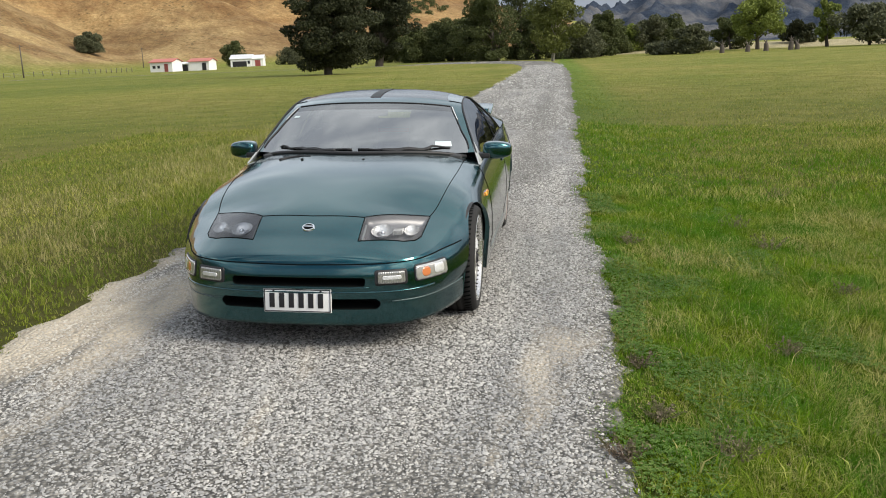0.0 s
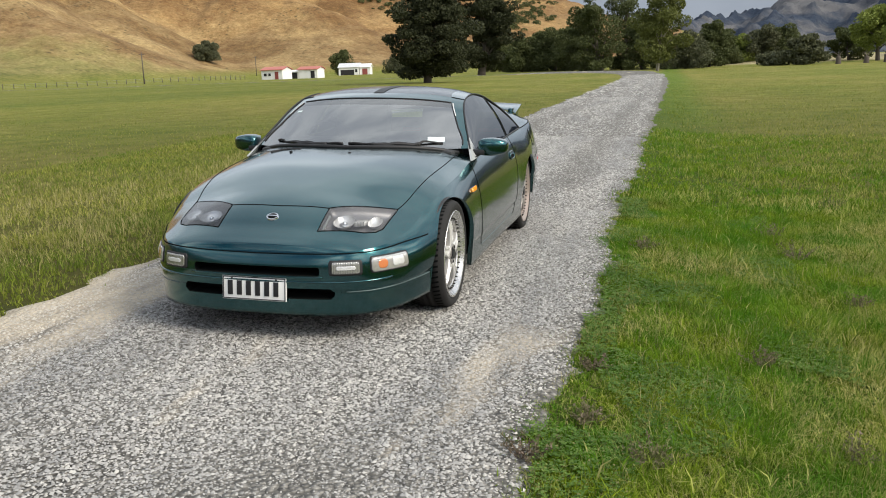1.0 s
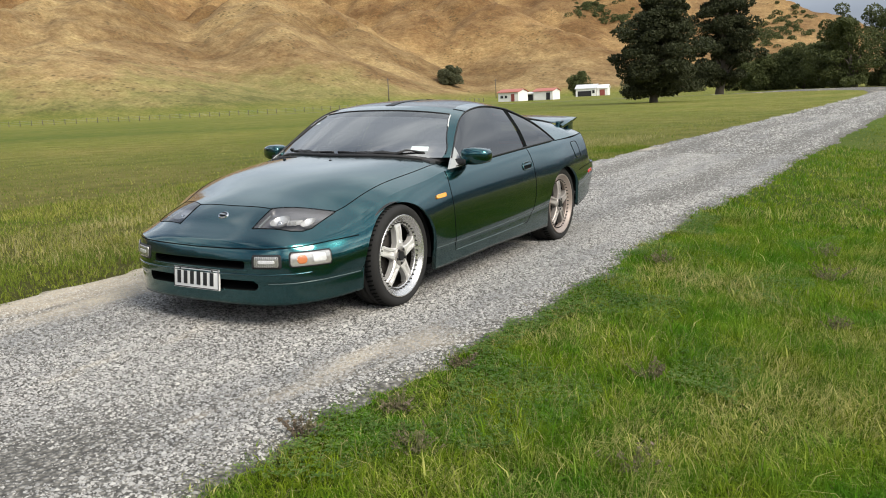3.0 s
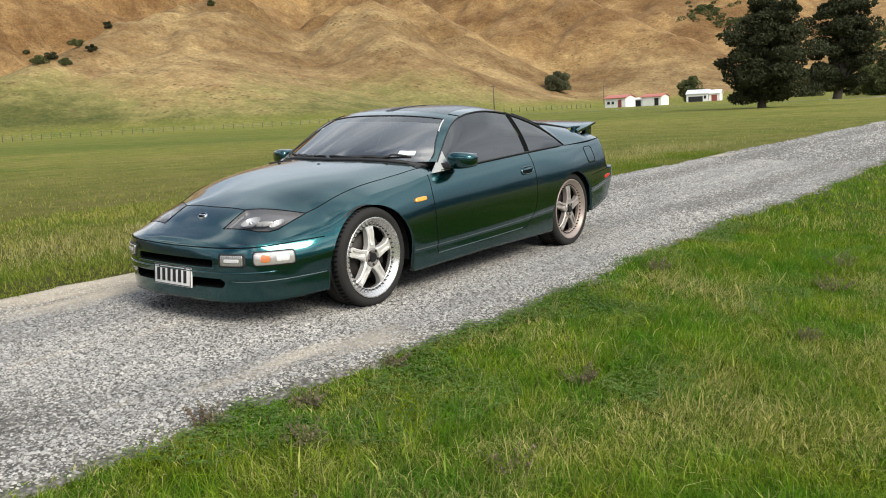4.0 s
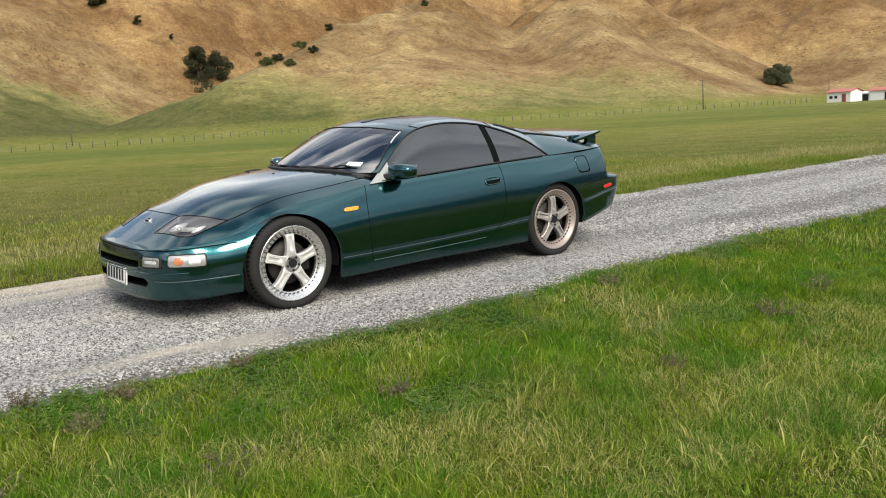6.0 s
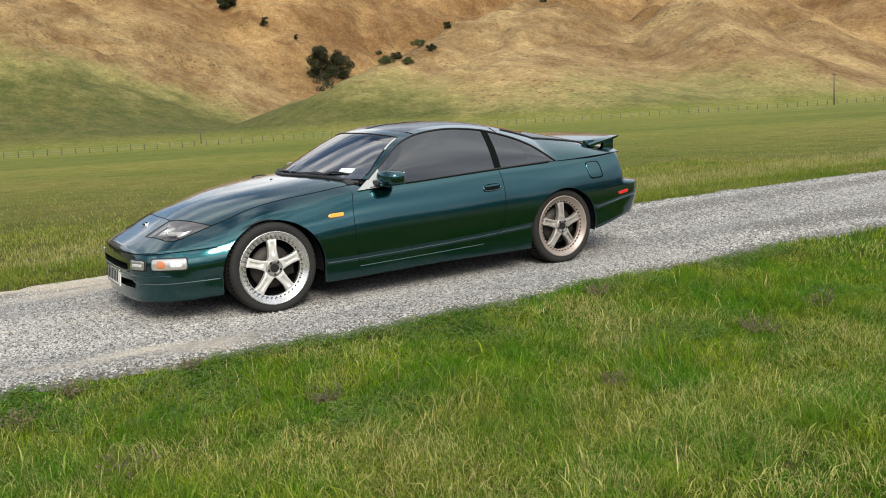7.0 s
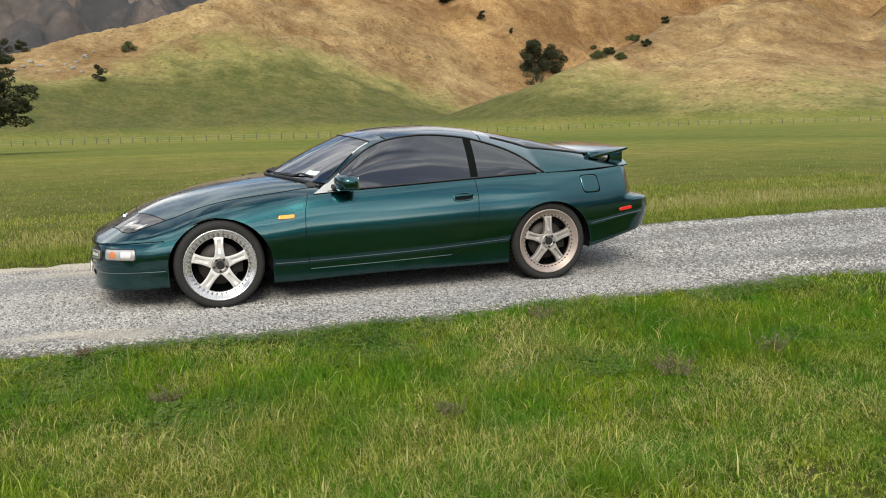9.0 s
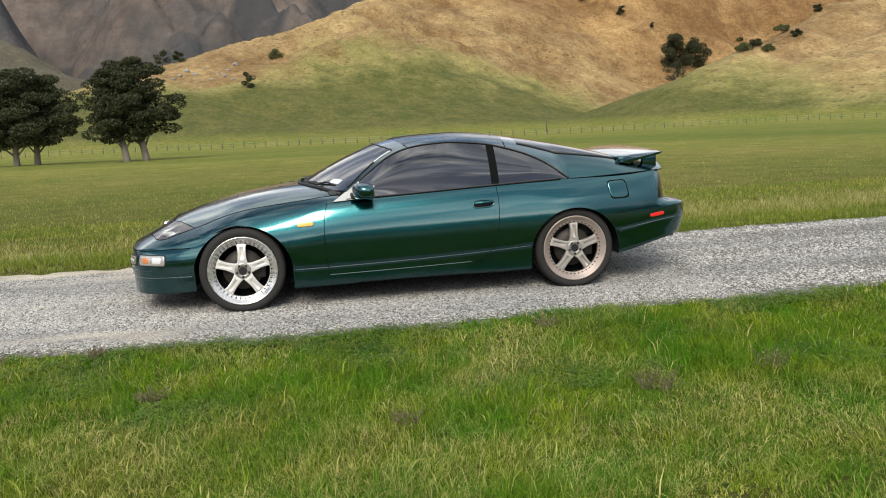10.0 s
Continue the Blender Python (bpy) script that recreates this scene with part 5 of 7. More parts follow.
# wheels
def wheel(centre, left, dusty):
    mat = ALLOY_DUSTY if dusty else ALLOY
    lip_mat = LIP_DUSTY if dusty else LIP
    hub = pose(*centre, 0, 0, 0 if left else 180)
    # outer face at x = 0 looking along +x
    v, f = lathe([(0.236, -0.215), (0.250, -0.20), (0.236, -0.18), (0.222, -0.17), (0.215, -0.06), (0.213, -0.030)], 72)
    w = mesh("wheel", v, f[:, ::-1].copy(), DARK_METAL, car, "five-spoke alloy wheel with a riveted polished lip")
    w.matrix_local = hub
    R = TYRE_R
    prof = [(0.236, -0.205), (0.262, -0.214), (0.290, -0.214), (R - 0.012, -0.205), (R - 0.002, -0.185)]
    for gx_ in (-0.150, -0.110, -0.070):
        prof += [(R, gx_ - 0.008), (R - 0.009, gx_ - 0.005), (R - 0.009, gx_ + 0.003), (R, gx_ + 0.006)]
    prof += [(R - 0.002, -0.030), (R - 0.010, -0.010), (0.298, 0.002), (0.285, 0.004), (0.270, 0.002), (0.258, -0.004), (0.252, -0.012)]
    v, f = lathe(prof, 96)
    mesh("tyre", v, f[:, ::-1].copy(), TYRE, w, "low-profile black tyre")
    # slanting cuts across the shoulder: near-black strips laid on top paint their shade
    tv, tf = [], []
    for k in range(64):
        ang0 = k * 2 * math.pi / 64
        for side in (0, 1):
            xs_ = (-0.062, -0.022) if side else (-0.196, -0.158)
            for q, xx in enumerate(xs_):
                a0 = ang0 + (0.025 if (q ^ side) else 0.0)
                for da in (0.0, 0.036):
                    tv.append((xx, (R + 0.0035 - (0.004 if (q == 1) == bool(side) else 0)) * math.cos(a0 + da), (R + 0.0035 - (0.004 if (q == 1) == bool(side) else 0)) * math.sin(a0 + da)))
            n0 = len(tv) - 4
            tf.append((n0, n0 + 1, n0 + 3, n0 + 2))
    tread_cut_shade = mesh("tread_cut_shade", tv, tf, SEAM, w, smooth=False)
    tagged(tread_cut_shade, kind="stuff")
    v, f = lathe([(0.252, -0.014), (0.258, -0.004), (0.256, 0.002), (0.250, 0.003), (0.244, -0.002), (0.236, -0.010), (0.226, -0.018), (0.218, -0.026), (0.206, -0.028), (0.199, -0.030), (0.197, -0.036), (0.200, -0.060)], 96)
    mesh("rim_lip", v, f[:, ::-1].copy(), lip_mat, w, "polished stepped lip")
    bm = bmesh.new()
    for k in range(40):
        a_ = k * 2 * math.pi / 40
        m = Matrix.Translation((-0.021, 0.2085 * math.cos(a_), 0.2085 * math.sin(a_))) @ Matrix.Rotation(math.pi / 2, 4, "Y")
        bmesh.ops.create_cone(bm, cap_ends=True, segments=6, radius1=0.0050, radius2=0.0042, depth=0.014, matrix=m)
    bolts = part("rim_bolts", bm, DARK_METAL, w)
    tagged(bolts, kind="stuff")
    for k in range(5):
        a_ = math.pi / 2 + k * 2 * math.pi / 5
        # a spoke pointing along +y, turned round the hub
        ss = np.linspace(0.040, 0.204, 9)
        half = np.interp(ss, [0.04, 0.07, 0.13, 0.18, 0.204], [0.046, 0.034, 0.029, 0.032, 0.044])
        face = np.interp(ss, [0.04, 0.08, 0.16, 0.204], [-0.020, -0.014, -0.018, -0.032])
        sect = []
        for r_, h_, x_ in zip(ss, half, face):
            dip = 0.015 if 0.085 < r_ < 0.175 else 0.0
            sect.append([(x_ - 0.045, r_, -h_ * 0.9), (x_ - 0.006, r_, -h_), (x_, r_, -h_ * 0.82), (x_, r_, -h_ * 0.45), (x_ - dip, r_, -h_ * 0.30), (x_ - dip, r_, h_ * 0.30), (x_, r_, h_ * 0.45), (x_, r_, h_ * 0.82), (x_ - 0.006, r_, h_), (x_ - 0.045, r_, h_ * 0.9)])
        v = np.array(sect).reshape(-1, 3)
        f = [tuple(int(i) for i in q) for q in quads(9, 10, wrap=True)]
        sp = mesh("spoke", v, f, mat, w, smooth=True, flat_angle=40)
        sp.matrix_local = Matrix.Rotation(a_ - math.pi / 2 + math.pi / 2, 4, "X")
    v, f = lathe([(0.001, -0.045), (0.016, -0.045), (0.018, -0.012), (0.024, -0.008), (0.028, -0.016), (0.032, -0.016), (0.034, -0.011), (0.056, -0.011), (0.062, -0.018), (0.063, -0.05)], 40)
    hubcap = mesh("hub_cap", v, f, HUB_GREY, w, "alloy hub with a dark open centre")
    for k in range(5):
        a_ = math.pi / 2 + (k + 0.5) * 2 * math.pi / 5
        bm = bmesh.new()
        m = Matrix.Translation((-0.010, 0.045 * math.cos(a_), 0.045 * math.sin(a_))) @ Matrix.Rotation(math.pi / 2, 4, "Y")
        bmesh.ops.create_cone(bm, cap_ends=True, segments=8, radius1=0.0095, radius2=0.0085, depth=0.009, matrix=m)
        part("wheel_nut", bm, PLATE_BLACK, w)
    bm = bmesh.new()
    m = Matrix.Translation((-0.011, 0, 0)) @ Matrix.Rotation(math.pi / 2, 4, "Y")
    bmesh.ops.create_cone(bm, cap_ends=True, segments=20, radius1=0.030, radius2=0.028, depth=0.016, matrix=m)
    part("hub_centre", bm, PLATE_BLACK, w)
    v, f = lathe([(0.06, -0.085), (0.150, -0.085), (0.150, -0.105), (0.06, -0.105)], 48)
    mesh("brake_disc", v, f, BRAKE, w, "worn brake disc")
    bm = bmesh.new()
    block(bm, (-0.12, 0.08, -0.07), (-0.07, 0.165, 0.07), 0.012)
    part("brake_caliper", bm, DARK_METAL, w)
    # near-black sheet across the wheel's back, put in for the shade behind the spokes
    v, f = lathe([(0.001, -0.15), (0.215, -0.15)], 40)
    mesh("wheel_back_shade", v, f, SEAM, w)
    return w


for y, dusty, x in ((0.0, False, 0.856), (BASE, True, 0.866)):
    for left in (True, False):
        wheel((x if left else -x, y, TYRE_R), left, dusty)
        s = 1 if left else -1
        # arch lining
        ang = np.linspace(-0.15, math.pi + 0.15, 30)
        V = []
        for xx in (0.87, 0.83, 0.55):
            rr_ = 0.372 if xx < 0.86 else 0.366
            body = np.interp(y + rr_ * np.cos(ang), oy[SIDE], ox[SIDE]) - 0.045
            V.append(np.stack([np.minimum(xx - 0.02, body) * s, y + 0.004 + rr_ * np.cos(ang), 0.300 + (rr_ * 0.975) * np.sin(ang)], -1))
        mesh("wheel_arch_liner", np.array(V), quads(3, 30), BLACK, car)
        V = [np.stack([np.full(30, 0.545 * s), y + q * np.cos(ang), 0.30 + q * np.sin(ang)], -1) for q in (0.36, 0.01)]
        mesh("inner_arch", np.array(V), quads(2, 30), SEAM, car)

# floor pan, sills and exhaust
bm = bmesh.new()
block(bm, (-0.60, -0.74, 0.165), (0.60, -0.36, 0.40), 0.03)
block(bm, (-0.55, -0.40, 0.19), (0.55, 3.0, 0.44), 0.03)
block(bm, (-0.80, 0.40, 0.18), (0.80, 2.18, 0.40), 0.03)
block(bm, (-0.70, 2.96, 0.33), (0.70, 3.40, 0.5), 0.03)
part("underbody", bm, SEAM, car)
for s in (1, -1):
    v, f = lathe([(0.030, 0.0), (0.036, 0.0), (0.036, 0.16), (0.030, 0.16)], 20)
    ob = mesh("exhaust_tip", v, f, BRAKE, car)
    ob.matrix_local = pose(0.55 * s, 3.36, 0.350, 0, 0, 90)

# cabin inside
bm = bmesh.new()
block(bm, (-0.72, 0.62, 0.40), (0.72, 2.9, 0.62), 0.02)
block(bm, (-0.70, 2.05, 0.6), (0.70, 3.0, 0.80), 0.04)
part("cabin_floor", bm, INTERIOR, car)
bm = bmesh.new()
block(bm, (-0.69, 0.66, 0.60), (0.69, 1.02, 0.865), 0.05)
block(bm, (-0.62, 0.80, 0.86), (-0.20, 1.02, 0.915), 0.03)
part("dashboard", bm, INTERIOR, car)
for s in (1, -1):
    bm = bmesh.new()
    block(bm, (0.36 * s - 0.24, 1.30, 0.55), (0.36 * s + 0.24, 1.78, 0.70), 0.06)
    block(bm, (-0.23, -0.07, 0.0), (0.23, 0.07, 0.46), 0.06, pose(0.36 * s, 1.80, 0.64, -20))
    block(bm, (-0.13, -0.05, 0.43), (0.13, 0.05, 0.58), 0.04, pose(0.36 * s, 1.80, 0.62, -20))
    part("seat", bm, INTERIOR, car)
ang = np.linspace(0, 2 * math.pi, 41)
v, f = tube(np.stack([-0.36 + 0.18 * np.cos(ang), 1.10 + 0.06 * np.sin(ang), 0.85 + 0.165 * np.sin(ang)], -1), 0.014, 8)
mesh("steering_wheel", v, f, INTERIOR, car)
bm = bmesh.new()
block(bm, (-0.11, 1.10, 1.085), (0.11, 1.125, 1.145), 0.012)
part("inside_mirror", bm, INTERIOR, car)
r_ = row(0.535)
lab = shell[r_:r_ + 3, 10:13] + np.array([0, 0, 0.003])
mesh("windscreen_label", np.concatenate([lab, lab - np.array([0, 0, 0.002])]), np.concatenate([quads(3, 3), quads(3, 3, flip=True) + 9]), PAPER, screen, "white paper label on the windscreen")

# mirrors on the doors
for s, door in ((1, doors[0]), (-1, doors[1])):
    bm = bmesh.new()
    bmesh.ops.create_cube(bm, size=1)
    bmesh.ops.subdivide_edges(bm, edges=bm.edges[:], cuts=5, use_grid_fill=True)
    for vtx in bm.verts:
        q = vtx.co * 2
        k = (abs(q.x) ** 4 + abs(q.y) ** 4 + abs(q.z) ** 4) ** 0.25
        q = q / max(k, 1e-6)
        taper = 1 - 0.22 * max(0, q.x)
        vtx.co = Vector((q.x * 0.098, q.y * 0.075 * taper + 0.018 * q.x, q.z * 0.060 * taper))
    if s < 0:
        for vtx in bm.verts:
            vtx.co.x *= -1
    mir = part("wing_mirror", bm, PAINT, door, "green door mirror", flat_angle=60)
    mir.matrix_local = pose(0.905 * s, 0.925, 0.866)
    bm = bmesh.new()
    block(bm, (0.76, 0.83, 0.815), (0.86, 0.93, 0.852), 0.014)
    for vtx in bm.verts:
        vtx.co = Vector(((vtx.co.x - 0.905) * s, vtx.co.y - 0.925, vtx.co.z - 0.866))
    part("mirror_foot", bm, BLACK, mir)
    bm = bmesh.new()
    block(bm, (-0.080, 0.066, -0.045), (0.070, 0.076, 0.045), 0.004)
    part("mirror_glass", bm, CHROME, mir)
    # pale three-cornered panel at the mirror's foot
    tri = [(0.700, 0.0), (0.905, 0.0), (0.905, 1.0)]
    V = []
    for yv, uu in tri:
        zb_, bxx = float(belt(yv)) + 0.004, float(np.interp(yv, edge_y[ox > 0.5], edge_x[ox > 0.5]))
        zt_, xt_ = float(win_top_z(yv)), float(win_top_x(yv))
        V.append(((bxx + (xt_ - bxx) * uu + 0.010) * s, yv, zb_ + (zt_ - zb_) * uu))
        V.append(((bxx + (xt_ - bxx) * uu - 0.004) * s, yv, zb_ + (zt_ - zb_) * uu))
    mesh("sail_panel", V, [(0, 2, 4), (5, 3, 1), (0, 1, 3, 2), (2, 3, 5, 4), (4, 5, 1, 0)], SAIL, door, "pale grey three-cornered panel", smooth=False)
    # door handle: a ring, a near-black sheet for the well's shade, and a flap
    y0, z0 = 1.842, 0.716
    ang = np.linspace(0, 2 * math.pi, 41)
    ring = [(y0 + 0.080 * np.sign(c) * abs(c) ** 0.6, z0 + 0.027 * np.sign(q) * abs(q) ** 0.6 + 0.06 * (0.080 * c)) for c, q in zip(np.cos(ang), np.sin(ang))]
    loop = np.array([flank_at(a_, b_) + np.array([0.003, 0, 0]) for a_, b_ in ring]) * np.array([s, 1, 1])
    v, f = tube(loop, 0.006, 6)
    hd = mesh("door_handle", v, f, PAINT, door, "flush green pull handle")
    mid = loop[:-1].mean(0)
    well = np.concatenate([[mid], mid + (loop[:-1] - mid) * 0.93]) - np.array([0.001 * s, 0, 0])
    mesh("handle_well", well, [(0, i + 1, (i + 1) % 40 + 1) for i in range(40)], SEAM, hd)
    flap = np.array([flank_at(a_, b_) + np.array([o_, 0, 0]) for a_, b_, o_ in ((y0 - 0.01, z0 + 0.006, 0.008), (y0 + 0.070, z0 + 0.010, 0.008), (y0 + 0.070, z0 + 0.024, 0.006), (y0 - 0.01, z0 + 0.020, 0.006), (y0 - 0.068, z0 + 0.004, 0.003), (y0 - 0.068, z0 + 0.016, 0.003))]) * np.array([s, 1, 1])
    mesh("handle_flap", flap, [(0, 1, 2, 3), (4, 0, 3, 5)], PAINT, hd, smooth=False)


def flank_patch(name, yz, mat, out, parent, thick=0.010, label="", sides=(1, -1), k=14):
    """A plate lying on the flank inside a rounded quadrilateral (y, z corners in turn)."""
    a, b, c, d = [np.array(q, float) for q in yz]
    made = []
    for s in sides:
        V = []
        for u_ in np.linspace(0, 1, k):
            for w_ in np.linspace(0, 1, k):
                # squared grid drawn towards a rounded outline
                uu, ww = 2 * u_ - 1, 2 * w_ - 1
                m_ = (abs(uu) ** 5 + abs(ww) ** 5) ** 0.2
                n_ = max(abs(uu), abs(ww))
                if m_ > 0:
                    uu, ww = uu * n_ / m_, ww * n_ / m_
                uu, ww = (uu + 1) / 2, (ww + 1) / 2
                q = (1 - uu) * ((1 - ww) * a + ww * d) + uu * ((1 - ww) * b + ww * c)
                V.append((flank_at(q[0], q[1]) + np.array([out, 0, 0])) * np.array([s, 1, 1]))
        ob = mesh(name, V, quads(k, k, flip=s > 0), mat, parent[0 if s > 0 else 1] if isinstance(parent, list) else parent, label)
        sol = ob.modifiers.new("thickness", "SOLIDIFY")
        sol.thickness, sol.offset = thick, -1
        made.append(ob)
    return made


flank_patch("side_repeater", [(0.420, 0.626), (0.538, 0.630), (0.542, 0.656), (0.424, 0.652)], AMBER, 0.012, fenders, 0.016, "amber side repeater")
flank_patch("side_reflector", [(3.192, 0.530), (3.312, 0.543), (3.312, 0.572), (3.192, 0.556)], RED_LENS, 0.004, quarters, 0.01, "small red side reflector")
flap = flank_patch("fuel_flap", [(2.868, 0.694), (3.022, 0.698), (3.002, 0.838), (2.845, 0.833)], PAINT, 0.0015, quarters, 0.004, "closed fuel flap")
ang = np.linspace(0, 2 * math.pi, 61)
loop = []
for c, q in zip(np.cos(ang), np.sin(ang)):
    uu, ww = 0.5 + 0.5 * np.sign(c) * abs(c) ** 0.35, 0.5 + 0.5 * np.sign(q) * abs(q) ** 0.35
    a_, b_, c_, d_ = [np.array(p_) for p_ in ((2.868, 0.694), (3.022, 0.698), (3.002, 0.838), (2.845, 0.833))]
    k_ = (1 - uu) * ((1 - ww) * a_ + ww * d_) + uu * ((1 - ww) * b_ + ww * c_)
    loop.append(flank_at(k_[0], k_[1]))
for s in (0, 1):
    v, f = tube(np.array(loop) * np.array([1 - 2 * s, 1, 1]), 0.003, 6)
    mesh("flap_gap", v, f, SEAM, flap[s])

# rear spoiler: a thin blade on low feet, its ends turned down
xs_ = np.linspace(-1, 1, 45)
sec = []
for t in xs_:
    x = 0.70 * t
    y_f, y_r = 3.02 - 0.05 * (1 - t * t), 3.375
    dip = 0.03 * max(0, (abs(t) - 0.90) / 0.10) ** 1.5
    zf, zr = 1.000 + 0.022 * (1 - t * t) - dip, 1.030 + 0.022 * (1 - t * t)
    sec.append([(x, y_f, zf - 0.006), (x, y_f + 0.03, zf + 0.004), (x, (y_f + y_r) / 2, (zf + zr) / 2 + 0.001), (x, y_r - 0.02, zr + 0.003), (x, y_r, zr), (x, y_r - 0.03, zr - 0.016), (x, (y_f + y_r) / 2, (zf + zr) / 2 - 0.020), (x, y_f + 0.03, zf - 0.016)])
v = np.array(sec).reshape(-1, 3)
f = [tuple(int(i) for i in q) for q in quads(45, 8, wrap=True)] + [tuple(range(7, -1, -1)), tuple(44 * 8 + i for i in range(8))]
spoiler = mesh("rear_spoiler", v, f, PAINT, car, "green spoiler on low feet over the tailgate", flat_angle=50)
for x in (0.655, -0.655):
    for ya, yb, lean in ((3.00, 3.11, 0.03), (3.21, 3.33, -0.02)):
        bm = bmesh.new()
        block(bm, (x - 0.022, ya, 0.88), (x + 0.022, yb, 1.012), 0.012)
        part("spoiler_foot", bm, PAINT, spoiler)

# tail lamps across the tail, behind the bumper's step
bm = bmesh.new()
block(bm, (-0.48, 3.40, 0.66), (0.48, 3.43, 0.80), 0.008)
part("tail_lamp", bm, RED_LENS, car, "dark red tail lamp band")

# wipers, washer jets, bright strip up the windscreen's side
def on_screen(x, y, lift):
    i = np.argmin(((shell[:, :, 0] - abs(x)) ** 2 + (shell[:, :, 1] - y) ** 2).ravel())
    q = shell.reshape(-1, 3)[i]
    return (x, y, float(q[2]) + 0.50 * (y - float(q[1])) + lift)


for x0, x1, ya, yb in ((0.60, 0.02, 0.69, 0.56), (-0.02, -0.56, 0.50, 0.66)):
    xs2 = np.linspace(x0, x1, 16)
    base = 0.47 + 0.235 * (xs2 / 0.62) ** 2
    ln = np.array([on_screen(x, y + 0.040 + 0.004 * math.sin(i), 0.008) for i, (x, y) in enumerate(zip(xs2, base))])
    v, f = tube(smooth_line(ln, 20), 0.0075, 6)
    wp = mesh("wiper", v, f, BLACK, car, "black windscreen wiper at rest")
    ln2 = np.array([on_screen(x, y + 0.012, 0.020) for x, y in zip(xs2[3:12], base[3:12])])
    v, f = tube(smooth_line(ln2, 14), 0.010, 6)
    mesh("wiper_arm", v, f, BLACK, wp)
xs2 = np.linspace(-0.70, 0.70, 41)
ln = np.array([(x, 0.465 + 0.235 * min((x / 0.62) ** 2, 1.5), float(top_height(abs(x), 0.465 + 0.235 * min((x / 0.62) ** 2, 1.5))) + 0.004) for x in xs2])
v, f = tube(ln, 0.014, 8)
mesh("cowl_strip", v, f, BLACK, car)
for x in (0.10, -0.30):
    bm = bmesh.new()
    block(bm, (x - 0.008, 0.305, float(z_mid(0.31)) - 0.006), (x + 0.008, 0.322, float(z_mid(0.31)) + 0.005), 0.003)
    part("washer_jet", bm, BLACK, car)
a0 = shell[row(0.50):row(1.09) + 1:2, 14]
seam("windscreen_seal", smooth_line(a0 + np.array([0.004, 0, 0.002]), 40), 0.0048, BLACK, both=True)
hi = shell[row(0.86):row(1.07) + 1, 15] + np.array([0, 0, 0.003])
seam("bright_strip", smooth_line(hi, 20), 0.006, STRIP, both=True, label="worn bright strip beside the windscreen")
seam("windscreen_seal", smooth_line(np.concatenate([shell[row(1.09), 14:0:-2] * np.array([-1, 1, 1]), shell[row(1.09), 0:15:2]])[::1] + np.array([0, 0, 0.002]), 40), 0.0045, BLACK)
rj = shell[row(2.12), 14:] + np.array([0, 0, 0.001])
seam("roof_gap", smooth_line(rj, 16), 0.003, both=True)
rj = shell[row(1.22), 14:] + np.array([0, 0, 0.001])
seam("roof_gap", smooth_line(rj, 16), 0.003, both=True)
tg = shell[row(2.22):row(3.06) + 1:2, 14] + np.array([0, 0, 0.003])
seam("tailgate_seal", smooth_line(tg, 40), 0.008, BLACK, both=True)
deck = np.array([(float(win_top_x(y)) + 0.002, y, float(win_top_z(y)) - 0.001) for y in np.linspace(2.56, 3.36, 30)])
seam("tailgate_gap", deck, 0.004, both=True)

# small air slot on the hood, and a label high on the windscreen
slot = np.array([(x, y, float(top_height(abs(x), y)) + 0.001) for x, y in ((-0.47, 0.375), (-0.42, 0.405), (-0.36, 0.420), (-0.30, 0.418), (-0.27, 0.410))])
v, f = tube(smooth_line(slot, 16), np.linspace(0.010, 0.004, 16), 6)
mesh("hood_slot", v, f, BLACK, car, "small dark air slot on the hood")
r_ = row(0.90)
lab = shell[r_:r_ + 2, 12:14] * np.array([-1, 1, 1]) + np.array([0, 0, 0.003])
mesh("windscreen_label", np.concatenate([lab, lab - np.array([0, 0, 0.002])]), np.concatenate([quads(2, 2, flip=True), quads(2, 2) + 4]), PAPER, screen, "small pale label on the windscreen")


# ---- trees, sheds and fences ----
def spot(az_, dist):
    """A point of the ground by azimuth and distance from the car."""
    x, y = 3 - dist * math.sin(radians(az_)), -3 + dist * math.cos(radians(az_))
    return x, y, float(ground_height(np.array([x]), np.array([y]))[0])


def slope_spot(az_, el, near=230, far=900):
    """The first place on the hills along an azimuth that rises to an elevation."""
    r = np.arange(near, far, 2.0)
    x, y = 3 - r * math.sin(radians(az_)), -3 + r * math.cos(radians(az_))
    z = ground_height(x, y)
    up = np.degrees(np.arctan2(z - 1.4, r))
    i = int(np.argmax(up > el)) if (up > el).any() else int(np.argmax(up))
    return float(x[i]), float(y[i]), float(z[i])


def leaves(rg, centres, radii, count, size, flat=0.6):
    """Small leaf sprays scattered in clumps: thin kite-shaped faces."""
    k = rg.integers(0, len(centres), count)
    d = rg.normal(size=(count, 3))
    d /= np.linalg.norm(d, axis=1)[:, None]
    rr_ = rg.uniform(0.45, 1.0, count) ** 0.5
    p = centres[k] + d * radii[k][:, None] * rr_[:, None] * np.array([1, 1, flat])
    t = rg.normal(size=(count, 3)) + np.array([0, 0, 0.25])
    t /= np.linalg.norm(t, axis=1)[:, None]
    b = np.cross(t, rg.normal(size=(count, 3)))
    b /= np.linalg.norm(b, axis=1)[:, None] + 1e-9
    s = size * rg.uniform(0.6, 1.4, count)[:, None]
    v = np.stack([p - t * s, p + b * s * 0.45, p + t * s, p - b * s * 0.45], 1)
    return v.reshape(-1, 3), np.arange(count * 4).reshape(-1, 4)


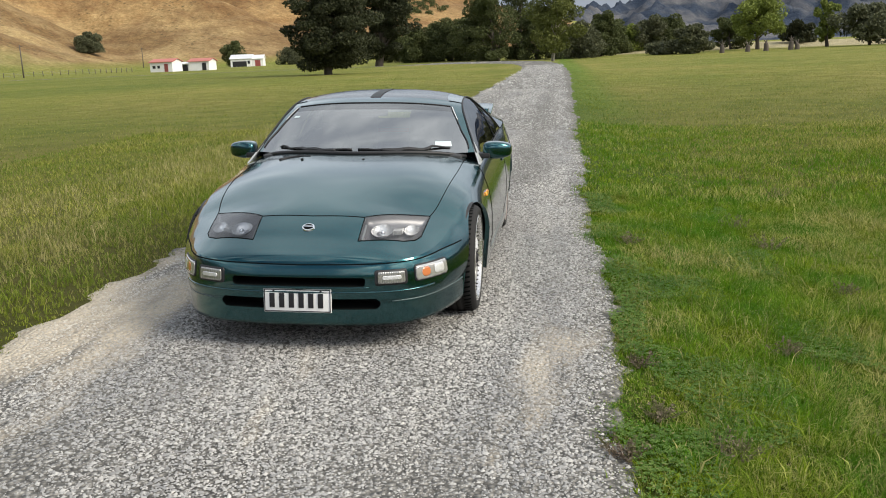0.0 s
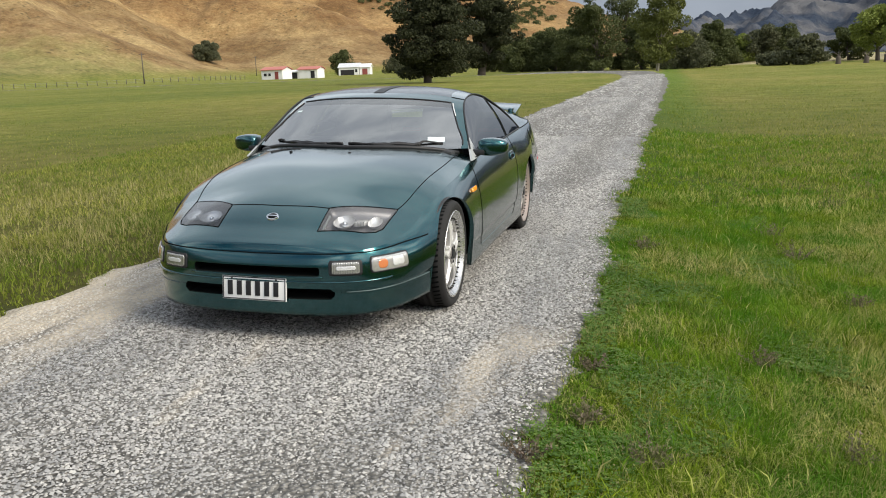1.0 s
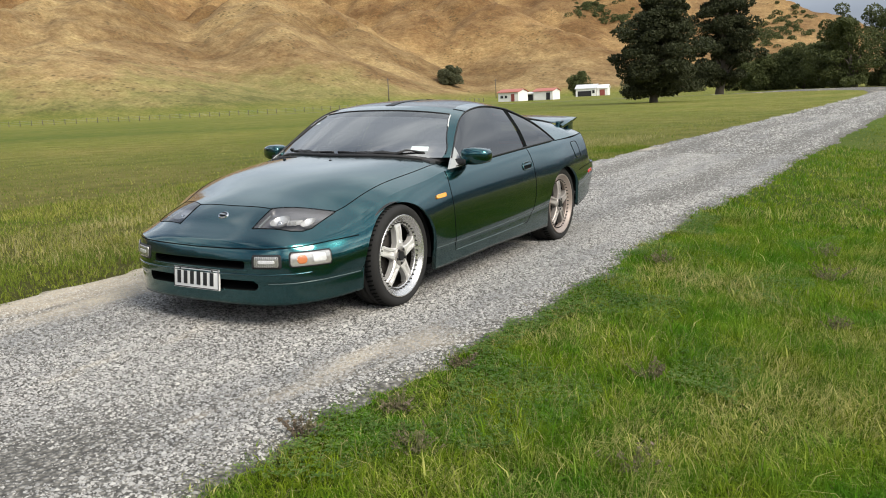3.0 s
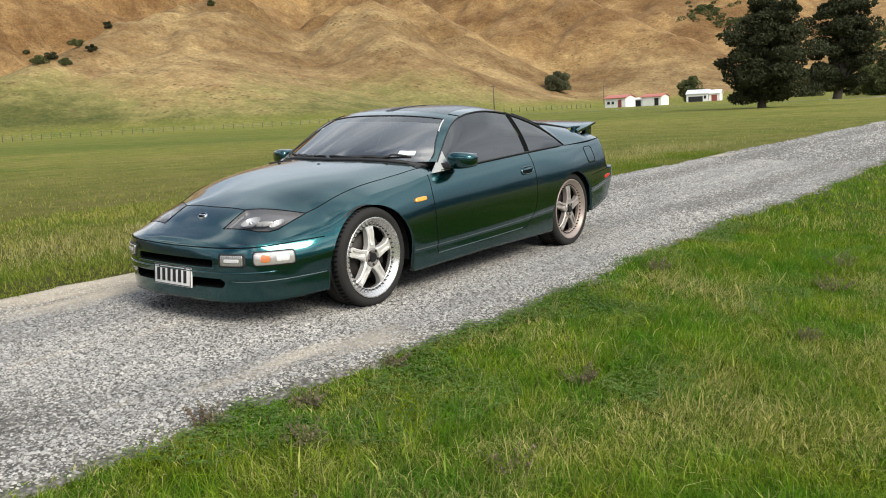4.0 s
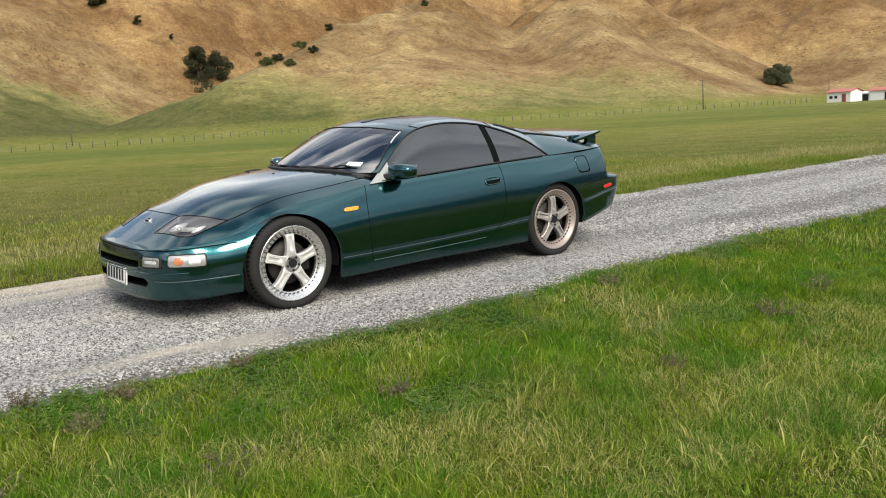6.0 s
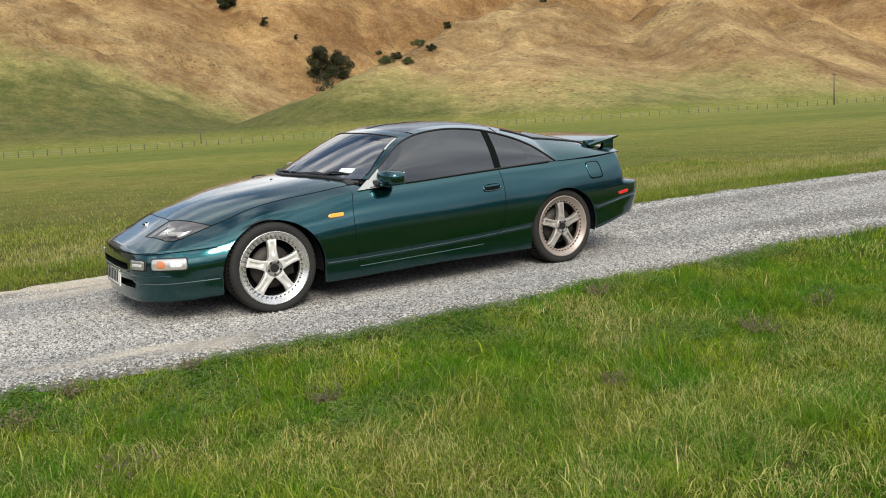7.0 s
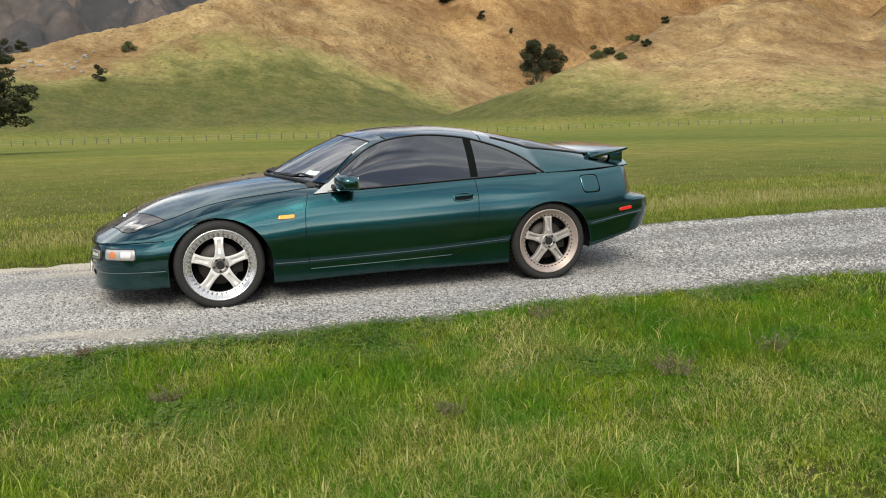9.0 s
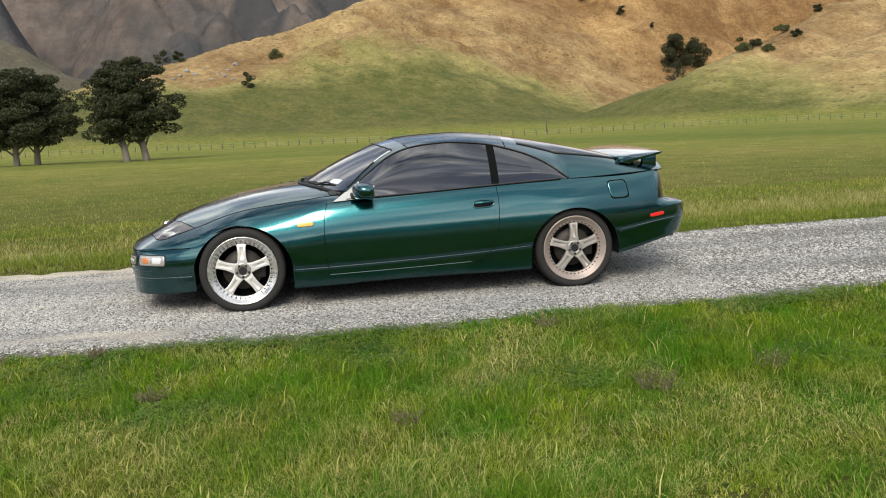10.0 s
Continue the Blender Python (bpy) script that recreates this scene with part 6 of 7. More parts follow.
def tree(place, height, width, leaf, label, seed, count=5000, clumps=26, size=0.22, trunk=0.25, stems=1, bark=BARK, low=0.15, flat=0.6, lean=0.0, name="tree", category="tree", group="", spread=1.0, dead=0, puff=1.0, slim=1.0):
    """A tapered trunk with limbs, and a crown of many small leaf sprays in uneven clumps."""
    rg = np.random.default_rng(seed)
    ob = thing(name, label, category, Matrix.Translation(place) @ Matrix.Rotation(rg.uniform(0, 6.28), 4, "Z"), group)
    V, F, n0 = [], [], 0
    centres, radii = [], []
    for s in range(stems):
        off = np.array([(s - (stems - 1) / 2) * 1.7 * spread, rg.uniform(-0.3, 0.3), 0])
        h = height * (1 - 0.12 * s)
        top = off + np.array([rg.uniform(-0.08, 0.08) * h + lean, rg.uniform(-0.08, 0.08) * h, h * 0.80])
        mid = off + (top - off) * 0.5 + rg.normal(size=3) * np.array([0.03, 0.03, 0]) * h
        line = smooth_line([off + np.array([0, 0, -0.3]), off + np.array([0, 0, 0.1]), mid, top], 12)
        r0 = slim * (height * 0.030 if stems > 1 else height * 0.036)
        v, f = tube(line, np.linspace(r0 * 1.25, r0 * 0.25, 12), 8)
        V.append(v)
        F += [tuple(i + n0 for i in q) for q in f]
        n0 += len(v)
        limbs = max(4, clumps // stems // 2)
        for k in range(limbs):
            u_ = low + (0.97 - low) * (k + 0.5) / limbs
            zc = h * u_
            i = int(np.clip(u_ / 0.8 * 11, 1, 11))
            base = line[i]
            a_ = k * 2.4 + rg.uniform(-0.5, 0.5)
            # widest below the middle, uneven
            reach = width / 2 * math.sin(math.pi * min(1, 0.25 + 0.72 * (u_ - low) / (1 - low))) ** 0.7 * rg.uniform(0.65, 1.08) * (1 if stems == 1 else 0.75)
            tip = np.array([base[0] + math.cos(a_) * reach * 0.8, base[1] + math.sin(a_) * reach * 0.8, zc])
            start = line[max(2, i - 2)]
            ln = smooth_line([start, (start + tip) / 2 + np.array([0, 0, 0.05 * h]), tip], 6)
            v, f = tube(ln, np.linspace(r0 * 0.4, r0 * 0.08, 6), 5)
            V.append(v)
            F += [tuple(i_ + n0 for i_ in q) for q in f]
            n0 += len(v)
            for q in range(2):
                centres.append(tip + rg.normal(size=3) * np.array([0.06, 0.06, 0.03]) * h)
                radii.append(puff * width * rg.uniform(0.14, 0.23) * (0.75 if u_ > 0.8 else 1))
            centres.append((tip + base) / 2 + rg.normal(size=3) * 0.03 * h)
            radii.append(puff * width * 0.17)
    mesh("trunk", np.concatenate(V), F, bark, ob, "tapered trunk with bare limbs")
    if count:
        v, f = leaves(rg, np.array(centres), np.array(radii), count, size, flat)
        v[:, 2] = np.maximum(v[:, 2], 0.05)
        cr = mesh("crown", v, f, leaf, ob, smooth=False)
        tagged(cr, kind="stuff")
    for k in range(dead):
        a_ = rg.uniform(0, 6.28)
        b0 = np.array([0, 0, height * 0.35])
        tip = np.array([math.cos(a_) * width * 0.22, math.sin(a_) * width * 0.22, height * rg.uniform(0.6, 0.85)])
        v, f = tube(smooth_line([b0, (b0 + tip) / 2 + np.array([0, 0, 0.2]), tip], 8), np.linspace(0.10, 0.03, 8), 5)
        mesh("dead_branch", v, f, BARK_PALE, ob, "bare bleached branch")
    return ob


DARK = "dark green conifer with dense layered foliage in the paddock"
tree((-20.2, 77.0, 0.0), 9.4, 8.4, LEAF_DARK, DARK, 11, 42000, 76, 0.15, low=0.12, flat=0.46, puff=0.80)
x, y, z = spot(12.2, 140)
tree((x, y, z), 15.6, 9.5, LEAF_DARK, "tall dark green conifer behind a broader one", 12, 28000, 60, 0.24, low=0.12, flat=0.52, puff=0.85)
tree((-74.5, -13.0, 0.0), 9.2, 8.0, LEAF_DARK, "dark conifer on two grey trunks in the paddock", 13, 44000, 90, 0.125, stems=2, low=0.30, flat=0.42, puff=0.74, bark=BARK_GREY)
tree((-76.0, -22.5, 0.0), 8.2, 10.0, LEAF_DARK, "dark conifer with bleached dead branches", 14, 40000, 80, 0.125, stems=2, low=0.28, flat=0.42, dead=5, puff=0.68, bark=BARK_GREY)
# belt of trees where the road bends
WOOD = "broad tree in the dark belt beside the road"
for i, (a_, d_, h_, w_, lf) in enumerate([(9.6, 165, 5.6, 7, LEAF_MID), (8.6, 168, 7.0, 9, LEAF_MID), (7.5, 165, 7.4, 9, LEAF_MID), (6.4, 160, 7.2, 8, LEAF_MID), (5.6, 150, 9.8, 7, LEAF_MID), (4.7, 140, 10.8, 7, LEAF_MID), (3.3, 150, 12.2, 8, LEAF_MID),
                                          (2.2, 145, 8.0, 7, LEAF_MID), (-0.5, 140, 5.2, 8, LEAF_GREY), (-1.9, 150, 7.0, 6, LEAF_MID), (-2.9, 165, 5.6, 6, LEAF_MID), (-3.9, 170, 4.6, 6, LEAF_LIGHT), (-5.0, 170, 5.6, 7, LEAF_GREY),
                                          (-6.0, 172, 5.2, 7, LEAF_MID), (10.8, 190, 5.6, 8, LEAF_MID), (13.8, 230, 6.5, 9, LEAF_GREY), (15.8, 250, 5.5, 8, LEAF_MID), (17.4, 260, 4.5, 8, LEAF_GREY)]):
    tree(spot(a_, d_), h_, w_, lf, WOOD if lf != LEAF_LIGHT else "pale yellow-green willow in the tree belt", 30 + i, 12000, 30, 0.19, low=0.04, flat=0.75, group="tree belt")
tree(spot(1.4, 116), 9.6, 7.0, LEAF_OLIVE, "tall olive green tree with a bare pale trunk beside the road", 50, 13000, 28, 0.17, low=0.26, flat=0.7, bark=BARK_PALE, slim=0.55)
tree(spot(20.75, 292), 7.6, 8.4, LEAF_MID, "round dark green tree beside the farmhouse", 51, 9000, 24, 0.26, low=0.08, flat=0.85)
# far side of the paddock beyond the verge
tree(spot(-11.3, 150), 8.0, 8.0, LEAF_LIGHT, "bright yellow-green willow with a dark trunk", 52, 9000, 26, 0.24, low=0.32, flat=0.75)
tree(spot(-9.8, 160), 5.2, 7.0, LEAF_MID, "dark green shrubby tree beside a willow", 53, 6000, 20, 0.24, low=0.15)
tree(spot(-15.2, 150), 7.0, 3.4, LEAF_LIGHT, "slender light green young poplar", 54, 3500, 20, 0.26, low=0.22, flat=1.0)
tree(spot(-17.4, 145), 5.6, 9.5, LEAF_GREY, "spreading grey-green willow with a dark short trunk", 55, 6500, 26, 0.30, low=0.22)
tree(spot(-20.2, 150), 5.0, 9.0, LEAF_GREY, "grey-green willow in the far hedge", 56, 5000, 24, 0.30, low=0.2)
tree(spot(-13.7, 170), 3.6, 6.0, LEAF_DARK, "dark rounded shrub in the far hedge", 57, 3500, 18, 0.30, low=0.05)
tree(spot(-7.4, 140), 4.0, 6.2, LEAF_GREY, "rounded grey-green shrub on the paddock's edge", 58, 5000, 22, 0.28, low=0.02)
tree(spot(-5.6, 142), 1.6, 6.0, LEAF_GREY, "low sprawling grey-green shrub", 59, 2500, 16, 0.25, low=0.02)
for i, (a_, h_) in enumerate([(-9.2, 1.0), (-10.7, 0.9), (-11.75, 1.1), (-13.15, 1.2), (-13.5, 0.8)]):
    st_ = thing("tree_stump", "short dark pollarded willow stump with a pale split top", "tree stump", Matrix.Translation(spot(a_, 135)), "pollard stumps")
    rg = np.random.default_rng(70 + i)
    v, f = tube(smooth_line([(0, 0, -0.2), (0.05, 0, 0.5 * h_), (0.1 * (i % 2), 0.05, h_)], 8), np.linspace(0.40, 0.30, 8), 9)
    mesh("trunk", v, f, BARK, st_)
    for k in range(4):
        a2 = k + rg.uniform(0, 1)
        v, f = tube(smooth_line([(0.05, 0, h_ - 0.1), (0.3 * math.cos(a2), 0.3 * math.sin(a2), h_ + 0.4), (0.6 * math.cos(a2), 0.6 * math.sin(a2), h_ + rg.uniform(0.4, 0.8))], 6), np.linspace(0.09, 0.02, 6), 5)
        mesh("dead_branch", v, f, BARK, st_)
# bushes on the hills
HB = "dark bushy tree in a hill gully"
for i, (a_, el, h_, w_, lf) in enumerate([(64.9, 3.2, 16.5, 15, LEAF_DARK), (63.9, 3.2, 13.0, 14, LEAF_DARK), (64.7, 2.5, 5.5, 8, LEAF_DARK), (29.1, 0.85, 7.5, 11, LEAF_GREY), (91.7, 3.3, 5.0, 5, LEAF_DARK), (70.3, 7.7, 9.0, 9, LEAF_DARK),
                                          (68.2, 6.5, 4.5, 5, LEAF_DARK), (66.3, 5.7, 2.5, 3, LEAF_DARK), (90.0, 5.0, 3.5, 6, LEAF_MID), (57.6, 4.6, 2.2, 4, LEAF_DARK), (59.2, 3.8, 1.8, 5, LEAF_MID), (96.8, 5.1, 5.0, 6, LEAF_DARK), (95.9, 5.3, 4.0, 5, LEAF_DARK), (50.5, 7.0, 2.5, 4, LEAF_MID), (60.6, 3.95, 2.2, 6, LEAF_MID), (59.9, 4.25, 2.0, 5, LEAF_DARK), (58.4, 4.9, 2.2, 5, LEAF_MID), (56.6, 5.9, 2.5, 4, LEAF_DARK), (61.2, 4.6, 1.8, 4, LEAF_MID)]):
    tree(slope_spot(a_, el), h_, w_, lf, HB if h_ > 6 else "small dark shrub on the hillside", 90 + i, 12000 if h_ > 6 else 1800, 22 if h_ > 6 else 10, 0.34 if h_ > 6 else 0.22, low=0.05, flat=0.8, group="hillside bushes", name="bush", category="bush")
for i, (a_, d_, h_, w_) in enumerate([(101.5, 520, 12, 14), (100.2, 540, 14, 12), (103.3, 510, 10, 16)]):
    tree(spot(a_, d_), h_, w_, LEAF_MID, "olive green tree at the hill's foot", 120 + i, 2500, 16, 0.7, low=0.05)


# dark scrub on the hill behind the big conifers
rg = np.random.default_rng(5)
pts = []
for k in range(420):
    a_, el_ = rg.uniform(7.5, 21.5), rg.uniform(1.8, 5.8)
    thick = math.exp(-((a_ - 19.3 - 0.9 * (el_ - 4.6)) / 1.1) ** 2 - ((el_ - 4.7) / 0.9) ** 2) + math.exp(-((a_ - 9.9) / 1.1) ** 2 - ((el_ - 2.7) / 0.8) ** 2) + math.exp(-((a_ - 8.3) / 0.9) ** 2 - ((el_ - 3.5) / 0.35) ** 2)
    if thick > rg.uniform(0.25, 0.9):
        pts.append(slope_spot(a_, el_, 400, 900))
pts = np.array(pts)
jx, jy = np.repeat(pts[:, 0], 7) + rg.normal(0, 8, len(pts) * 7), np.repeat(pts[:, 1], 7) + rg.normal(0, 8, len(pts) * 7)
pts = np.stack([jx, jy, ground_height(jx, jy) + 0.3], -1)
v, f = leaves(rg, pts, rg.uniform(1.4, 3.4, len(pts)), 34000, 0.55, 0.6)
scrub = mesh("scrub", v, f, LEAF_MID, smooth=False)
tagged(scrub, "dark green scrub patches on the hillside", "scrub", kind="stuff")


ROCK = plain("grey_outcrop_stone", (0.23, 0.22, 0.20), 0.9, 0.0, 0.35, 1.2, relief=0.6)
rs = np.random.default_rng(15)
for a_, el, size in ((92.4, 4.74, 1.7), (93.1, 4.10, 1.5), (93.5, 4.3, 1.0), (94.9, 4.16, 1.6), (95.4, 4.45, 1.8), (95.8, 4.2, 1.2), (94.3, 4.5, 1.0), (92.9, 4.45, 1.2), (91.9, 4.9, 0.9), (96.2, 4.0, 1.1), (93.9, 3.9, 0.9), (92.6, 3.9, 1.0)):
    bm = bmesh.new()
    bmesh.ops.create_icosphere(bm, subdivisions=2, radius=1.0)
    for vtx in bm.verts:
        k = 1 + 0.28 * math.sin(5 * vtx.co.x + a_ * 3) * math.sin(4 * vtx.co.y + el * 9) + rs.uniform(-0.08, 0.08)
        vtx.co = Vector((vtx.co.x * k * size * 0.75, vtx.co.y * k * size * 0.6, vtx.co.z * k * size * 0.42))
    ob = part("rock", bm, ROCK, None, smooth=True, flat_angle=25)
    tagged(ob, "grey weathered rock outcrop on the dry hillside", "rock", "rocks on the spur")
    ob.matrix_world = Matrix.Translation(slope_spot(a_, el)) @ Matrix.Rotation(rs.uniform(0, 6.28), 4, "Z")


def shed(az_, dist, turn, parts, label, name="farm_shed"):
    """A small gabled building: wall, roof, gable, doors and windows each of their own."""
    x, y, z = spot(az_, dist)
    ob = thing(name, label, "building", pose(x, y, z, 0, 0, az_ + turn))
    for x0, x1, y0, y1, h, rise, roof, openings in parts:
        bm = bmesh.new()
        block(bm, (x0, y0, -0.3), (x1, y1, h))
        part("wall", bm, SHED_WHITE, ob, smooth=False)
        ym, o = (y0 + y1) / 2, 0.3
        V = [(x0 - o, y0 - o, h - 0.05), (x1 + o, y0 - o, h - 0.05), (x1 + o, ym, h + rise), (x0 - o, ym, h + rise), (x0 - o, y1 + o, h - 0.05), (x1 + o, y1 + o, h - 0.05)]
        V += [(a_, b_, c_ + 0.12) for a_, b_, c_ in V]
        mesh("roof", V, [(0, 1, 2, 3), (3, 2, 5, 4), (9, 8, 7, 6), (10, 11, 8, 9), (0, 6, 7, 1), (4, 5, 11, 10), (0, 3, 9, 6), (3, 4, 10, 9), (1, 7, 8, 2), (2, 8, 11, 5)], roof, ob, smooth=False)
        for xe in (x0, x1):
            d = 0.08 if xe == x1 else -0.08
            V = [(xe, y0, h), (xe, y1, h), (xe, ym, h + rise), (xe - d, y0, h), (xe - d, y1, h), (xe - d, ym, h + rise)]
            mesh("gable", V, [(0, 1, 2), (5, 4, 3), (0, 2, 5, 3), (1, 4, 5, 2)], SHED_WHITE, ob, smooth=False)
        for nm, a_, b_, c_, d_, mat in openings:
            bm = bmesh.new()
            block(bm, (a_, y0 - 0.06, c_), (b_, y0 + 0.05, d_))
            part(nm, bm, mat, ob, smooth=False)
    return ob


shed(25.11, 214, -30, [(-2.75, 2.75, -2.3, 2.3, 2.15, 0.65, SHED_ROOF, [("door", 0.8, 1.7, 0, 1.75, SHED_RED), ("window", -2.1, -1.4, 0.8, 1.4, SHED_DARK), ("window", -0.9, -0.3, 0.8, 1.4, SHED_DARK)])], "white farm shed with a faded red iron roof")
shed(22.95, 216, -26, [(-2.5, 2.5, -2.0, 2.0, 2.05, 0.6, SHED_ROOF, [("door", 0.8, 1.8, 0, 1.7, SHED_DARK)]), (-4.6, -2.6, -1.9, 1.9, 1.6, 0.35, SHED_WHITE, [("bay", -4.4, -2.8, 0, 1.4, SHED_DARK)])], "white farm shed with a red roof and an open dark bay")
shed(20.2, 280, -10, [(-4.0, 2.2, -3.2, 3.2, 2.3, 1.2, GREY_ROOF, [("bay", -3.4, 0.8, 0, 1.6, SHED_DARK), ("window", 1.1, 1.8, 0.8, 1.7, SHED_DARK)]), (2.4, 5.6, -2.4, 2.4, 2.2, 1.0, SHED_WHITE, [("door", 3.2, 4.8, 0, 1.8, SHED_RED)])], "low white farmhouse with a pale iron roof and red door", "farmhouse")

# fence along the hill's foot, and poles
FENCE = smooth_line([spot(112, 205)[:2], spot(104, 198)[:2], spot(94, 182)[:2], spot(85, 172)[:2], spot(75, 172)[:2], spot(66, 184)[:2], spot(58, 205)[:2], spot(48, 218)[:2], spot(38, 228)[:2], spot(31, 240)[:2], spot(27, 262)[:2]], 140)
fence = thing("fence", "long wire fence with weathered wooden posts", "fence")
post_mesh = None
for i, (x, y) in enumerate(FENCE):
    z = float(ground_height(np.array([x]), np.array([y]))[0])
    if post_mesh is None:
        v, f = tube([(0, 0, -0.3), (0, 0, 0.6), (0, 0, 1.2)], 0.08, 6)
        ob = mesh("post", v, f, POST, fence)
        post_mesh = ob.data
    else:
        ob = new("post", post_mesh)
        ob.parent = fence
    ob.matrix_local = pose(x, y, z, 3 * math.sin(i * 7.1), 3 * math.sin(i * 3.3), 0)
for hgt in (0.35, 0.7, 1.05):
    z = ground_height(FENCE[:, 0], FENCE[:, 1]) + hgt
    v, f = tube(np.c_[FENCE, z], 0.012, 4)
    mesh("wire", v, f, WIRE, fence)
for a_, d_, h_ in ((33.1, 214, 7.0), (72.5, 250, 6.0), (26.2, 330, 7.0)):
    p_ = thing("power_pole", "plain weathered wooden power pole with a crossarm", "power pole", Matrix.Translation(spot(a_, d_)), "power poles")
    v, f = tube([(0, 0, -0.3), (0, 0, h_ / 2), (0, 0, h_)], np.array([0.15, 0.13, 0.11]), 8)
    mesh("pole", v, f, POST, p_)
    bm = bmesh.new()
    block(bm, (-0.7, -0.06, h_ - 0.5), (0.7, 0.06, h_ - 0.38))
    part("crossarm", bm, POST, p_)


# ---- gravel and grass ----
rg = np.random.default_rng(8)


def stones(n, x0, x1, y0, y1, size, seed):
    """Angular chips lying on the road, each an uneven low pyramid."""
    rs = np.random.default_rng(seed)
    x, y = rs.uniform(x0, x1, n), rs.uniform(y0, y1, n)
    ok = np.abs(x) < HALF - 0.01 - 0.06 * (x < 0) + edge_wobble(x, y) - rs.uniform(0, 0.5, n) ** 2
    # few chips lie where sand has worn through
    bare = 0.66 * np.clip((-0.30 - x) / 0.4, 0, 1) * np.clip((1.2 - y) / 1.5, 0.10, 1) * np.clip(0.9 + np.sin(y * 0.9 + 1.5 * np.sin(x * 3 + y * 0.3)), 0.15, 1) + 0.3 * np.exp(-((x + 0.10 - 0.12 * np.sin(y * 0.8)) / 0.10) ** 2) * (np.sin(y * 1.3 + 0.6) > -0.2)
    ok &= rs.uniform(0, 1, n) > bare * np.clip((HALF - 0.1 - np.abs(x)) / 0.15, 0, 1)
    x, y = x[ok], y[ok]
    n = len(x)
    z = ground_height(x, y) + 0.004
    s = size * np.minimum(rs.lognormal(0, 0.36, n), 2.2)
    base = np.array([[1, 0, -0.4], [0, 1, -0.4], [-1, 0, -0.4], [0, -1, -0.4], [0, 0, 1]], float)
    v = base[None] * (1 + rs.uniform(-0.35, 0.35, (n, 5, 3))) + rs.uniform(-0.3, 0.3, (n, 5, 3))
    v *= s[:, None, None] * np.stack([rs.uniform(0.7, 1.2, n), rs.uniform(0.7, 1.2, n), rs.uniform(0.36, 0.66, n)], -1)[:, None]
    a_ = rs.uniform(0, 6.28, n)
    c, q = np.cos(a_)[:, None], np.sin(a_)[:, None]
    v = np.stack([v[..., 0] * c - v[..., 1] * q, v[..., 0] * q + v[..., 1] * c, v[..., 2]], -1)
    v += np.stack([x, y, z + s * 0.25], -1)[:, None]
    f = np.array([[0, 1, 4], [1, 2, 4], [2, 3, 4], [3, 0, 4]])
    return v.reshape(-1, 3), (f[None] + 5 * np.arange(n)[:, None, None]).reshape(-1, 3)


for nm, args in (("gravel", (165000, -1.8, 1.8, -3.0, 3.6, 0.0058, 1)), ("gravel", (34000, -1.8, 1.8, -8.0, -3.0, 0.0085, 5)), ("gravel", (70000, -1.8, 1.8, 3.6, 12, 0.0080, 2)), ("gravel", (20000, -1.8, 1.8, 12, 30, 0.0135, 3)), ("gravel", (9000, -1.8, 1.8, 30, 75, 0.024, 4))):
    v, f = stones(*args)
    ob = mesh(nm, v, f, STONE, smooth=False)
    tagged(ob, "loose angular pale grey gravel chips on the road", "gravel", kind="stuff")


LATTICE = np.random.default_rng(77).uniform(0, 1, (64, 64))


def drift(x, y, size, shift=0.0):
    """Smooth uneven patches, 0 to 1, about size metres across."""
    u, w = np.asarray(x) / size + shift + 40, np.asarray(y) / size + 1.7 * shift + 40
    i, j = np.floor(u).astype(int), np.floor(w).astype(int)
    a_, b_ = u - i, w - j
    a_, b_ = a_ * a_ * (3 - 2 * a_), b_ * b_ * (3 - 2 * b_)
    g_ = lambda p_, q_: LATTICE[p_ % 64, q_ % 64]
    return (g_(i, j) * (1 - a_) + g_(i + 1, j) * a_) * (1 - b_) + (g_(i, j + 1) * (1 - a_) + g_(i + 1, j + 1) * a_) * b_


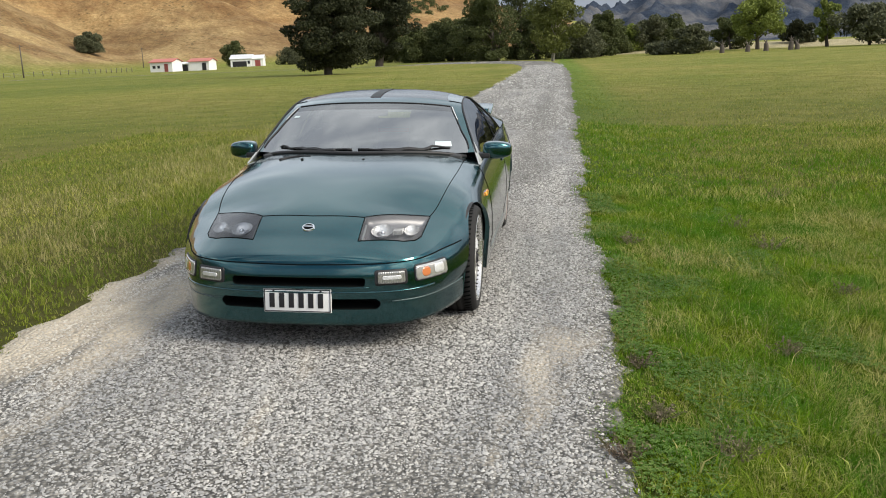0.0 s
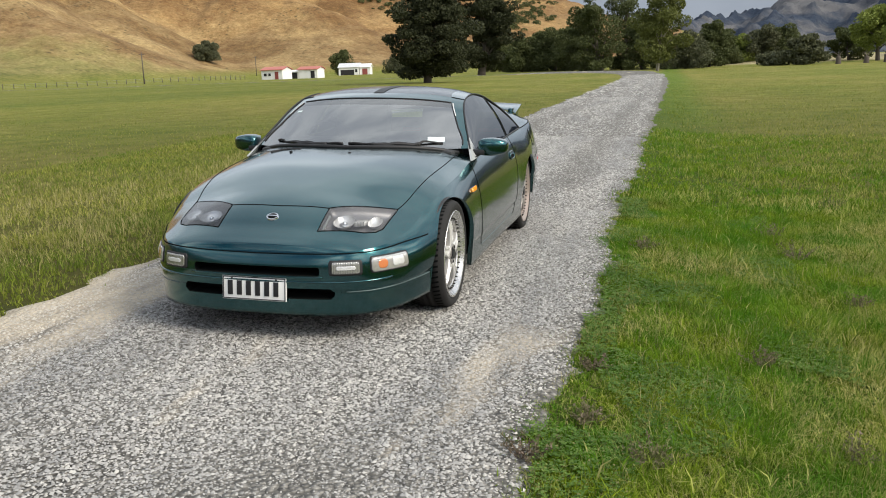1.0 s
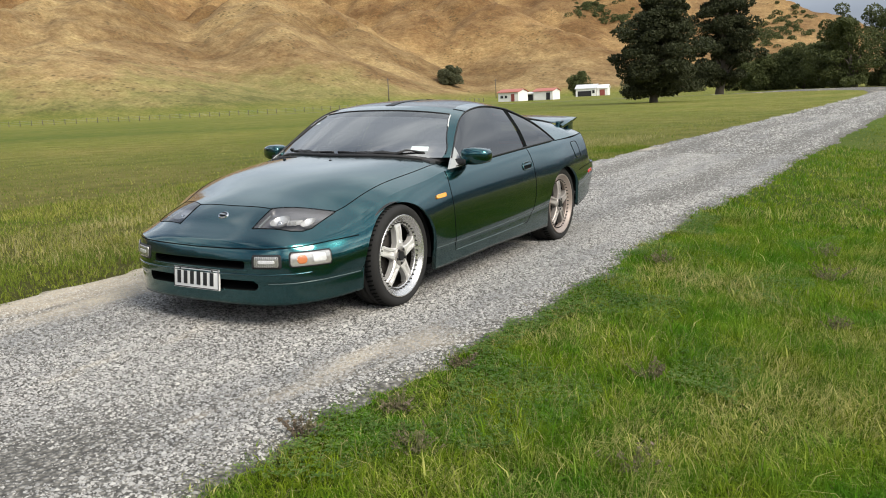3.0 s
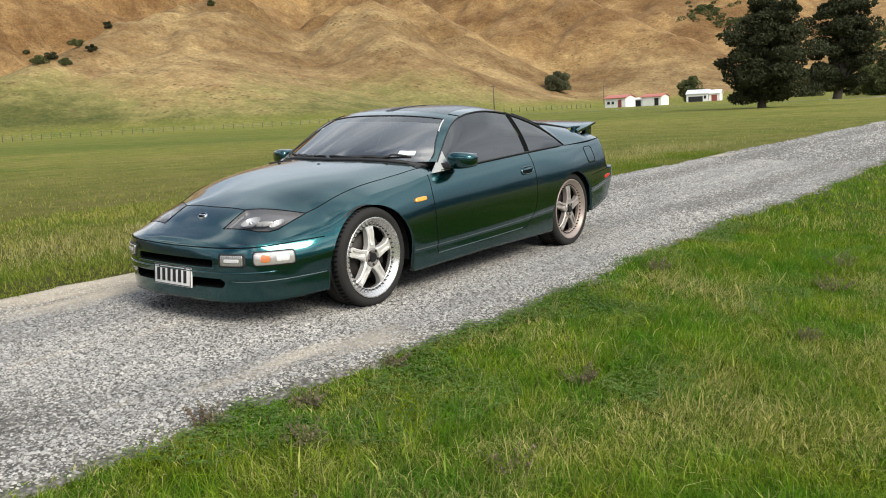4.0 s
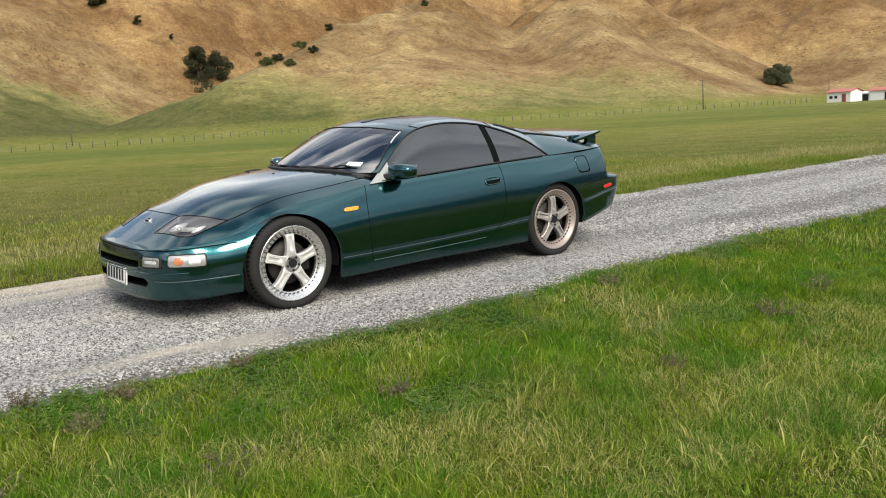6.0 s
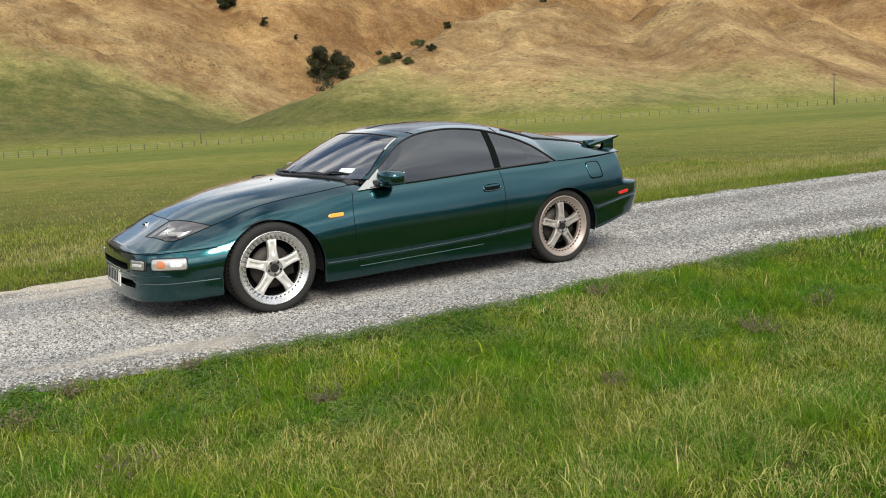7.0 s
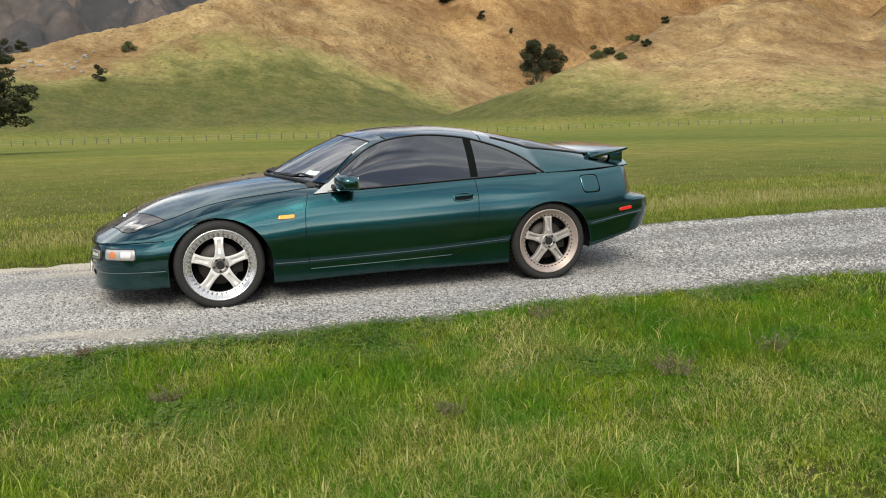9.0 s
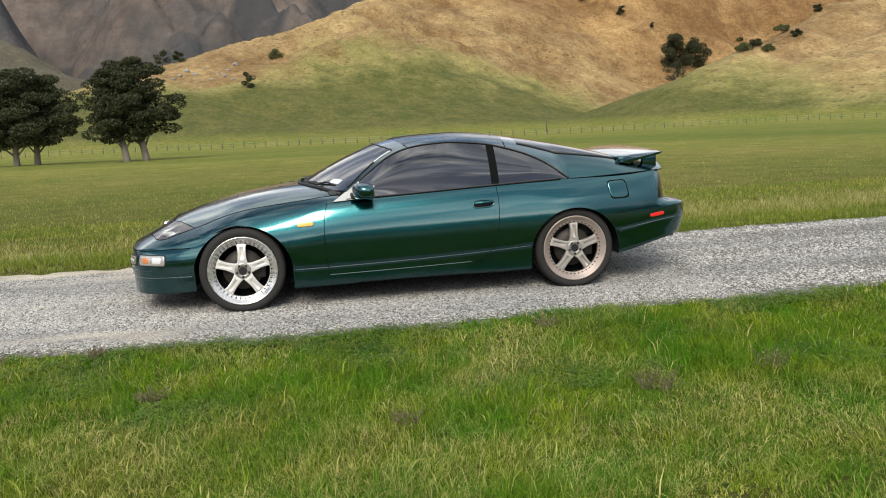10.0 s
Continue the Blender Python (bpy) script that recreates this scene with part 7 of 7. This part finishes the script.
def grass(name, n, region, height, width, mat, seed, label, bend=0.55, tuft=0.0, edge=0.0, uneven=1.0):
    """Single bent blades that lean together in clumps; region(rs, n) gives their places."""
    rs = np.random.default_rng(seed)
    k = max(1, int(tuft))
    x, y = region(rs, n // k)
    x, y = np.repeat(x, k), np.repeat(y, k)
    grow = np.repeat(np.minimum(rs.lognormal(0, 0.30, len(x) // k), 1.7), k)
    n = len(x)
    a_ = 12.0 * drift(x, y, 0.55, 3.1) + 6.0 * drift(x, y, 0.11, 5.2) + rs.normal(0, 1.5, n)
    o_ = rs.uniform(0, 6.28, n)
    x, y = x + np.cos(o_) * 0.016 * (k > 1) * rs.uniform(0, 1, n), y + np.sin(o_) * 0.016 * (k > 1) * rs.uniform(0, 1, n)
    s = np.abs(road_offset(x, y))
    ok = s > HALF - 0.03 + edge_wobble(x, y) + edge - 0.16 * rs.uniform(0, 1, len(x)) ** 3
    x, y, s, a_, grow = x[ok], y[ok], s[ok], a_[ok], grow[ok]
    n = len(x)
    z = ground_height(x, y) - 0.012
    lush = 0.30 + uneven * (0.75 * drift(x, y, 0.9, 1.0) + 0.70 * drift(x, y, 0.28, 2.0)) + 0.72 * (1 - uneven)
    h = height * grow * np.minimum(rs.lognormal(0, 0.32, n), 1.8) * lush * np.clip(0.45 + (s - HALF) * 1.2, 0.4, 1)
    dx, dy = np.cos(a_), np.sin(a_)
    b = bend * h * rs.uniform(0.15, 1.5, n)
    w = width * rs.uniform(0.6, 1.3, n)
    o_ = rs.uniform(0, 3.14, n)
    base = np.stack([x, y, z], -1)
    side = np.stack([np.cos(o_) * w, np.sin(o_) * w, np.zeros(n)], -1)
    m1 = base + np.stack([dx * b * 0.30, dy * b * 0.30, h * 0.62], -1)
    tip = base + np.stack([dx * b, dy * b, h * np.where(b > h, 0.8, 1.0)], -1)
    v = np.stack([base - side, base + side, m1 + side * 0.75, m1 - side * 0.75, tip], 1)
    i = 5 * np.arange(n)[:, None]
    f = np.concatenate([i + np.array([[0, 1, 2]]), i + np.array([[0, 2, 3]]), i + np.array([[3, 2, 4]])])
    ob = mesh(name, v.reshape(-1, 3), f, mat, smooth=False)
    return tagged(ob, label, "grass", kind="stuff")


def box_region(x0, x1, y0, y1):
    return lambda rs, n: (rs.uniform(x0, x1, n), rs.uniform(y0, y1, n))


def clump_region(x0, x1, y0, y1, clumps, wide=0.10):
    def f(rs, n):
        cx, cy, k = rs.uniform(x0, x1, clumps), rs.uniform(y0, y1, clumps), rs.integers(0, clumps, n)
        return cx[k] + rs.normal(0, wide, n), cy[k] + rs.normal(0, wide * 1.4, n)
    return f


def fan_region(az0, az1, r0, r1, power=1.0):
    def f(rs, n):
        a_ = np.radians(rs.uniform(az0, az1, n))
        r = r0 * (r1 / r0) ** (rs.uniform(0, 1, n) ** power)
        return 3 - r * np.sin(a_), -3 + r * np.cos(a_)
    return f


def verge_region(rs, n):
    """The verge beside the car, cut off aslant towards the road's near end."""
    x, y = rs.uniform(1.45, 4.9, n * 2), rs.uniform(-3.0, 4.4, n * 2)
    x = x + np.where(x > 4.3, rs.normal(0, 0.35, n * 2), 0)
    ok = y > -3.0 + 0.68 * (x - 2.1) - np.abs(rs.normal(0, 0.35, n * 2))
    return x[ok][:n], y[ok][:n]


def patch_region(size, shift, least, base=verge_region):
    """Places of a region that lie where a drift of patches is strong."""
    def f(rs, n):
        x, y = base(rs, n)
        ok = drift(x, y, size, shift) > least
        return x[ok], y[ok]
    return f


GREEN = "lush short green grass on the verge"
STRAW = "green and straw-coloured pasture grass"
grass("grass", 240000, verge_region, 0.043, 0.0016, GRASS_NEAR, 21, GREEN, bend=1.15, tuft=5)
grass("grass", 210000, verge_region, 0.022, 0.0027, GRASS_NEAR, 41, "matted short undergrowth of grass and clover", bend=1.9, tuft=4)
grass("grass", 14000, patch_region(0.75, 8.3, 0.62), 0.070, 0.0010, STRAW_STEM, 31, "long bent straw-tipped grass stems", bend=0.75, tuft=2, uneven=0.3)
grass("grass", 10000, verge_region, 0.036, 0.0011, STRAW_STEM, 32, "short dead grass blades lying in the turf", bend=2.2, uneven=0.3)
grass("grass", 105000, (lambda rs, n: (rs.uniform(1.45, 9.5, n), 4.3 + 10 * rs.uniform(0, 1, n) ** 1.6)), 0.048, 0.0034, GRASS_NEAR, 22, GREEN, bend=1.0, tuft=3)
grass("grass", 70000, box_region(1.45, 9.0, -8.0, 4.6), 0.046, 0.0040, GRASS_NEAR, 27, GREEN, bend=1.0, tuft=3)
grass("grass", 60000, fan_region(-45, 2.5, 8, 60, 0.9), 0.032, 0.0065, GRASS_DRY, 23, STRAW, bend=1.0)
grass("grass", 66000, box_region(-3.4, -1.45, -3.2, 14), 0.042, 0.0030, GRASS_DRY, 24, "short green grass along the road's far edge", bend=0.9, tuft=3)
grass("grass", 22000, clump_region(-5.0, -2.6, -4.5, 18, 420, 0.18), 0.070, 0.0019, STRAW_STEM, 34, "taller straw-tipped grass beside the road", bend=0.5, tuft=3, uneven=0.4)
grass("grass", 60000, box_region(-8, -3.2, -6, 14), 0.036, 0.0045, GRASS_DRY, 26, STRAW, bend=0.9)
grass("grass", 90000, fan_region(1, 112, 9, 60, 0.9), 0.028, 0.0065, GRASS_DRY, 25, STRAW, bend=0.9)


def clover(n, region, size, seed):
    """Small three-part leaves held level just over the turf, in patches."""
    rs = np.random.default_rng(seed)
    x, y = region(rs, n)
    s = np.abs(road_offset(x, y))
    ok = s > HALF + 0.01 + edge_wobble(x, y)
    x, y = x[ok], y[ok]
    n = len(x)
    c0 = np.stack([x, y, ground_height(x, y) + rs.uniform(0.010, 0.034, n)], -1)
    turn, big = rs.uniform(0, 6.28, n), size * rs.uniform(0.6, 1.3, n)
    V = []
    for k in range(3):
        a_ = turn + k * 2.09
        d = np.stack([np.cos(a_), np.sin(a_), rs.uniform(-0.1, 0.35, n)], -1) * big[:, None]
        e_ = np.stack([-np.sin(a_), np.cos(a_), rs.uniform(-0.3, 0.3, n)], -1) * big[:, None] * 0.45
        V.append(np.stack([c0, c0 + d * 0.7 - e_, c0 + d, c0 + d * 0.7 + e_], 1))
    v = np.stack(V, 1).reshape(-1, 3)
    ob = mesh("clover", v, np.arange(len(v)).reshape(-1, 4), CLOVER, smooth=False)
    return tagged(ob, "low clover leaves spread through the verge's turf", "clover", kind="stuff")


clover(44000, patch_region(0.55, 11.0, 0.52, box_region(1.5, 3.0, -3.0, 4.4)), 0.0115, 61)


# ---- weeds on the verge ----
def weed(x, y, size, seed):
    """A low clump of thin stalks with small narrow leaves and grey heads."""
    rs = np.random.default_rng(seed)
    z = float(ground_height(np.array([x]), np.array([y]))[0])
    ob = thing("weed", "low grey-green weed clump with dry purplish heads among the grass", "weed", Matrix.Translation((x, y, z - 0.01)), "weeds on the verge")
    V, F, n0 = [], [], 0
    P = []
    for k in range(24):
        a_, r_ = rs.uniform(0, 6.28), size * rs.uniform(0.1, 1.0)
        tip = np.array([math.cos(a_) * r_, math.sin(a_) * r_, size * rs.uniform(0.35, 0.75)])
        ln = smooth_line([(tip[0] * 0.3, tip[1] * 0.3, 0.0), tip * np.array([0.7, 0.7, 0.6]), tip], 5)
        v, f = tube(ln, 0.0013, 3)
        V.append(v)
        F += [tuple(i + n0 for i in q) for q in f]
        n0 += len(v)
        P += [ln[i] for i in range(1, 5)]
    sk = mesh("stem", np.concatenate(V), F, WEED, ob, smooth=False)
    tagged(sk, kind="stuff")
    v, f = leaves(rs, np.array(P), np.full(len(P), size * 0.09), 420, 0.0080, 1.0)
    v[:, 2] = np.maximum(v[:, 2], 0.004)
    lv = mesh("leaf_spray", v, f, WEED, ob, smooth=False)
    tagged(lv, kind="stuff")
    return ob


WEEDS = [(3.07, 2.30, 0.20), (2.95, 3.06, 0.22), (1.90, 2.02, 0.16), (2.80, -1.47, 0.17), (1.60, -1.95, 0.14), (3.74, 4.93, 0.20), (2.04, -1.80, 0.15), (1.78, -1.52, 0.12), (2.54, -0.44, 0.13), (3.25, 0.9, 0.14), (2.45, -2.3, 0.15), (1.75, -0.9, 0.10)]
for i, (x, y, s) in enumerate(WEEDS):
    weed(x, y, 0.85 * s, 200 + i)
